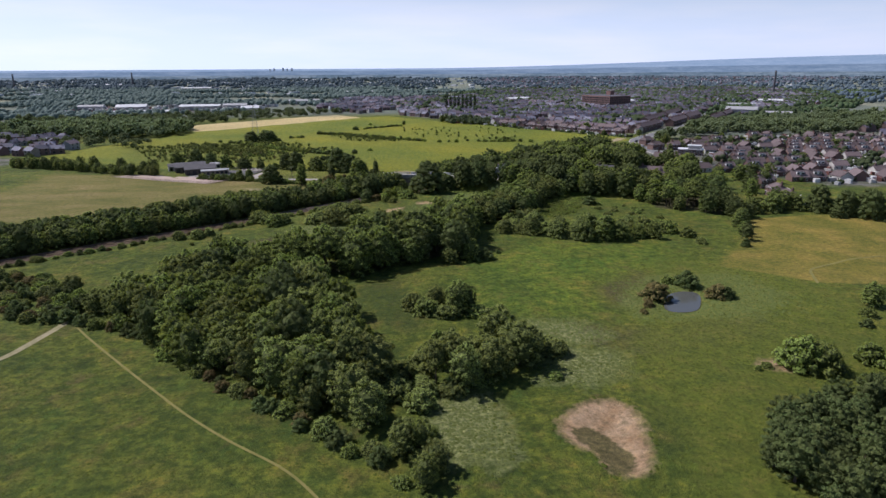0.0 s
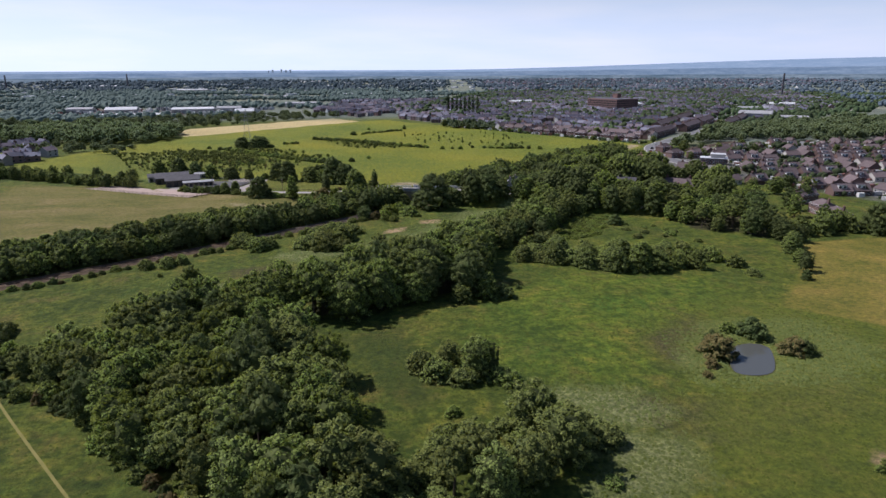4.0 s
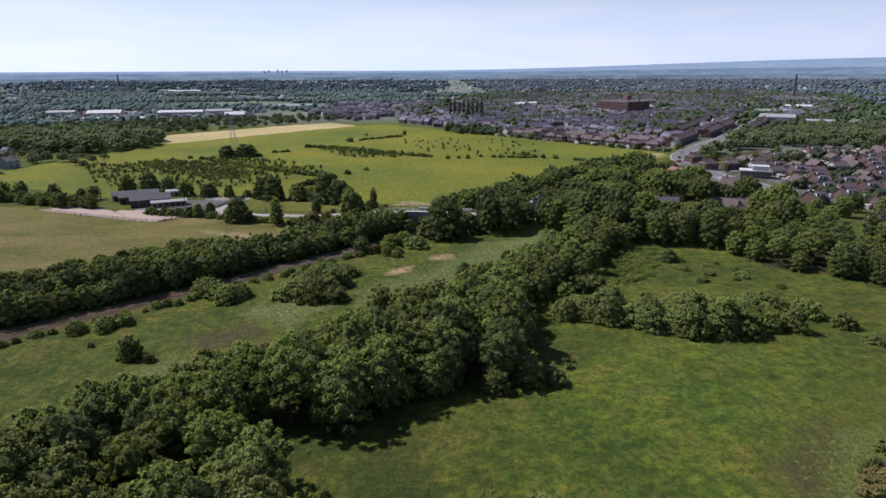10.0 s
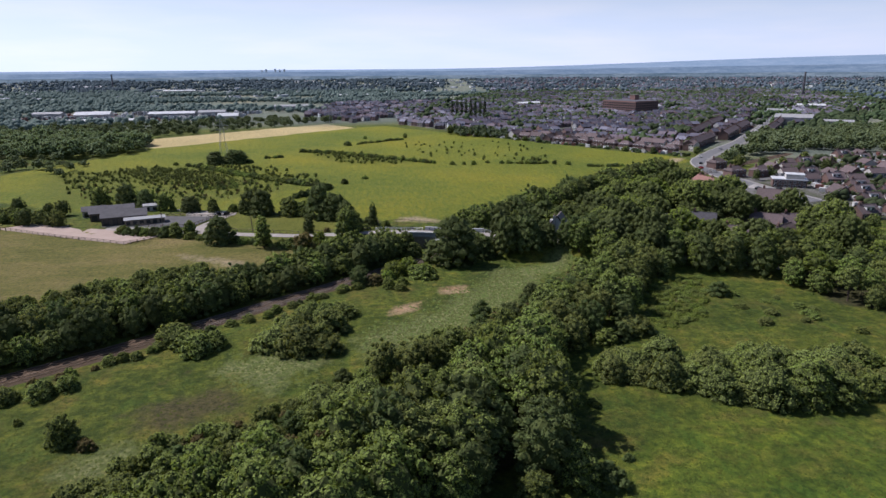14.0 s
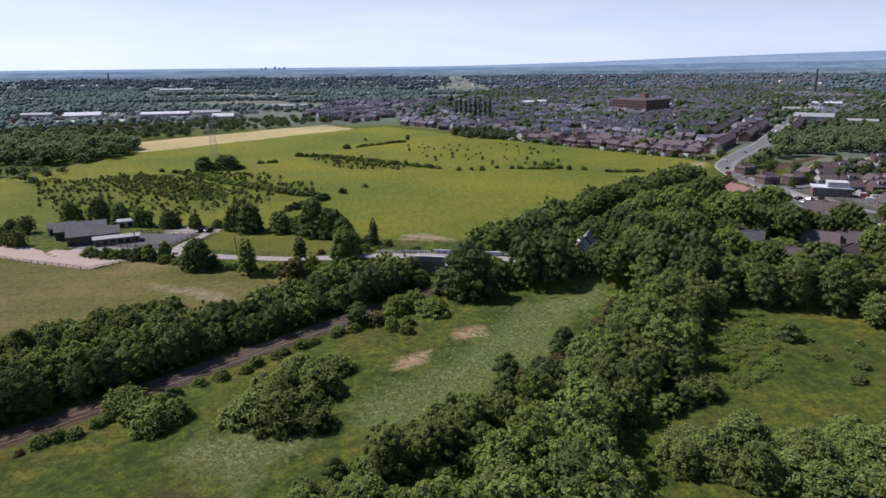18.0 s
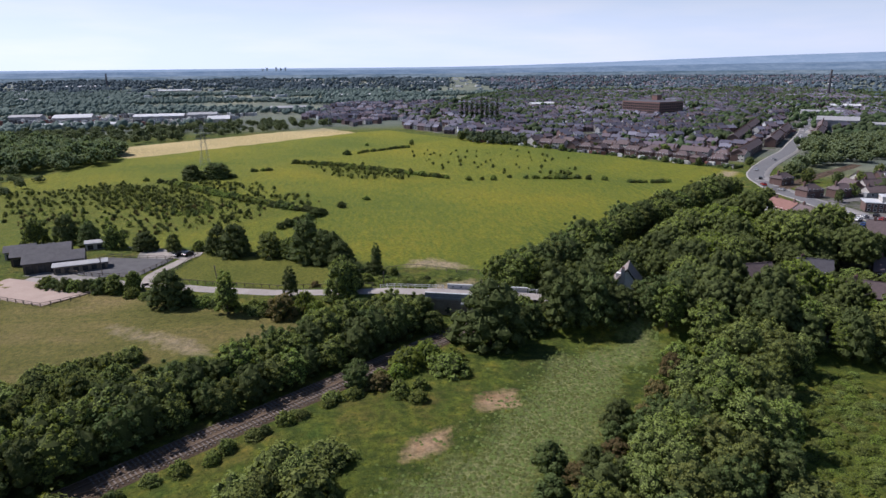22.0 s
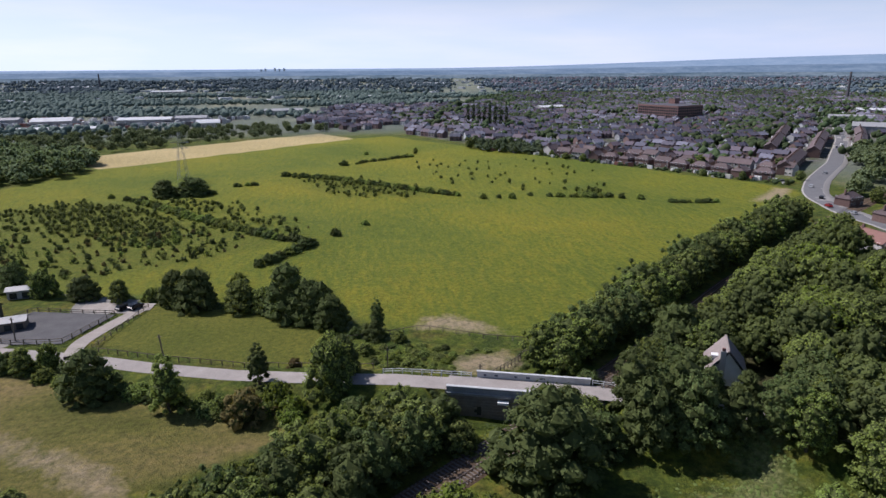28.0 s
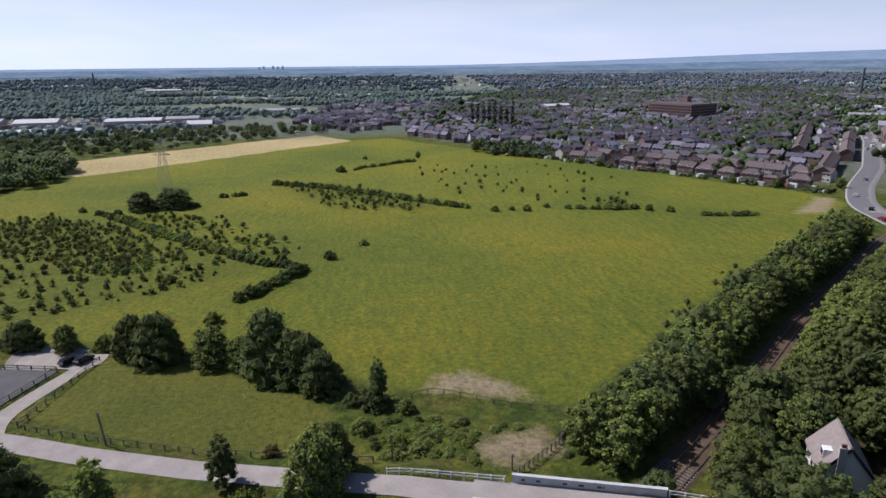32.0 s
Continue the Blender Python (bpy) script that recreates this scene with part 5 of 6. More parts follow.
part("lower_flange", boxed(-14, 6, -4.3, -3.5, 4.45, 4.62), STEEL, bridge)
left_ab = part("abutment", boxed(-14.4, 0.5, -3.9, 1.6, -0.6, 4.42), STONE, bridge, "grey stone abutment wall")
part("abutment", boxed(10.5, 14.4, -3.9, 1.6, -0.6, 4.42), STONE, bridge)
# flat dark panel on the wall, imitating the shade inside a recess
part("recess", boxed(-9.2, -7.6, -3.96, -3.9, 0.3, 2.0), GLASS, left_ab, "dark panel standing in for a shaded recess")
for row in range(8):
    for k in range(8):
        x0 = -14.3 + k * 1.83 + (row % 2) * 0.5
        part("stone_block", boxed(x0, min(x0 + 1.76, 0.48), -3.95 - 0.02 * ((row * 3 + k) % 3), -3.9, -0.4 + row * 0.6, 0.14 + row * 0.6), STONE, left_ab)
part("cabinet", boxed(-4.6, -2.6, -4.9, -3.97, 3.2, 3.6), WHITE, bridge, "white box fixed to the wall")


def rail_fence(name, line, gap, height, mat, rails=2, label="weathered post and rail fence", lift=None):
    """A fence of posts and rails along a line."""
    root = tagged(new(name), label, "fence", "fences")
    p = np.array(line, float)
    length = np.concatenate([[0], np.cumsum(np.linalg.norm(np.diff(p, axis=0), axis=1))])
    n = max(1, round(length[-1] / gap))
    spots = [(np.interp(d, length, p[:, 0]), np.interp(d, length, p[:, 1])) for d in np.linspace(0, length[-1], n + 1)]
    tops = [(x, y, (lift(x, y) if lift else land_at(x, y))) for x, y in spots]
    post = boxed(-0.09, 0.09, -0.09, 0.09, -0.3, height)
    me = bpy.data.meshes.new("post")
    post.to_mesh(me)
    post.free()
    me.materials.append(mat)
    for x, y, z in tops:
        o = new("post", me)
        o.parent, o.location = root, (x, y, z)
    for k in range(rails):
        h = height * (0.92 - 0.42 * k)
        for a, b in zip(tops[:-1], tops[1:]):
            part("rail", beam(bmesh.new(), (a[0], a[1], a[2] + h), (b[0], b[1], b[2] + h), 0.06, 0.14), mat, root)
    return root


rail_fence("lane_railing", ((0, 338), (9, 335.3), (16.6, 333)), 2.0, 1.1, WHITE, 2, "white painted railing beside the lane", lane_top)
rail_fence("lane_railing", ((38.3, 327), (48, 323.8)), 2.0, 1.1, WHITE, 2, "white painted railing beside the lane", lane_top)

# ---- farm ----
ARENA = ((-97, 376), (-91, 391.5), (-69, 388), (-74.5, 370), (-86, 371))
arena = mesh_object("riding_arena", [(x, y, land_at(x, y) + 0.12) for x, y in ARENA], [(4, 3, 2, 1, 0)[::-1]], DARK_SAND)
tagged(arena, "dark grey sand riding arena", "arena", kind="structure")
rail_fence("arena_fence", (*ARENA, ARENA[0]), 3.0, 1.4, WOOD, 2, "dark wooden fence round the arena")
pink = ((-83, 357.5), (-92, 347.5), (-118, 360), (-152, 378), (-142, 386), (-108, 371))
tagged(mesh_object("sand_school", [(x, y, land_at(x, y) + 0.2) for x, y in pink], [(5, 4, 3, 2, 1, 0)[::-1]], PINK_SAND), "pinkish bare sand yard beside the field", "yard", kind="structure")
rail_fence("field_fence", ((-92, 347), (-86, 352), (-81, 357)), 2.5, 1.3, WOOD, 2)
rail_fence("field_fence", ((-92, 347), (-118, 359.5), (-152, 377.5)), 3.0, 1.3, WOOD, 2)
rail_fence("paddock_fence", ((-66, 366), (-62, 392)), 2.6, 1.2, WOOD, 2)
rail_fence("paddock_fence", ((-64, 364.5), (-46, 357.5), (-28, 351.5), (-14, 347), (-2, 342.5)), 2.6, 1.2, WOOD, 1)
rail_fence("meadow_fence", ((-8, 364), (10, 369), (24, 361), (37, 357)), 3.5, 1.2, WOOD, 1)
rail_fence("bank_fence", ((20, 341), (29, 348), (33, 353)), 1.2, 1.5, WOOD, 2, "dark mesh fence on the bank")


def prism(bm, x0, x1, y0, y1, z0, z1, top, over=0.0):
    """Walls with gables whose ridge runs along x."""
    ym = (y0 + y1) / 2
    v = [bm.verts.new(p) for p in ((x0, y0, z0), (x1, y0, z0), (x1, y1, z0), (x0, y1, z0), (x0, y0, z1), (x1, y0, z1), (x1, y1, z1), (x0, y1, z1), (x0, ym, top), (x1, ym, top))]
    for f in ((0, 1, 5, 4), (2, 3, 7, 6), (1, 2, 6, 9, 5), (3, 0, 4, 8, 7), (3, 2, 1, 0), (4, 5, 9, 8), (6, 7, 8, 9)):
        bm.faces.new([v[i] for i in f])
    return bm


def gable_roof(bm, x0, x1, y0, y1, z1, top, thick=0.22, over=0.35, hip=0.0):
    """A pitched roof with thickness; hip draws its ridge in at both ends."""
    ym = (y0 + y1) / 2
    slope = (top - z1) / (ym - y0)
    zo = z1 - slope * over
    xa, xb = x0 - over, x1 + over
    rings = []
    for d in (0.0, thick):
        rings.append([bm.verts.new(p) for p in ((xa, y0 - over, zo + d), (xb, y0 - over, zo + d), (xb, y1 + over, zo + d), (xa, y1 + over, zo + d), (xa + hip, ym, top + d), (xb - hip, ym, top + d))])
    lo, hi = rings
    for r, flip in ((lo, True), (hi, False)):
        for f in ((0, 1, 5, 4), (2, 3, 4, 5), (1, 2, 5), (3, 0, 4)) if hip else ((0, 1, 5, 4), (2, 3, 4, 5)):
            q = [r[i] for i in f]
            bm.faces.new(q[::-1] if flip else q)
    edge = (0, 1, 2, 3) if hip else (0, 1, 5, 2, 3, 4)
    for a, b in zip(edge, edge[1:] + edge[:1]):
        bm.faces.new((lo[a], lo[b], hi[b], hi[a]))
    return bm


def barn(x, y, turn, long, wide, eaves, top, wall, roof, label, bays=5):
    root = tagged(new("barn"), label, "barn", "farm buildings")
    root.matrix_basis = pose(x, y, land_at(x, y) - 0.1, 0, 0, turn)
    h, w = long / 2, wide / 2
    walls = part("wall", prism(bmesh.new(), -h, h, -w, w, 0, eaves, top), wall, root)
    r = part("roof", gable_roof(bmesh.new(), -h, h, -w, w, eaves + 0.02, top + 0.02, 0.12, 0.4), roof, root)
    for k in range(bays):
        xx = -h + long * (k + 0.5) / bays
        # dark panel on the solid wall, painted in place of shade inside a bay
        part("opening", boxed(xx - long / bays * 0.3, xx + long / bays * 0.3, -w - 0.05, -w, 0.3, eaves * 0.75), GLASS, walls, "dark panel standing in for a shaded open bay")
        part("roof_seam", boxed(xx - 0.06, xx + 0.06, -0.15, 0.15, top + 0.12, top + 0.22), roof, r)
    return root


BARN_ROOF = plain("fibre_cement_roof", (0.085, 0.082, 0.09), (0.15, 0.145, 0.152), 0.5, 0.85)
yard = mesh_object("farm_yard", [(x, y, land_at(x, y) + 0.05) for x, y in ((-126, 380), (-88, 369), (-74, 384), (-66, 398), (-90, 406), (-124, 408))], [(0, 1, 2, 3, 4, 5)], plain("yard_concrete", (0.16, 0.15, 0.14), (0.30, 0.285, 0.265), 0.3, 0.9))
tagged(yard, "worn concrete yard between the farm buildings", "yard", kind="structure")
barn(-104, 383, 18, 17, 8, 3.6, 5.6, plain("dark_cladding", (0.05, 0.045, 0.04), (0.10, 0.09, 0.08), 0.8), BARN_ROOF, "dark timber barn under a grey pitched roof")
barn(-112, 392, 18, 17, 9, 3.6, 5.8, plain("brown_cladding", (0.07, 0.055, 0.045), (0.12, 0.10, 0.08), 0.8), BARN_ROOF, "dark timber barn under a grey pitched roof")
barn(-95, 380, 18, 15, 4.5, 2.4, 3.0, WOOD, TIN, "low timber stable block with a pale sheet roof", 6)
barn(-122, 398, 20, 9, 6, 3.0, 4.4, RENDER, BARN_ROOF, "pale block-built shed under a grey roof", 3)
barn(-112, 403, 15, 5, 4, 2.6, 3.2, WHITE, TIN, "small white portable cabin", 2)
barn(-100, 404, 15, 6, 4, 2.6, 3.2, RENDER, TIN, "small pale shed behind the barns", 2)


def lattice_pylon(x, y, tall, base, arms, label):
    root = tagged(new("pylon"), label, "pylon", "power pylons")
    root.location = (x, y, land_at(x, y))

    def at(t, i, j):
        k = base * (1 - 0.82 * min(1, t * 1.15)) / 2
        return (i * k, j * k, tall * t)
    for i, j in ((-1, -1), (1, -1), (1, 1), (-1, 1)):
        part("leg", beam(bmesh.new(), at(0, i, j), at(1, i, j), 0.13), GALV, root)
    for k in range(8):
        a, b = k / 8, (k + 1) / 8
        bm = bmesh.new()
        for p, q in (((-1, -1), (1, -1)), ((1, -1), (1, 1)), ((1, 1), (-1, 1)), ((-1, 1), (-1, -1))):
            beam(bm, at(a, *p), at(b, *q), 0.055)
            beam(bm, at(a, *q), at(b, *p), 0.055)
        tagged(part("brace", bm, GALV, root), kind="stuff")
    for h, w in arms:
        bm = beam(bmesh.new(), (-w, 0, tall * h), (w, 0, tall * h), 0.25)
        beam(bm, (-w, 0, tall * h), (0, 0, tall * (h + 0.06)), 0.16)
        beam(bm, (w, 0, tall * h), (0, 0, tall * (h + 0.06)), 0.16)
        part("cross_arm", bm, GALV, root)
    return root


lattice_pylon(-111, 604, 27, 5.5, ((0.66, 4.5), (0.78, 5.2), (0.9, 4.0)), "grey lattice steel power pylon in the meadow")
lattice_pylon(-46, 868, 22, 4.5, ((0.66, 4), (0.78, 4.6), (0.9, 3.6)), "distant grey lattice steel power pylon")


def pole(x, y, tall, label="brown wooden telegraph pole", lean=0.0):
    root = tagged(new("telegraph_pole"), label, "pole", "poles")
    root.matrix_basis = pose(x, y, land_at(x, y), lean, -lean, 0)
    part("shaft", beam(bmesh.new(), (0, 0, -0.4), (0, 0, tall), 0.24), WOOD, root)
    part("cap", beam(bmesh.new(), (-0.5, 0, tall - 0.5), (0.5, 0, tall - 0.5), 0.12), WOOD, root)


pole(-47.5, 357.5, 6.5, lean=3)
pole(1, 344.5, 5.0)
pole(20, 343, 3.0, "short wooden marker post")
pole(-86, 373, 6.0)

# ---- cars ----


def car(x, y, turn, paint, z=None, label="parked car"):
    root = tagged(new("car"), label, "car", "cars")
    root.matrix_basis = pose(x, y, land_at(x, y) + 0.16 if z is None else z, 0, 0, turn)
    bm = bmesh.new()
    side = ((-2.1, 0.35), (-2.15, 0.8), (-1.9, 0.95), (-1.5, 1.42), (0.35, 1.45), (1.05, 0.98), (2.0, 0.85), (2.15, 0.6), (2.1, 0.35))
    a = [bm.verts.new((px_, -0.85 * (0.86 if pz > 1.2 else 1), pz)) for px_, pz in side]
    b = [bm.verts.new((px_, 0.85 * (0.86 if pz > 1.2 else 1), pz)) for px_, pz in side]
    bm.faces.new(a[::-1])
    bm.faces.new(b)
    for i in range(len(side)):
        j = (i + 1) % len(side)
        bm.faces.new((a[i], a[j], b[j], b[i]))
    body = part("body", bm, paint, root)
    for y0 in (-0.86, 0.8):
        part("side_window", boxed(-1.35, 0.45, y0, y0 + 0.06, 1.0, 1.34), GLASS, body)
    part("windscreen", beam(bmesh.new(), (0.42, 0, 1.42), (1.0, 0, 1.03), 1.35, 0.05), GLASS, body)
    part("rear_window", beam(bmesh.new(), (-1.58, 0, 1.4), (-1.86, 0, 1.02), 1.3, 0.05), GLASS, body)
    for i in (-1.3, 1.3):
        for j in (-0.8, 0.8):
            bm = bmesh.new()
            bmesh.ops.create_cone(bm, cap_ends=True, segments=12, radius1=0.32, radius2=0.32, depth=0.22, matrix=Matrix.Translation((i, j, 0.32)) @ Matrix.Rotation(radians(90), 4, "X"))
            w = part("wheel", bm, TYRE, root)
    return root


TYRE = plain("tyre", (0.012, 0.012, 0.012), (0.03, 0.03, 0.03), 5)
PAINTS = [plain(f"car_paint_{n}", tuple(v * 0.85 for v in c), c, 0.5, 0.25, 0.3) for n, c in (("black", (0.02, 0.02, 0.022)), ("silver", (0.45, 0.46, 0.48)), ("white", (0.75, 0.75, 0.75)), ("red", (0.35, 0.03, 0.03)), ("blue", (0.04, 0.08, 0.22)))]
car(-68.2, 391.5, 60, PAINTS[0], label="black car parked on the gravel")
car(-65.2, 391.8, 62, PAINTS[0], label="dark estate car parked on the gravel")
for x, y, a, k in ((212, 501, 52, 0), (203, 484, 80, 3), (226, 528, 50, 2), (262, 566, 40, 1), (204, 470, 86, 1)):
    car(x, y, a, PAINTS[k], land_at(x, y) + 0.2, label=("black", "silver", "white", "red", "blue")[k] + " car on the main road")
for k, (x, y) in enumerate(((196, 412), (199, 408), (193, 404), (202, 402), (190, 397), (206, 410))):
    car(x, y, 20 + k * 3, PAINTS[k % 5], label=("black", "silver", "white", "red", "blue")[k % 5] + " car parked in the yard")

# ---- roads in the town ----
MAIN_ROAD = ((204, 380), (199, 425), (201, 451), (204, 480), (214, 511), (243, 548), (297, 604), (393, 722), (468, 825), (600, 1010))
pave, *_ = ribbon("pavement", MAIN_ROAD, [(-5.1, 0.0), (-5.0, 0.14), (7.2, 0.14), (7.3, 0.0)], 0.06, plain("paving", (0.27, 0.255, 0.245), (0.38, 0.365, 0.35), 0.4), step=5)
tagged(pave, "pale pavements along the main road", "pavement", kind="structure")
road, *_ = ribbon("road", MAIN_ROAD, [(-4.3, 0.0), (0, 0.05), (4.3, 0.0)], 0.22, plain("main_road_asphalt", (0.13, 0.13, 0.137), (0.19, 0.19, 0.197), 0.3, 0.85), step=5)
tagged(road, "grey asphalt main road curving into the town", "road", kind="structure")
side_road, *_ = ribbon("side_road", ((203, 440), (225, 445), (262, 455), (330, 455)), 3.2, 0.12, TARMAC, step=5)
tagged(side_road, "asphalt side street", "road", kind="structure")
car_yard = mesh_object("parking_yard", [(x, y, land_at(x, y) + 0.16) for x, y in ((186, 392), (210, 396), (212, 414), (190, 416))], [(0, 1, 2, 3)], TARMAC)
tagged(car_yard, "asphalt yard with parked cars", "car park", kind="structure")

# ---- houses ----


def shared(name, bm, mat):
    me = bpy.data.meshes.new(name)
    bm.to_mesh(me)
    bm.free()
    me.materials.append(mat)
    return me


def window_mesh(w, h):
    """A white frame with a dark pane set a little proud, in one mesh."""
    bm = boxed(-w, w, -0.05, 0.05, -h, h)
    box(bm, -w + 0.12, w - 0.12, -0.08, 0.08, -h + 0.12, h - 0.12)
    for f in list(bm.faces)[6:]:
        f.material_index = 1
    me = shared("window", bm, WHITE)
    me.materials.append(GLASS)
    return me


FRAME = window_mesh(0.65, 0.6)
DOOR = shared("door", boxed(-0.48, 0.48, -0.06, 0.06, 0, 2.05), plain("door_paint", (0.10, 0.06, 0.05), (0.18, 0.11, 0.09), 1))


def under(name, me, parent, m):
    o = new(name, me)
    o.parent = parent
    o.matrix_basis = m
    return o


def house(name, long, wide, eaves, top, wall, roof, label, hip=0.0, dormer=False, chimneys=1, storeys=2):
    """A house with its ridge along x, standing at the origin."""
    root = tagged(new(name), label, "house")
    h, w = long / 2, wide / 2
    if hip:
        part("wall", boxed(-h, h, -w, w, 0, eaves), wall, root)
    else:
        part("wall", prism(bmesh.new(), -h, h, -w, w, 0, eaves, top), wall, root)
    r = part("roof", gable_roof(bmesh.new(), -h, h, -w, w, eaves + 0.02, top + 0.02, 0.2, 0.35, hip), roof, root)
    part("ridge_tiles", boxed(-h + hip, h - hip, -0.12, 0.12, top + 0.18, top + 0.32), roof, r)
    for k in range(chimneys):
        x = (-h * 0.72, h * 0.72)[k]
        c = part("chimney", boxed(x - 0.45, x + 0.45, -0.35, 0.35, top - 0.9, top + 1.2), BRICK, root)
        part("chimney_pot", boxed(x - 0.15, x + 0.15, -0.15, 0.15, top + 1.2, top + 1.6), RED_TILE, c)
    n = max(2, round(long / 2.6))
    for s in range(storeys):
        for side in (-1, 1):
            for k in range(n):
                x = -h + long * (k + 0.5) / n
                if s == 0 and side == -1 and k == n // 2:
                    under("door", DOOR, root, pose(x, side * (w + 0.03), 0.05))
                    continue
                under("window", FRAME, root, pose(x, side * (w + 0.02), 1.45 + 2.5 * s))
    if dormer:
        d = part("dormer", boxed(-h * 0.42, h * 0.42, -w * 0.7, -w * 0.1, eaves + 0.9, top - 0.45), WHITE, root, "white flat-roofed dormer")
        part("dormer_roof", boxed(-h * 0.46, h * 0.46, -w * 0.78, -w * 0.05, top - 0.45, top - 0.3), SLATE, d)
        for x in (-h * 0.25, h * 0.25):
            under("dormer_window", FRAME, d, pose(x, -w * 0.7 - 0.02, (eaves + top) / 2 + 0.2, 0, 0, 0))
    return root


TYPES = {
    "semi": house("house", 10.0, 7.0, 3.9, 6.4, BRICK, TILE, "red-brick semi-detached house with a brown tiled roof", 0, False, 2),
    "hipped": house("house", 10.0, 7.2, 3.9, 6.3, BRICK, TILE, "red-brick semi-detached house with a brown hipped roof", 3.2, False, 1),
    "terrace": house("house", 9, 8, 5.4, 8.2, BRICK, SLATE, "brick terraced house with a slate roof", 0, False, 1),
    "pale": house("house", 9.5, 7.2, 4.8, 7.4, RENDER, TILE, "cream rendered house with a brown tiled roof", 0, False, 1),
    "bungalow": house("bungalow", 9.0, 7.6, 2.6, 5.6, BRICK, TILE, "brick bungalow with a white dormer in its brown roof", 0, True, 1, 1),
    "plain_bungalow": house("bungalow", 9.0, 7.4, 2.6, 5.0, RENDER, TILE, "cream bungalow with a brown tiled roof", 0, False, 1, 1),
    "villa": house("house", 15, 10, 5.2, 9.2, BRICK, TILE, "large brick house with a broad brown roof", 0, False, 2),
    "long_brown": house("house", 13, 8, 3.8, 7.6, BRICK, TILE, "long low house under a brown tiled roof", 0, False, 1, 1),
    "grey_gable": house("house", 9, 7, 3.8, 7.2, RENDER, SLATE, "pale house with a grey slate roof among trees", 0, False, 1),
    "brown_bungalow": house("bungalow", 11, 8, 2.7, 5.8, BRICK, TILE, "brick bungalow under a wide brown roof", 0, False, 1, 1),
    "red": house("house", 13.5, 8, 4.3, 7.0, RENDER, RED_TILE, "semi-detached house with a faded red tiled roof", 0, False, 2),
    "brown_row": house("house", 13.5, 8, 4.3, 7.0, BRICK, TILE, "semi-detached brick house with a dull brown roof", 0, False, 2),
}
fresh = set(TYPES)


def put(kind, x, y, turn, group):
    m = pose(x, y, land_at(x, y) - 0.05, 0, 0, turn)
    if kind in fresh:
        fresh.discard(kind)
        TYPES[kind].matrix_basis = m
        return tagged(TYPES[kind], group=group)
    return tagged(copy_thing(TYPES[kind], m), group=group)


rng = random.Random(5)
# houses that stand in the wood and along the main road
for kind, x, y, a in (("red", 170.5, 418.5, 98), ("brown_row", 172, 403.5, 94), ("hipped", 208, 455, 10), ("hipped", 222, 452, 8), ("hipped", 215, 487, 20), ("villa", 176, 368, -40), ("long_brown", 104.5, 336, 3), ("grey_gable", 126.5, 339, -28), ("brown_bungalow", 131, 322, -35), ("brown_bungalow", 139, 316, -30), ("brown_bungalow", 147, 320, 30),
                      ("brown_bungalow", 152, 338, -35), ("brown_bungalow", 163, 336, -10), ("plain_bungalow", 190, 352, 5), ("bungalow", 204, 350, 5), ("hipped", 184, 262, 80), ("hipped", 188, 276, 80), ("semi", 196, 300, 15)):
    put(kind, x, y, a, "houses near the wood")
# bungalow streets
BUNGALOWS = ((206, 340), (232, 296), (300, 300), (390, 400), (420, 510), (330, 530), (262, 492), (228, 462), (232, 420), (214, 380))
count = 0
for row in range(13):
    for k in range(18):
        x, y = 200 + k * 12 + rng.uniform(-1.5, 1.5), 300 + row * 19 - k * 1.5 + rng.uniform(-2, 2)
        if zone(np.array([x]), np.array([y]), BUNGALOWS)[0] < -3 and rng.random() < 0.74:
            put(rng.choice(("bungalow", "bungalow", "bungalow", "plain_bungalow")), x, y, -6 + rng.choice((0, 0, 0, 90)) + rng.uniform(-7, 7), "bungalow streets")
# houses along the edge of the meadow
u, v = Vector((0.61, -0.79)), Vector((0.79, 0.61))
turn = math.degrees(math.atan2(u.y, u.x))
for row, (off, n) in enumerate(((13, 13), (36, 13))):
    for k in range(n):
        q = Vector((118, 664)) + u * (k * 12.2 + row * 5 + rng.uniform(-1, 1)) + v * (off + rng.uniform(-2, 2))
        put(rng.choice(("semi", "hipped", "hipped", "pale", "semi")), q.x, q.y, turn + rng.choice((0, 0, 0, 90)) + (180 if row % 2 else 0) + rng.uniform(-9, 9), "houses along the meadow")

rng = random.Random(15)
for k in range(70):
    x, y = rng.uniform(206, 410), rng.uniform(300, 520)
    if zone(np.array([x]), np.array([y]), BUNGALOWS)[0] < 0:
        plant(rng.choice(("hedge", "hedge", "railside", "shrub")), x, y, rng.uniform(0.5, 0.95), 1.0, "garden trees", rng)
for k in range(34):
    q = Vector((118, 664)) + u * rng.uniform(-4, 165) + v * rng.choice((rng.uniform(-2, 3), rng.uniform(20, 24)))
    plant(rng.choice(("hedge", "shrub", "railside")), q.x, q.y, rng.uniform(0.4, 0.8), 1.0, "garden trees", rng)
for kind, x, y, q in (("green_dome", 203, 601, 0.9), ("green_dome", 222, 606, 0.8), ("dome", 230, 604, 0.9), ("green_dome", 237, 598, 0.8), ("dome", 246, 586, 0.9), ("dome", 166, 640, 0.6), ("green_dome", 140, 664, 0.5), ("dome", 186, 610, 0.5), ("green_dome", 210, 575, 0.5)):
    plant(kind, x, y, q, 1.0, "garden trees", rng)
# flat-roofed block, mill, stack and sheds
block = tagged(new("flat_roofed_block"), "flat white-roofed brick block with long windows", "building")
block.matrix_basis = pose(217, 419, 0, 0, 0, -28)
part("wall", boxed(-8, 8, -4.5, 4.5, 0, 4.2), BRICK, block)
part("roof", boxed(-8.4, 8.4, -4.9, 4.9, 4.2, 4.6), WHITE_TIN, block)
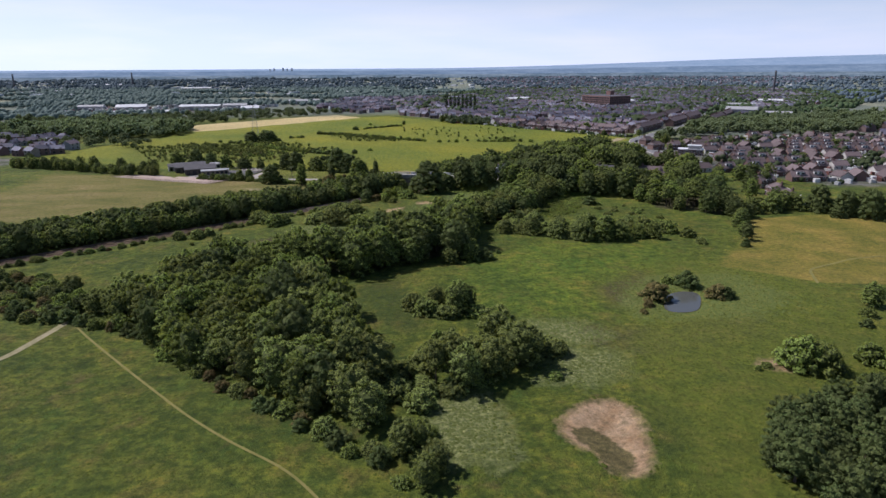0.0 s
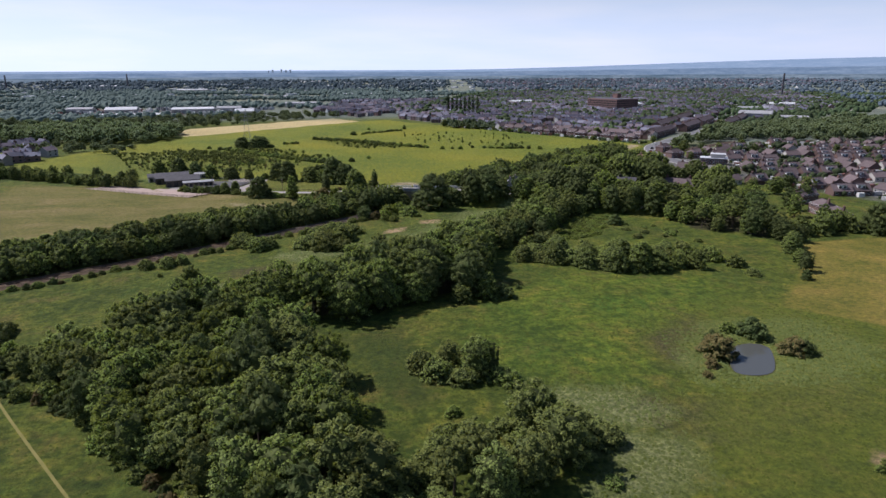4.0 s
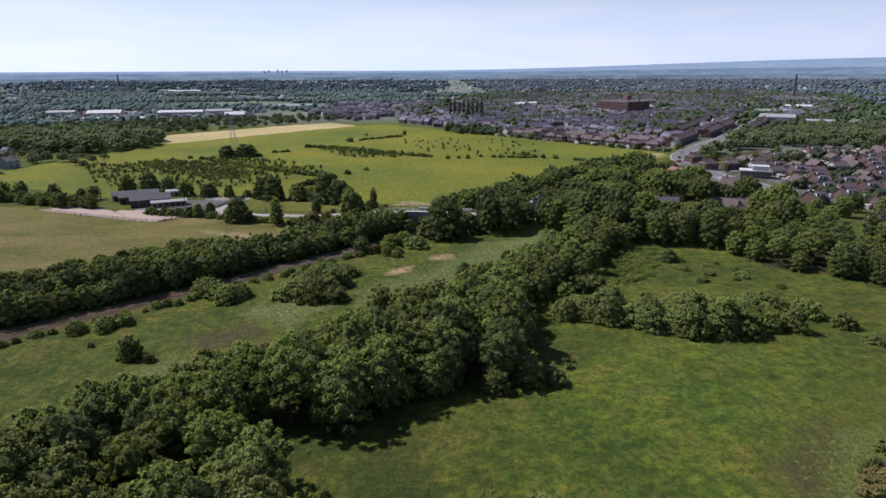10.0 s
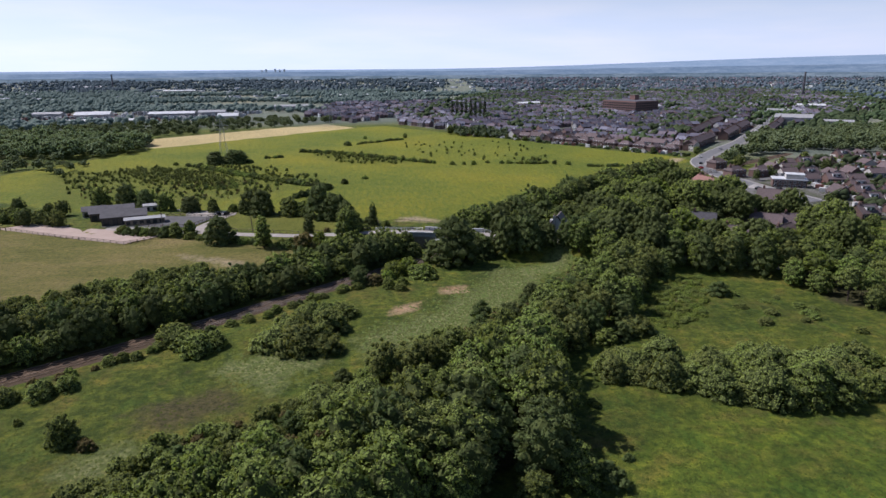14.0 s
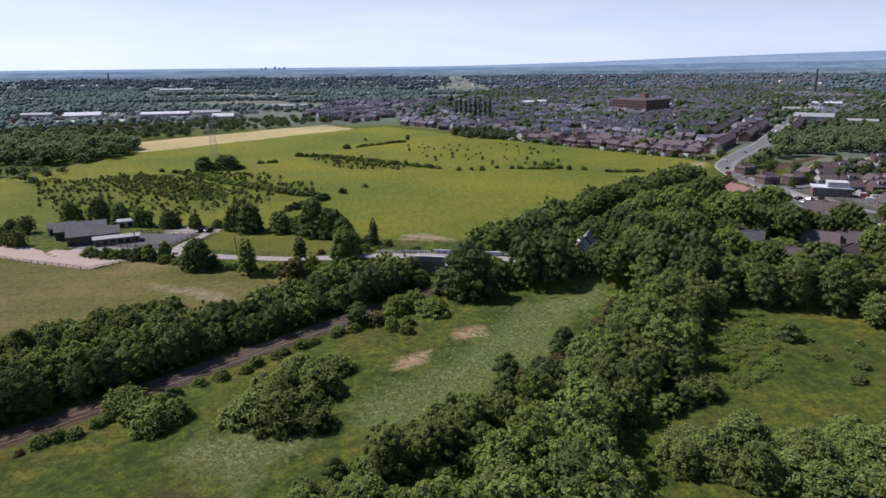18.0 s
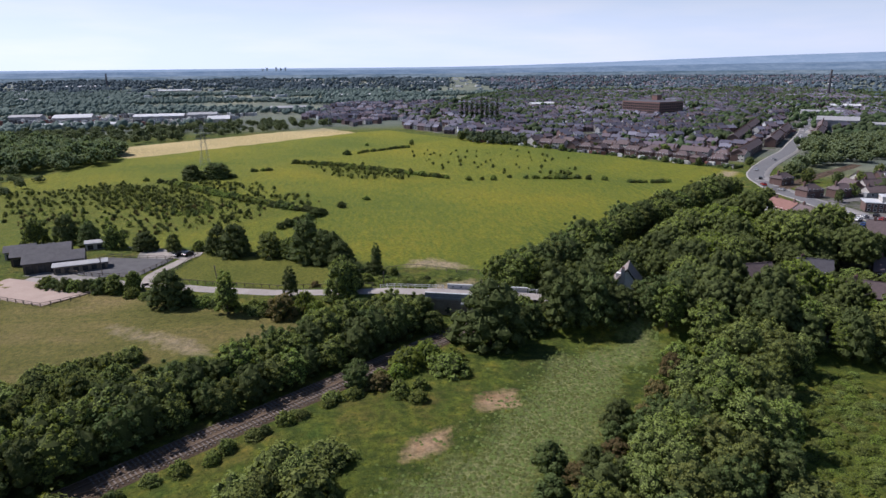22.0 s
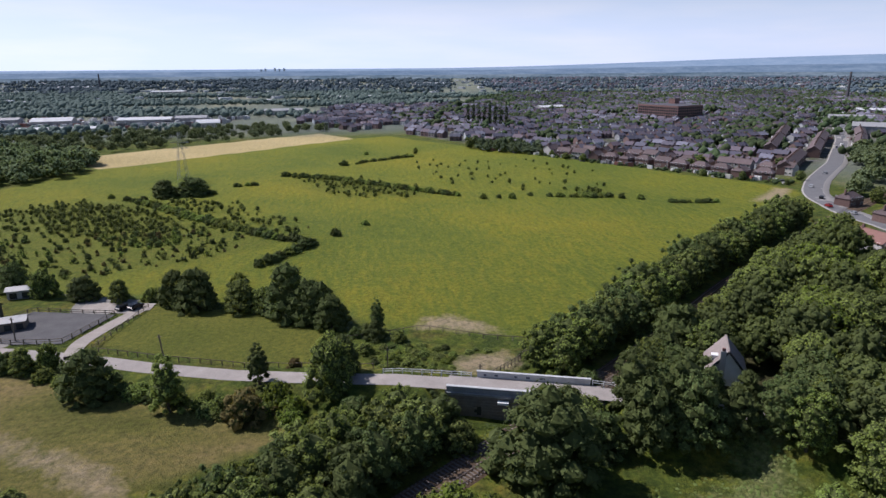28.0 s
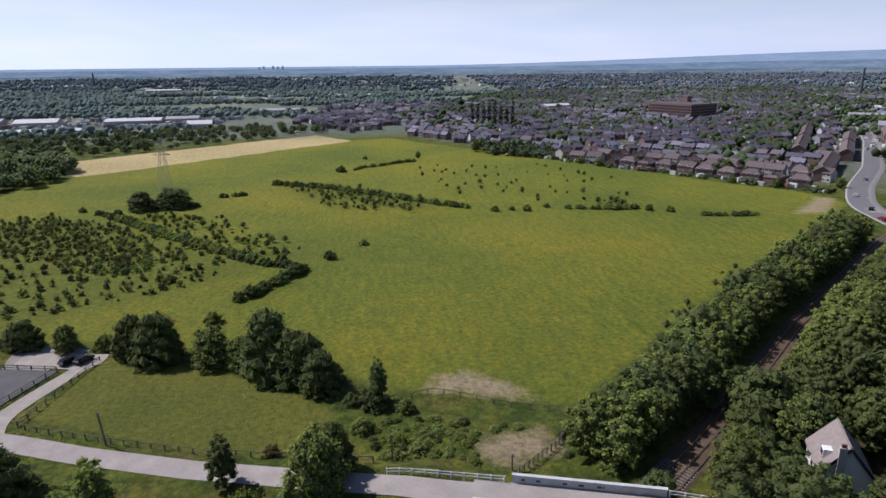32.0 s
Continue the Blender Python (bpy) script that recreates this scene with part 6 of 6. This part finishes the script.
part("upper_storey", boxed(-2, 6.5, -3.4, 3.4, 4.6, 6.8), RENDER, block)
part("upper_roof", boxed(-2.3, 6.8, -3.7, 3.7, 6.8, 7.1), WHITE_TIN, block)
for z in (1.3, 3.1):
    for k in range(7):
        under("window", FRAME, block, pose(-6.6 + k * 2.2, -4.52, z))

mill = tagged(new("mill"), "large five-storey red-brick mill with rows of windows", "mill")
mill.matrix_basis = pose(344, 922, 0, 0, 0, 25.5)
MILL_BRICK = plain("mill_brick", (0.17, 0.10, 0.092), (0.24, 0.145, 0.13), 0.6, 0.9)
part("wall", boxed(0, 44, 0, 58, 0, 17), MILL_BRICK, mill)
part("roof", boxed(0.5, 43.5, 0.5, 57.5, 16.4, 17.1), SLATE, mill)
tower = part("stair_tower", boxed(36, 44.3, 34, 43, 17.1, 23), MILL_BRICK, mill, "red-brick tower rising over the roof")
part("tower_cap", boxed(35.6, 44.7, 33.6, 43.4, 23, 23.6), STONE, tower)
MILL_WIN = shared("window", boxed(-1.1, 1.1, -0.12, 0.12, -1.05, 1.05), GLASS)
for s in range(5):
    for k in range(12):
        under("window", MILL_WIN, mill, pose(2.0 + k * 3.6, -0.05, 2 + s * 3.05))
    for k in range(18):
        under("window", MILL_WIN, mill, pose(-0.05, 2.2 + k * 3.15, 2 + s * 3.05, 0, 0, 90))


def stack(x, y, tall, r, label):
    root = tagged(new("factory_chimney"), label, "chimney", "tall chimneys")
    root.location = (x, y, float(land(np.array([x]), np.array([y]))[0]))
    bm = bmesh.new()
    bmesh.ops.create_cone(bm, cap_ends=True, segments=14, radius1=r, radius2=r * 0.62, depth=tall, matrix=Matrix.Translation((0, 0, tall / 2)))
    part("shaft", bm, SLATE, root)
    bm = bmesh.new()
    bmesh.ops.create_cone(bm, cap_ends=True, segments=14, radius1=r * 0.75, radius2=r * 0.75, depth=1.6, matrix=Matrix.Translation((0, 0, tall - 2)))
    part("collar", bm, STONE, root)


stack(833, 1283, 49, 2.5, "tall dark brick factory chimney")
stack(-1010, 1950, 44, 3.0, "distant dark factory chimney")
stack(-760, 2150, 44, 3.0, "distant dark factory chimney")


def hall(x, y, turn, long, wide, eaves, top, roof, wall, label):
    root = tagged(new("industrial_shed"), label, "shed", "industrial sheds")
    root.matrix_basis = pose(x, y, 0, 0, 0, turn)
    walls = part("wall", prism(bmesh.new(), -long / 2, long / 2, -wide / 2, wide / 2, 0, eaves, top), wall, root)
    part("roof", gable_roof(bmesh.new(), -long / 2, long / 2, -wide / 2, wide / 2, eaves + 0.02, top + 0.02, 0.3, 0.5), roof, root)
    for k in range(5):
        xx = -long / 2 + long * (k + 0.5) / 5
        part("loading_door", boxed(xx - long * 0.05, xx + long * 0.05, -wide / 2 - 0.12, -wide / 2, 0, eaves * 0.7), GALV, walls)


for x, y, a, l, w, e, t, roof, said in (
        (460, 768, -38, 36, 22, 7, 10, TIN, "large grey sheet-metal shed with a pitched roof"), (492, 742, -38, 30, 14, 4, 5.5, TIN, "low grey sheet-metal annexe"),
        (-350, 975, 12, 40, 30, 7, 10, WHITE_TIN, "large white-roofed industrial shed"), (-312, 905, 6, 84, 14, 4, 5.5, WHITE_TIN, "long low grey industrial shed"), (-258, 992, 8, 56, 30, 6, 8, WHITE_TIN, "white-roofed steel industrial shed"), (-212, 1010, 8, 34, 26, 6, 8, TIN, "white-roofed steel industrial shed"),
        (-178, 945, 10, 24, 20, 5, 8, WHITE_TIN, "white gabled industrial shed"), (-420, 1010, 8, 34, 20, 6, 8, TIN, "grey sheet-metal industrial shed"), (-120, 1120, 4, 50, 22, 6, 8, TIN, "grey sheet-metal industrial shed"), (540, 900, -30, 44, 18, 5, 6.5, TIN, "pale-roofed shed in the town"), (640, 990, -30, 36, 18, 5, 7, WHITE_TIN, "pale-roofed shed in the town"), (400, 1010, 20, 34, 18, 6, 8, WHITE_TIN, "pale-roofed shed in the town"), (250, 1120, 20, 40, 20, 6, 8, WHITE_TIN, "pale-roofed shed in the town"),
        (-40, 1560, 6, 90, 14, 4, 5.5, WHITE_TIN, "long pale-roofed industrial shed"), (-500, 1900, 6, 80, 24, 6, 8, WHITE_TIN, "pale-roofed industrial shed far off"), (-900, 2300, 6, 120, 40, 8, 10, WHITE_TIN, "pale-roofed industrial shed far off"), (200, 2400, 6, 110, 40, 8, 10, WHITE_TIN, "pale-roofed industrial shed far off"), (-300, 2900, 6, 140, 40, 8, 10, WHITE_TIN, "pale-roofed industrial shed far off")):
    hall(x, y, a, l, w, e, t, roof, RENDER if roof == WHITE_TIN else TIN, said)

# the white house by the bridge
lodge = house("lodge", 8.0, 6.8, 2.8, 6.9, WHITE, plain("worn_tile", (0.21, 0.175, 0.165), (0.31, 0.265, 0.25), 1.2, 0.85), "white rendered house with a steep worn pinkish-grey roof", 0, False, 0, 1)
lodge.matrix_basis = pose(66.6, 331.4, 3.0, 0, 0, 64.5)
c = part("chimney", boxed(-4.6, -4.0, 0.5, 1.5, 0, 7.2), RENDER, lodge, "white chimney breast on the gable")
part("chimney_pot", boxed(-4.5, -4.1, 0.7, 1.3, 7.2, 7.8), RED_TILE, c)
part("bargeboard", beam(bmesh.new(), (-4.4, -3.8, 2.3), (-4.4, 0, 7.1), 0.12, 0.4), GLASS, lodge, "dark bargeboard")
part("bargeboard", beam(bmesh.new(), (-4.4, 3.8, 2.3), (-4.4, 0, 7.1), 0.12, 0.4), GLASS, lodge, "dark bargeboard")
d = part("dormer", boxed(-2.3, -0.9, 1.4, 2.8, 3.8, 5.2), WHITE, lodge, "small white dormer")
under("dormer_window", FRAME, d, pose(-1.6, 2.82, 4.5))

# ---- brick terraces along the main road ----
ROW_LINES = (((236, 566), (283, 620)), ((300, 630), (340, 680)), ((345, 686), (384, 734)), ((283, 653), (336, 722)), ((340, 728), (397, 803)), ((362, 664), (402, 712)), ((408, 720), (446, 770)))


def terrace_row(a, b):
    """A street row under one long roof, with a chimney at each party wall."""
    d = Vector(b) - Vector(a)
    n = max(3, round(d.length / 6.5))
    h = d.length / 2
    root = tagged(new("terrace_row"), "long row of brick terraced houses under one tiled roof", "terrace", "terraces along the main road")
    c = (Vector(a) + Vector(b)) / 2
    root.matrix_basis = pose(c.x, c.y, land_at(c.x, c.y) - 0.1, 0, 0, math.degrees(math.atan2(d.y, d.x)))
    part("wall", prism(bmesh.new(), -h, h, -4, 4, 0, 5.2, 7.8), BRICK, root)
    part("roof", gable_roof(bmesh.new(), -h, h, -4, 4, 5.22, 7.82, 0.2, 0.35, 0), TILE, root)
    for k in range(n):
        x = -h + 2 * h * (k + 0.5) / n
        part("chimney", boxed(x + 2.6, x + 3.5, -0.4, 0.4, 7.0, 9.2), BRICK, root)
        for side in (-1, 1):
            under("window", FRAME, root, pose(x, side * 4.02, 3.9))
            under("window", FRAME, root, pose(x - 1.2, side * 4.02, 1.5))
        under("door", DOOR, root, pose(x + 1.2, -4.03, 0.05))


for a, b in ROW_LINES:
    terrace_row(a, b)

# ---- the rest of the town, too many houses to count ----


def town(name, poly, seed, gap_u=10.0, gap_v=23.0, keep=0.8, cell=150.0):
    """Rows of gabled houses, street by street, in three joined meshes."""
    r = np.random.RandomState(seed)
    xs, ys = [p[0] for p in poly], [p[1] for p in poly]
    seeds = np.stack([r.uniform(min(xs), max(xs), 90), r.uniform(min(ys), max(ys), 90)], 1)
    turns = r.choice([0.0, 0.35, -0.91, 0.66, -0.5, 1.2], len(seeds)) + r.uniform(-0.1, 0.1, len(seeds))
    W, R, N = ([], []), ([], []), ([], [])

    def emit(store, pts, faces):
        base = len(store[0])
        store[0].extend(pts)
        store[1].extend([tuple(i + base for i in f) for f in faces])
    for ci, (sx, sy) in enumerate(seeds):
        a = turns[ci]
        ca, sa = math.cos(a), math.sin(a)
        I, J = np.meshgrid(np.arange(-16, 17), np.arange(-8, 9))
        lx, ly = I.ravel() * gap_u + r.uniform(-0.8, 0.8, I.size), J.ravel() * gap_v + r.uniform(-1.5, 1.5, I.size)
        PX, PY = sx + lx * ca - ly * sa, sy + lx * sa + ly * ca
        own = np.argmin((seeds[:, 0:1] - PX) ** 2 + (seeds[:, 1:2] - PY) ** 2, axis=0) == ci
        own &= (r.rand(I.size) < keep) & (zone(PX, PY, poly) < 0) & (to_line(PX, PY, MAIN_ROAD)[0] > 22)
        for line in ROW_LINES:
            own &= to_line(PX, PY, line)[0] > 10
        for x, y in zip(PX[own], PY[own]):
            h, w, e, t = r.uniform(3.3, 4.9), r.uniform(2.9, 3.7), r.uniform(3.6, 4.9), 2.3
            z = 12 * float(smooth(1200, 4600, math.hypot(x, y)))

            def g(p, q, s):
                return (x + p * ca - q * sa, y + p * sa + q * ca, z + s)
            emit(W, [g(-h, -w, 0), g(h, -w, 0), g(h, w, 0), g(-h, w, 0), g(-h, -w, e), g(h, -w, e), g(h, w, e), g(-h, w, e), g(-h, 0, e + t - 0.15), g(h, 0, e + t - 0.15)],
                 ((0, 1, 5, 4), (2, 3, 7, 6), (1, 2, 6, 9, 5), (3, 0, 4, 8, 7)))
            o = 0.4
            emit(R, [g(-h - o, -w - o, e - 0.2), g(h + o, -w - o, e - 0.2), g(h + o, 0, e + t), g(-h - o, 0, e + t), g(-h - o, w + o, e - 0.2), g(h + o, w + o, e - 0.2)], ((0, 1, 2, 3), (3, 2, 5, 4)))
            k = h * 0.7
            emit(W, [g(k - 0.4, -0.4, e + t - 1), g(k + 0.4, -0.4, e + t - 1), g(k + 0.4, 0.4, e + t - 1), g(k - 0.4, 0.4, e + t - 1), g(k - 0.4, -0.4, e + t + 1), g(k + 0.4, -0.4, e + t + 1), g(k + 0.4, 0.4, e + t + 1), g(k - 0.4, 0.4, e + t + 1)],
                 ((0, 1, 5, 4), (1, 2, 6, 5), (2, 3, 7, 6), (3, 0, 4, 7), (4, 5, 6, 7)))
            if math.hypot(x, y) < 1100:
                for px_ in (-h * 0.5, h * 0.5):
                    for pz in (1.5, 3.9):
                        for q in (-w - 0.05, w + 0.05):
                            emit(N, [g(px_ - 0.7, q, pz - 0.6), g(px_ + 0.7, q, pz - 0.6), g(px_ + 0.7, q, pz + 0.6), g(px_ - 0.7, q, pz + 0.6)], ((0, 1, 2, 3),))
    for store, nm, mat, said in ((W, "walls", TOWN_WALL, "brick and rendered walls of distant houses"), (R, "roofs", TOWN_ROOF, "slate and tiled roofs of distant houses"), (N, "windows", GLASS, "windows of distant houses")):
        if store[0]:
            tagged(mesh_object(f"{name}_{nm}", store[0], store[1], mat), said, "houses", kind="stuff")


# wall and roof colours carry extra blue in place of haze over the town
TOWN_WALL = islands("town_walls", [(0.190, 0.120, 0.113), (0.228, 0.150, 0.140), (0.399, 0.410, 0.432), (0.171, 0.110, 0.108), (0.285, 0.260, 0.248), (0.209, 0.140, 0.130), (0.589, 0.620, 0.670)])
TOWN_ROOF = islands("town_roofs", [(0.100, 0.095, 0.140), (0.123, 0.114, 0.157), (0.152, 0.119, 0.149), (0.085, 0.087, 0.129), (0.171, 0.141, 0.176), (0.133, 0.131, 0.180), (0.228, 0.228, 0.297)])
town("town", ((78, 752), (128, 690), (186, 655), (236, 565), (330, 640), (470, 760), (760, 1000), (1000, 1500), (900, 1700), (300, 1600), (60, 1050), (30, 830)), 1)
town("east_estate", ((400, 420), (640, 560), (560, 640), (450, 560)), 2)
town("north_estate", ((-20, 860), (60, 960), (140, 1300), (-60, 1250), (-90, 960)), 3)
town("west_estate", ((-330, 606), (-262, 580), (-228, 530), (-218, 478), (-290, 440), (-400, 460), (-420, 600)), 4, keep=0.7)
town("far_town", ((300, 1700), (1000, 1700), (2200, 2600), (1500, 3400), (500, 3000)), 6, 16, 40, 0.5)

# ---- far country ----


def lumps(name, spots, sizes, mat, label, seed, parts_n=4):
    """Far crowns, each of a few uneven lumps, in one mesh."""
    r = np.random.RandomState(seed)
    V, F, base = [], [], 0
    for (x, y), s in zip(spots, sizes):
        z = 12 * float(smooth(1200, 4600, math.hypot(x, y)))
        for k in range(parts_n):
            c = np.array([x + r.uniform(-0.7, 0.7) * s, y + r.uniform(-0.7, 0.7) * s, z + s * (0.15 + 0.3 * r.rand())])
            q = s * (0.18 + 0.17 * r.rand())
            V.append(ICO_V * (q * (0.7 + 0.6 * r.rand(len(ICO_V), 1))) + c)
            F.append(ICO_F + base)
            base += len(ICO_V)
    ob = mesh_object(name, np.concatenate(V), np.concatenate(F), mat, smooth_faces=True)
    return tagged(ob, label, "woodland", kind="stuff")


def belts(P, level):
    """Keeps the spots that lie in woods and hedgerows which run across the country."""
    x, y = P[:, 0], P[:, 1]
    m = np.sin(y * 0.024 + 1.6 * np.sin(x * 0.0052 + 0.7)) + 0.7 * np.sin(x * 0.011 + y * 0.004 + 2) + 0.5 * np.sin(y * 0.061 + 2.2 * np.sin(x * 0.009))
    return P[m > level]


P = belts(scatter(((-1000, 620), (-410, 560), (-420, 800), (-60, 960), (-100, 1240), (140, 1320), (300, 1650), (100, 1900), (-1500, 1900)), 15.0, 65, 0.9), -0.15)
P = P[~((P[:, 0] > -440) & (P[:, 0] < -130) & (P[:, 1] > 920) & (P[:, 1] < 1060))]
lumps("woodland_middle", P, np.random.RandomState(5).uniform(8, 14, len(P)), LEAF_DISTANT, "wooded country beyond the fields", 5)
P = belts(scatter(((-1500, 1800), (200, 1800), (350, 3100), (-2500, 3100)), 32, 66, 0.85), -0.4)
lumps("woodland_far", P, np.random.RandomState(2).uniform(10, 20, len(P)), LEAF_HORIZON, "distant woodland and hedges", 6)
def clumped(P, level):
    """Keeps the spots that lie in clusters."""
    m = np.sin(P[:, 0] * 0.037 + 1) * np.sin(P[:, 1] * 0.031 + 2) + 0.6 * np.sin(P[:, 0] * 0.071 + P[:, 1] * 0.053)
    return P[m > level]


P = clumped(scatter(((60, 780), (230, 600), (520, 690), (1100, 1300), (1000, 1700), (300, 1700), (20, 1000)), 9.0, 67, 0.75), 0.55)
lumps("town_trees", P, np.random.RandomState(3).uniform(7, 13, len(P)), LEAF_TOWN, "clumps of garden and street trees among the houses", 7, 5)
P = scatter(((60, 780), (230, 600), (520, 690), (1100, 1300), (1000, 1700), (300, 1700), (20, 1000)), 15, 70, 0.5)
P = P[np.random.RandomState(12).rand(len(P)) < 0.25 + 0.75 * smooth(750, 1200, np.hypot(P[:, 0], P[:, 1]))]
lumps("street_trees", P, np.random.RandomState(8).uniform(6, 13, len(P)), LEAF_TOWN, "single garden and street trees among the houses", 9, 5)
P = scatter(BUNGALOWS, 9.0, 71, 0.36)
lumps("estate_trees", P, np.random.RandomState(9).uniform(3.5, 8, len(P)), LEAF_TOWN, "garden trees and hedges among the bungalows", 10, 7)
EDGE = tuple((118 + 0.61 * a + 0.79 * b, 664 - 0.79 * a + 0.61 * b) for a, b in ((-60, -1), (162, -1), (162, 8), (-60, 8)))
P = scatter(EDGE, 4.2, 72, 0.55)
lumps("garden_hedges", P, np.random.RandomState(10).uniform(1.5, 4.5, len(P)), LEAF_TOWN, "low garden hedges behind the meadow", 11, 6)
P = belts(scatter(((300, 1650), (1000, 1500), (760, 900), (1400, 900), (2500, 2200), (2000, 3000), (400, 3100)), 34, 68, 0.85), -0.4)
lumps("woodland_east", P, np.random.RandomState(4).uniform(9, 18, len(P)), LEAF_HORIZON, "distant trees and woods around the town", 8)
# tower colour paled and blued, haze painted into the walls
HAZY = plain("hazed_tower_grey", (0.55, 0.6, 0.66), (0.62, 0.67, 0.72), 0.1)
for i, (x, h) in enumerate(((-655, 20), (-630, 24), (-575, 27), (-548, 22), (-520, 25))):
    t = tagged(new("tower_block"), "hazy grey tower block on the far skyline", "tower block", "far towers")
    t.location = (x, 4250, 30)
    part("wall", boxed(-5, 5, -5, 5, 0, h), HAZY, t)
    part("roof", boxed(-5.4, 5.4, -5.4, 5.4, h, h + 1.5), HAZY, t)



def specks(name, poly, count, seed, mat, label, low, high):
    """Small boxes: parked cars, porches, sheds and far roofs."""
    r = np.random.RandomState(seed)
    xs, ys = [p[0] for p in poly], [p[1] for p in poly]
    P = np.stack([r.uniform(min(xs), max(xs), count), r.uniform(min(ys), max(ys), count)], 1)
    P = P[zone(P[:, 0], P[:, 1], poly) < 0]
    V, F = [], []
    for x, y in P:
        z = land_at(x, y)
        a, b, h = r.uniform(low, high), r.uniform(low, high) * 0.5, r.uniform(1.3, 2.4) * (1 if high < 5 else 2.2)
        t = r.uniform(0, 3.14)
        c, s_ = math.cos(t), math.sin(t)
        base = len(V)
        for zz in (z, z + h):
            for i, j in ((-1, -1), (1, -1), (1, 1), (-1, 1)):
                V.append((x + i * a / 2 * c - j * b / 2 * s_, y + i * a / 2 * s_ + j * b / 2 * c, zz))
        F += [tuple(base + q for q in f) for f in ((4, 5, 6, 7), (0, 1, 5, 4), (1, 2, 6, 5), (2, 3, 7, 6), (3, 0, 4, 7))]
    return tagged(mesh_object(name, V, F, mat), label, "outbuildings", kind="stuff")


SPECK = islands("mixed_paint", [(0.7, 0.7, 0.7), (0.45, 0.46, 0.48), (0.12, 0.12, 0.13), (0.62, 0.6, 0.57), (0.25, 0.10, 0.08), (0.8, 0.8, 0.8)], 0.5)
TOWN_AREA = ((80, 748), (124, 672), (212, 552), (330, 640), (470, 760), (760, 1000), (900, 1400), (300, 1500), (60, 1050))
specks("street_clutter", TOWN_AREA, 2600, 21, SPECK, "parked vehicles, porches and garden sheds among far houses", 2.5, 4.8)
specks("garden_clutter", EDGE, 700, 25, SPECK, "sheds, fences and parked vehicles in back gardens", 1.8, 4.2)
specks("estate_clutter", BUNGALOWS, 900, 22, SPECK, "parked vehicles, porches and sheds among bungalows", 2.2, 4.5)
specks("far_roofs", ((-1400, 1300), (300, 1500), (1000, 1400), (2000, 2900), (-2200, 2900)), 900, 23, WHITE_TIN, "pale roofs scattered over distant country", 8, 26)
specks("yard_clutter", ((-430, 930), (-180, 940), (-150, 1060), (-430, 1060)), 240, 24, SPECK, "vehicles and containers in industrial yards", 3, 8)

# ---- rough grass ----


def tufts(name, poly, count, size, mat, label, seed, skip=()):
    """Grass blades in loose tufts."""
    r = np.random.RandomState(seed)
    xs, ys = [p[0] for p in poly], [p[1] for p in poly]
    P = np.stack([r.uniform(min(xs), max(xs), count), r.uniform(min(ys), max(ys), count)], 1)
    ok = zone(P[:, 0], P[:, 1], poly) + r.normal(0, 4.5, count) < 0
    for q in skip:
        ok &= zone(P[:, 0], P[:, 1], q) > 0.5
    ok &= to_line(P[:, 0], P[:, 1], PATH_B)[0] > 1.0
    ok &= to_line(P[:, 0], P[:, 1], PATH_A)[0] > 1.6
    ok &= to_line(P[:, 0], P[:, 1], RAILWAY)[0] > 5
    P = P[ok]
    n = len(P)
    z = land(P[:, 0], P[:, 1])
    V, F = [], []
    a = r.rand(n) * 6.28
    s = size * (0.4 + 0.9 * r.rand(n))
    for k in range(5):
        V.append(np.stack([P[:, 0] + np.cos(a + k * 1.257) * s, P[:, 1] + np.sin(a + k * 1.257) * s * (0.6 + 0.6 * r.rand(n)), z - 0.08], 1))
    V.append(np.stack([P[:, 0] + s * r.uniform(-0.3, 0.3, n), P[:, 1] + s * r.uniform(-0.3, 0.3, n), z + s * 0.62], 1))
    V = np.stack(V, 1).reshape(-1, 3)
    F = np.concatenate([np.stack([np.arange(n) * 6 + k, np.arange(n) * 6 + (k + 1) % 5, np.arange(n) * 6 + 5], 1) for k in range(5)])
    me = bpy.data.meshes.new(name)
    me.vertices.add(len(V))
    me.vertices.foreach_set("co", V.ravel())
    me.loops.add(len(F) * 3)
    me.loops.foreach_set("vertex_index", F.ravel().astype(np.int32))
    me.polygons.add(len(F))
    me.polygons.foreach_set("loop_start", np.arange(len(F), dtype=np.int32) * 3)
    me.polygons.foreach_set("use_smooth", [True] * len(F))
    me.update(calc_edges=True)
    me.materials.append(mat)
    return tagged(new(name, me), label, "grass", kind="stuff")


GRASS = leaves("grass_blades", (0.050, 0.066, 0.011), (0.068, 0.086, 0.013), (0.088, 0.096, 0.020), trans=0.2)
RUSH = leaves("rush_blades", (0.074, 0.096, 0.026), (0.104, 0.126, 0.036), (0.140, 0.158, 0.054), trans=0.25)
for i, poly in enumerate((REED_A, REED_B, REED_C, REED_D, REED_E, REED_F, REED_G, REED_H)):
    wide, deep_ = (max(p[k] for p in poly) - min(p[k] for p in poly) for k in (0, 1))
    tufts("rushes", poly, min(14000, int(wide * deep_ * 2.6)), 0.42, RUSH, "pale green rushes in dense tufts", 80 + i, (POND, SANDPIT))
tufts("rough_grass", ((-130, 60), (130, 60), (130, 240), (70, 300), (0, 290), (-120, 200)), 34000, 0.34, GRASS, "rough green grass of the heath", 90, (POND, SANDPIT, DRYFIELD, SAND_B, SCRAPE_A, SCRAPE_B))
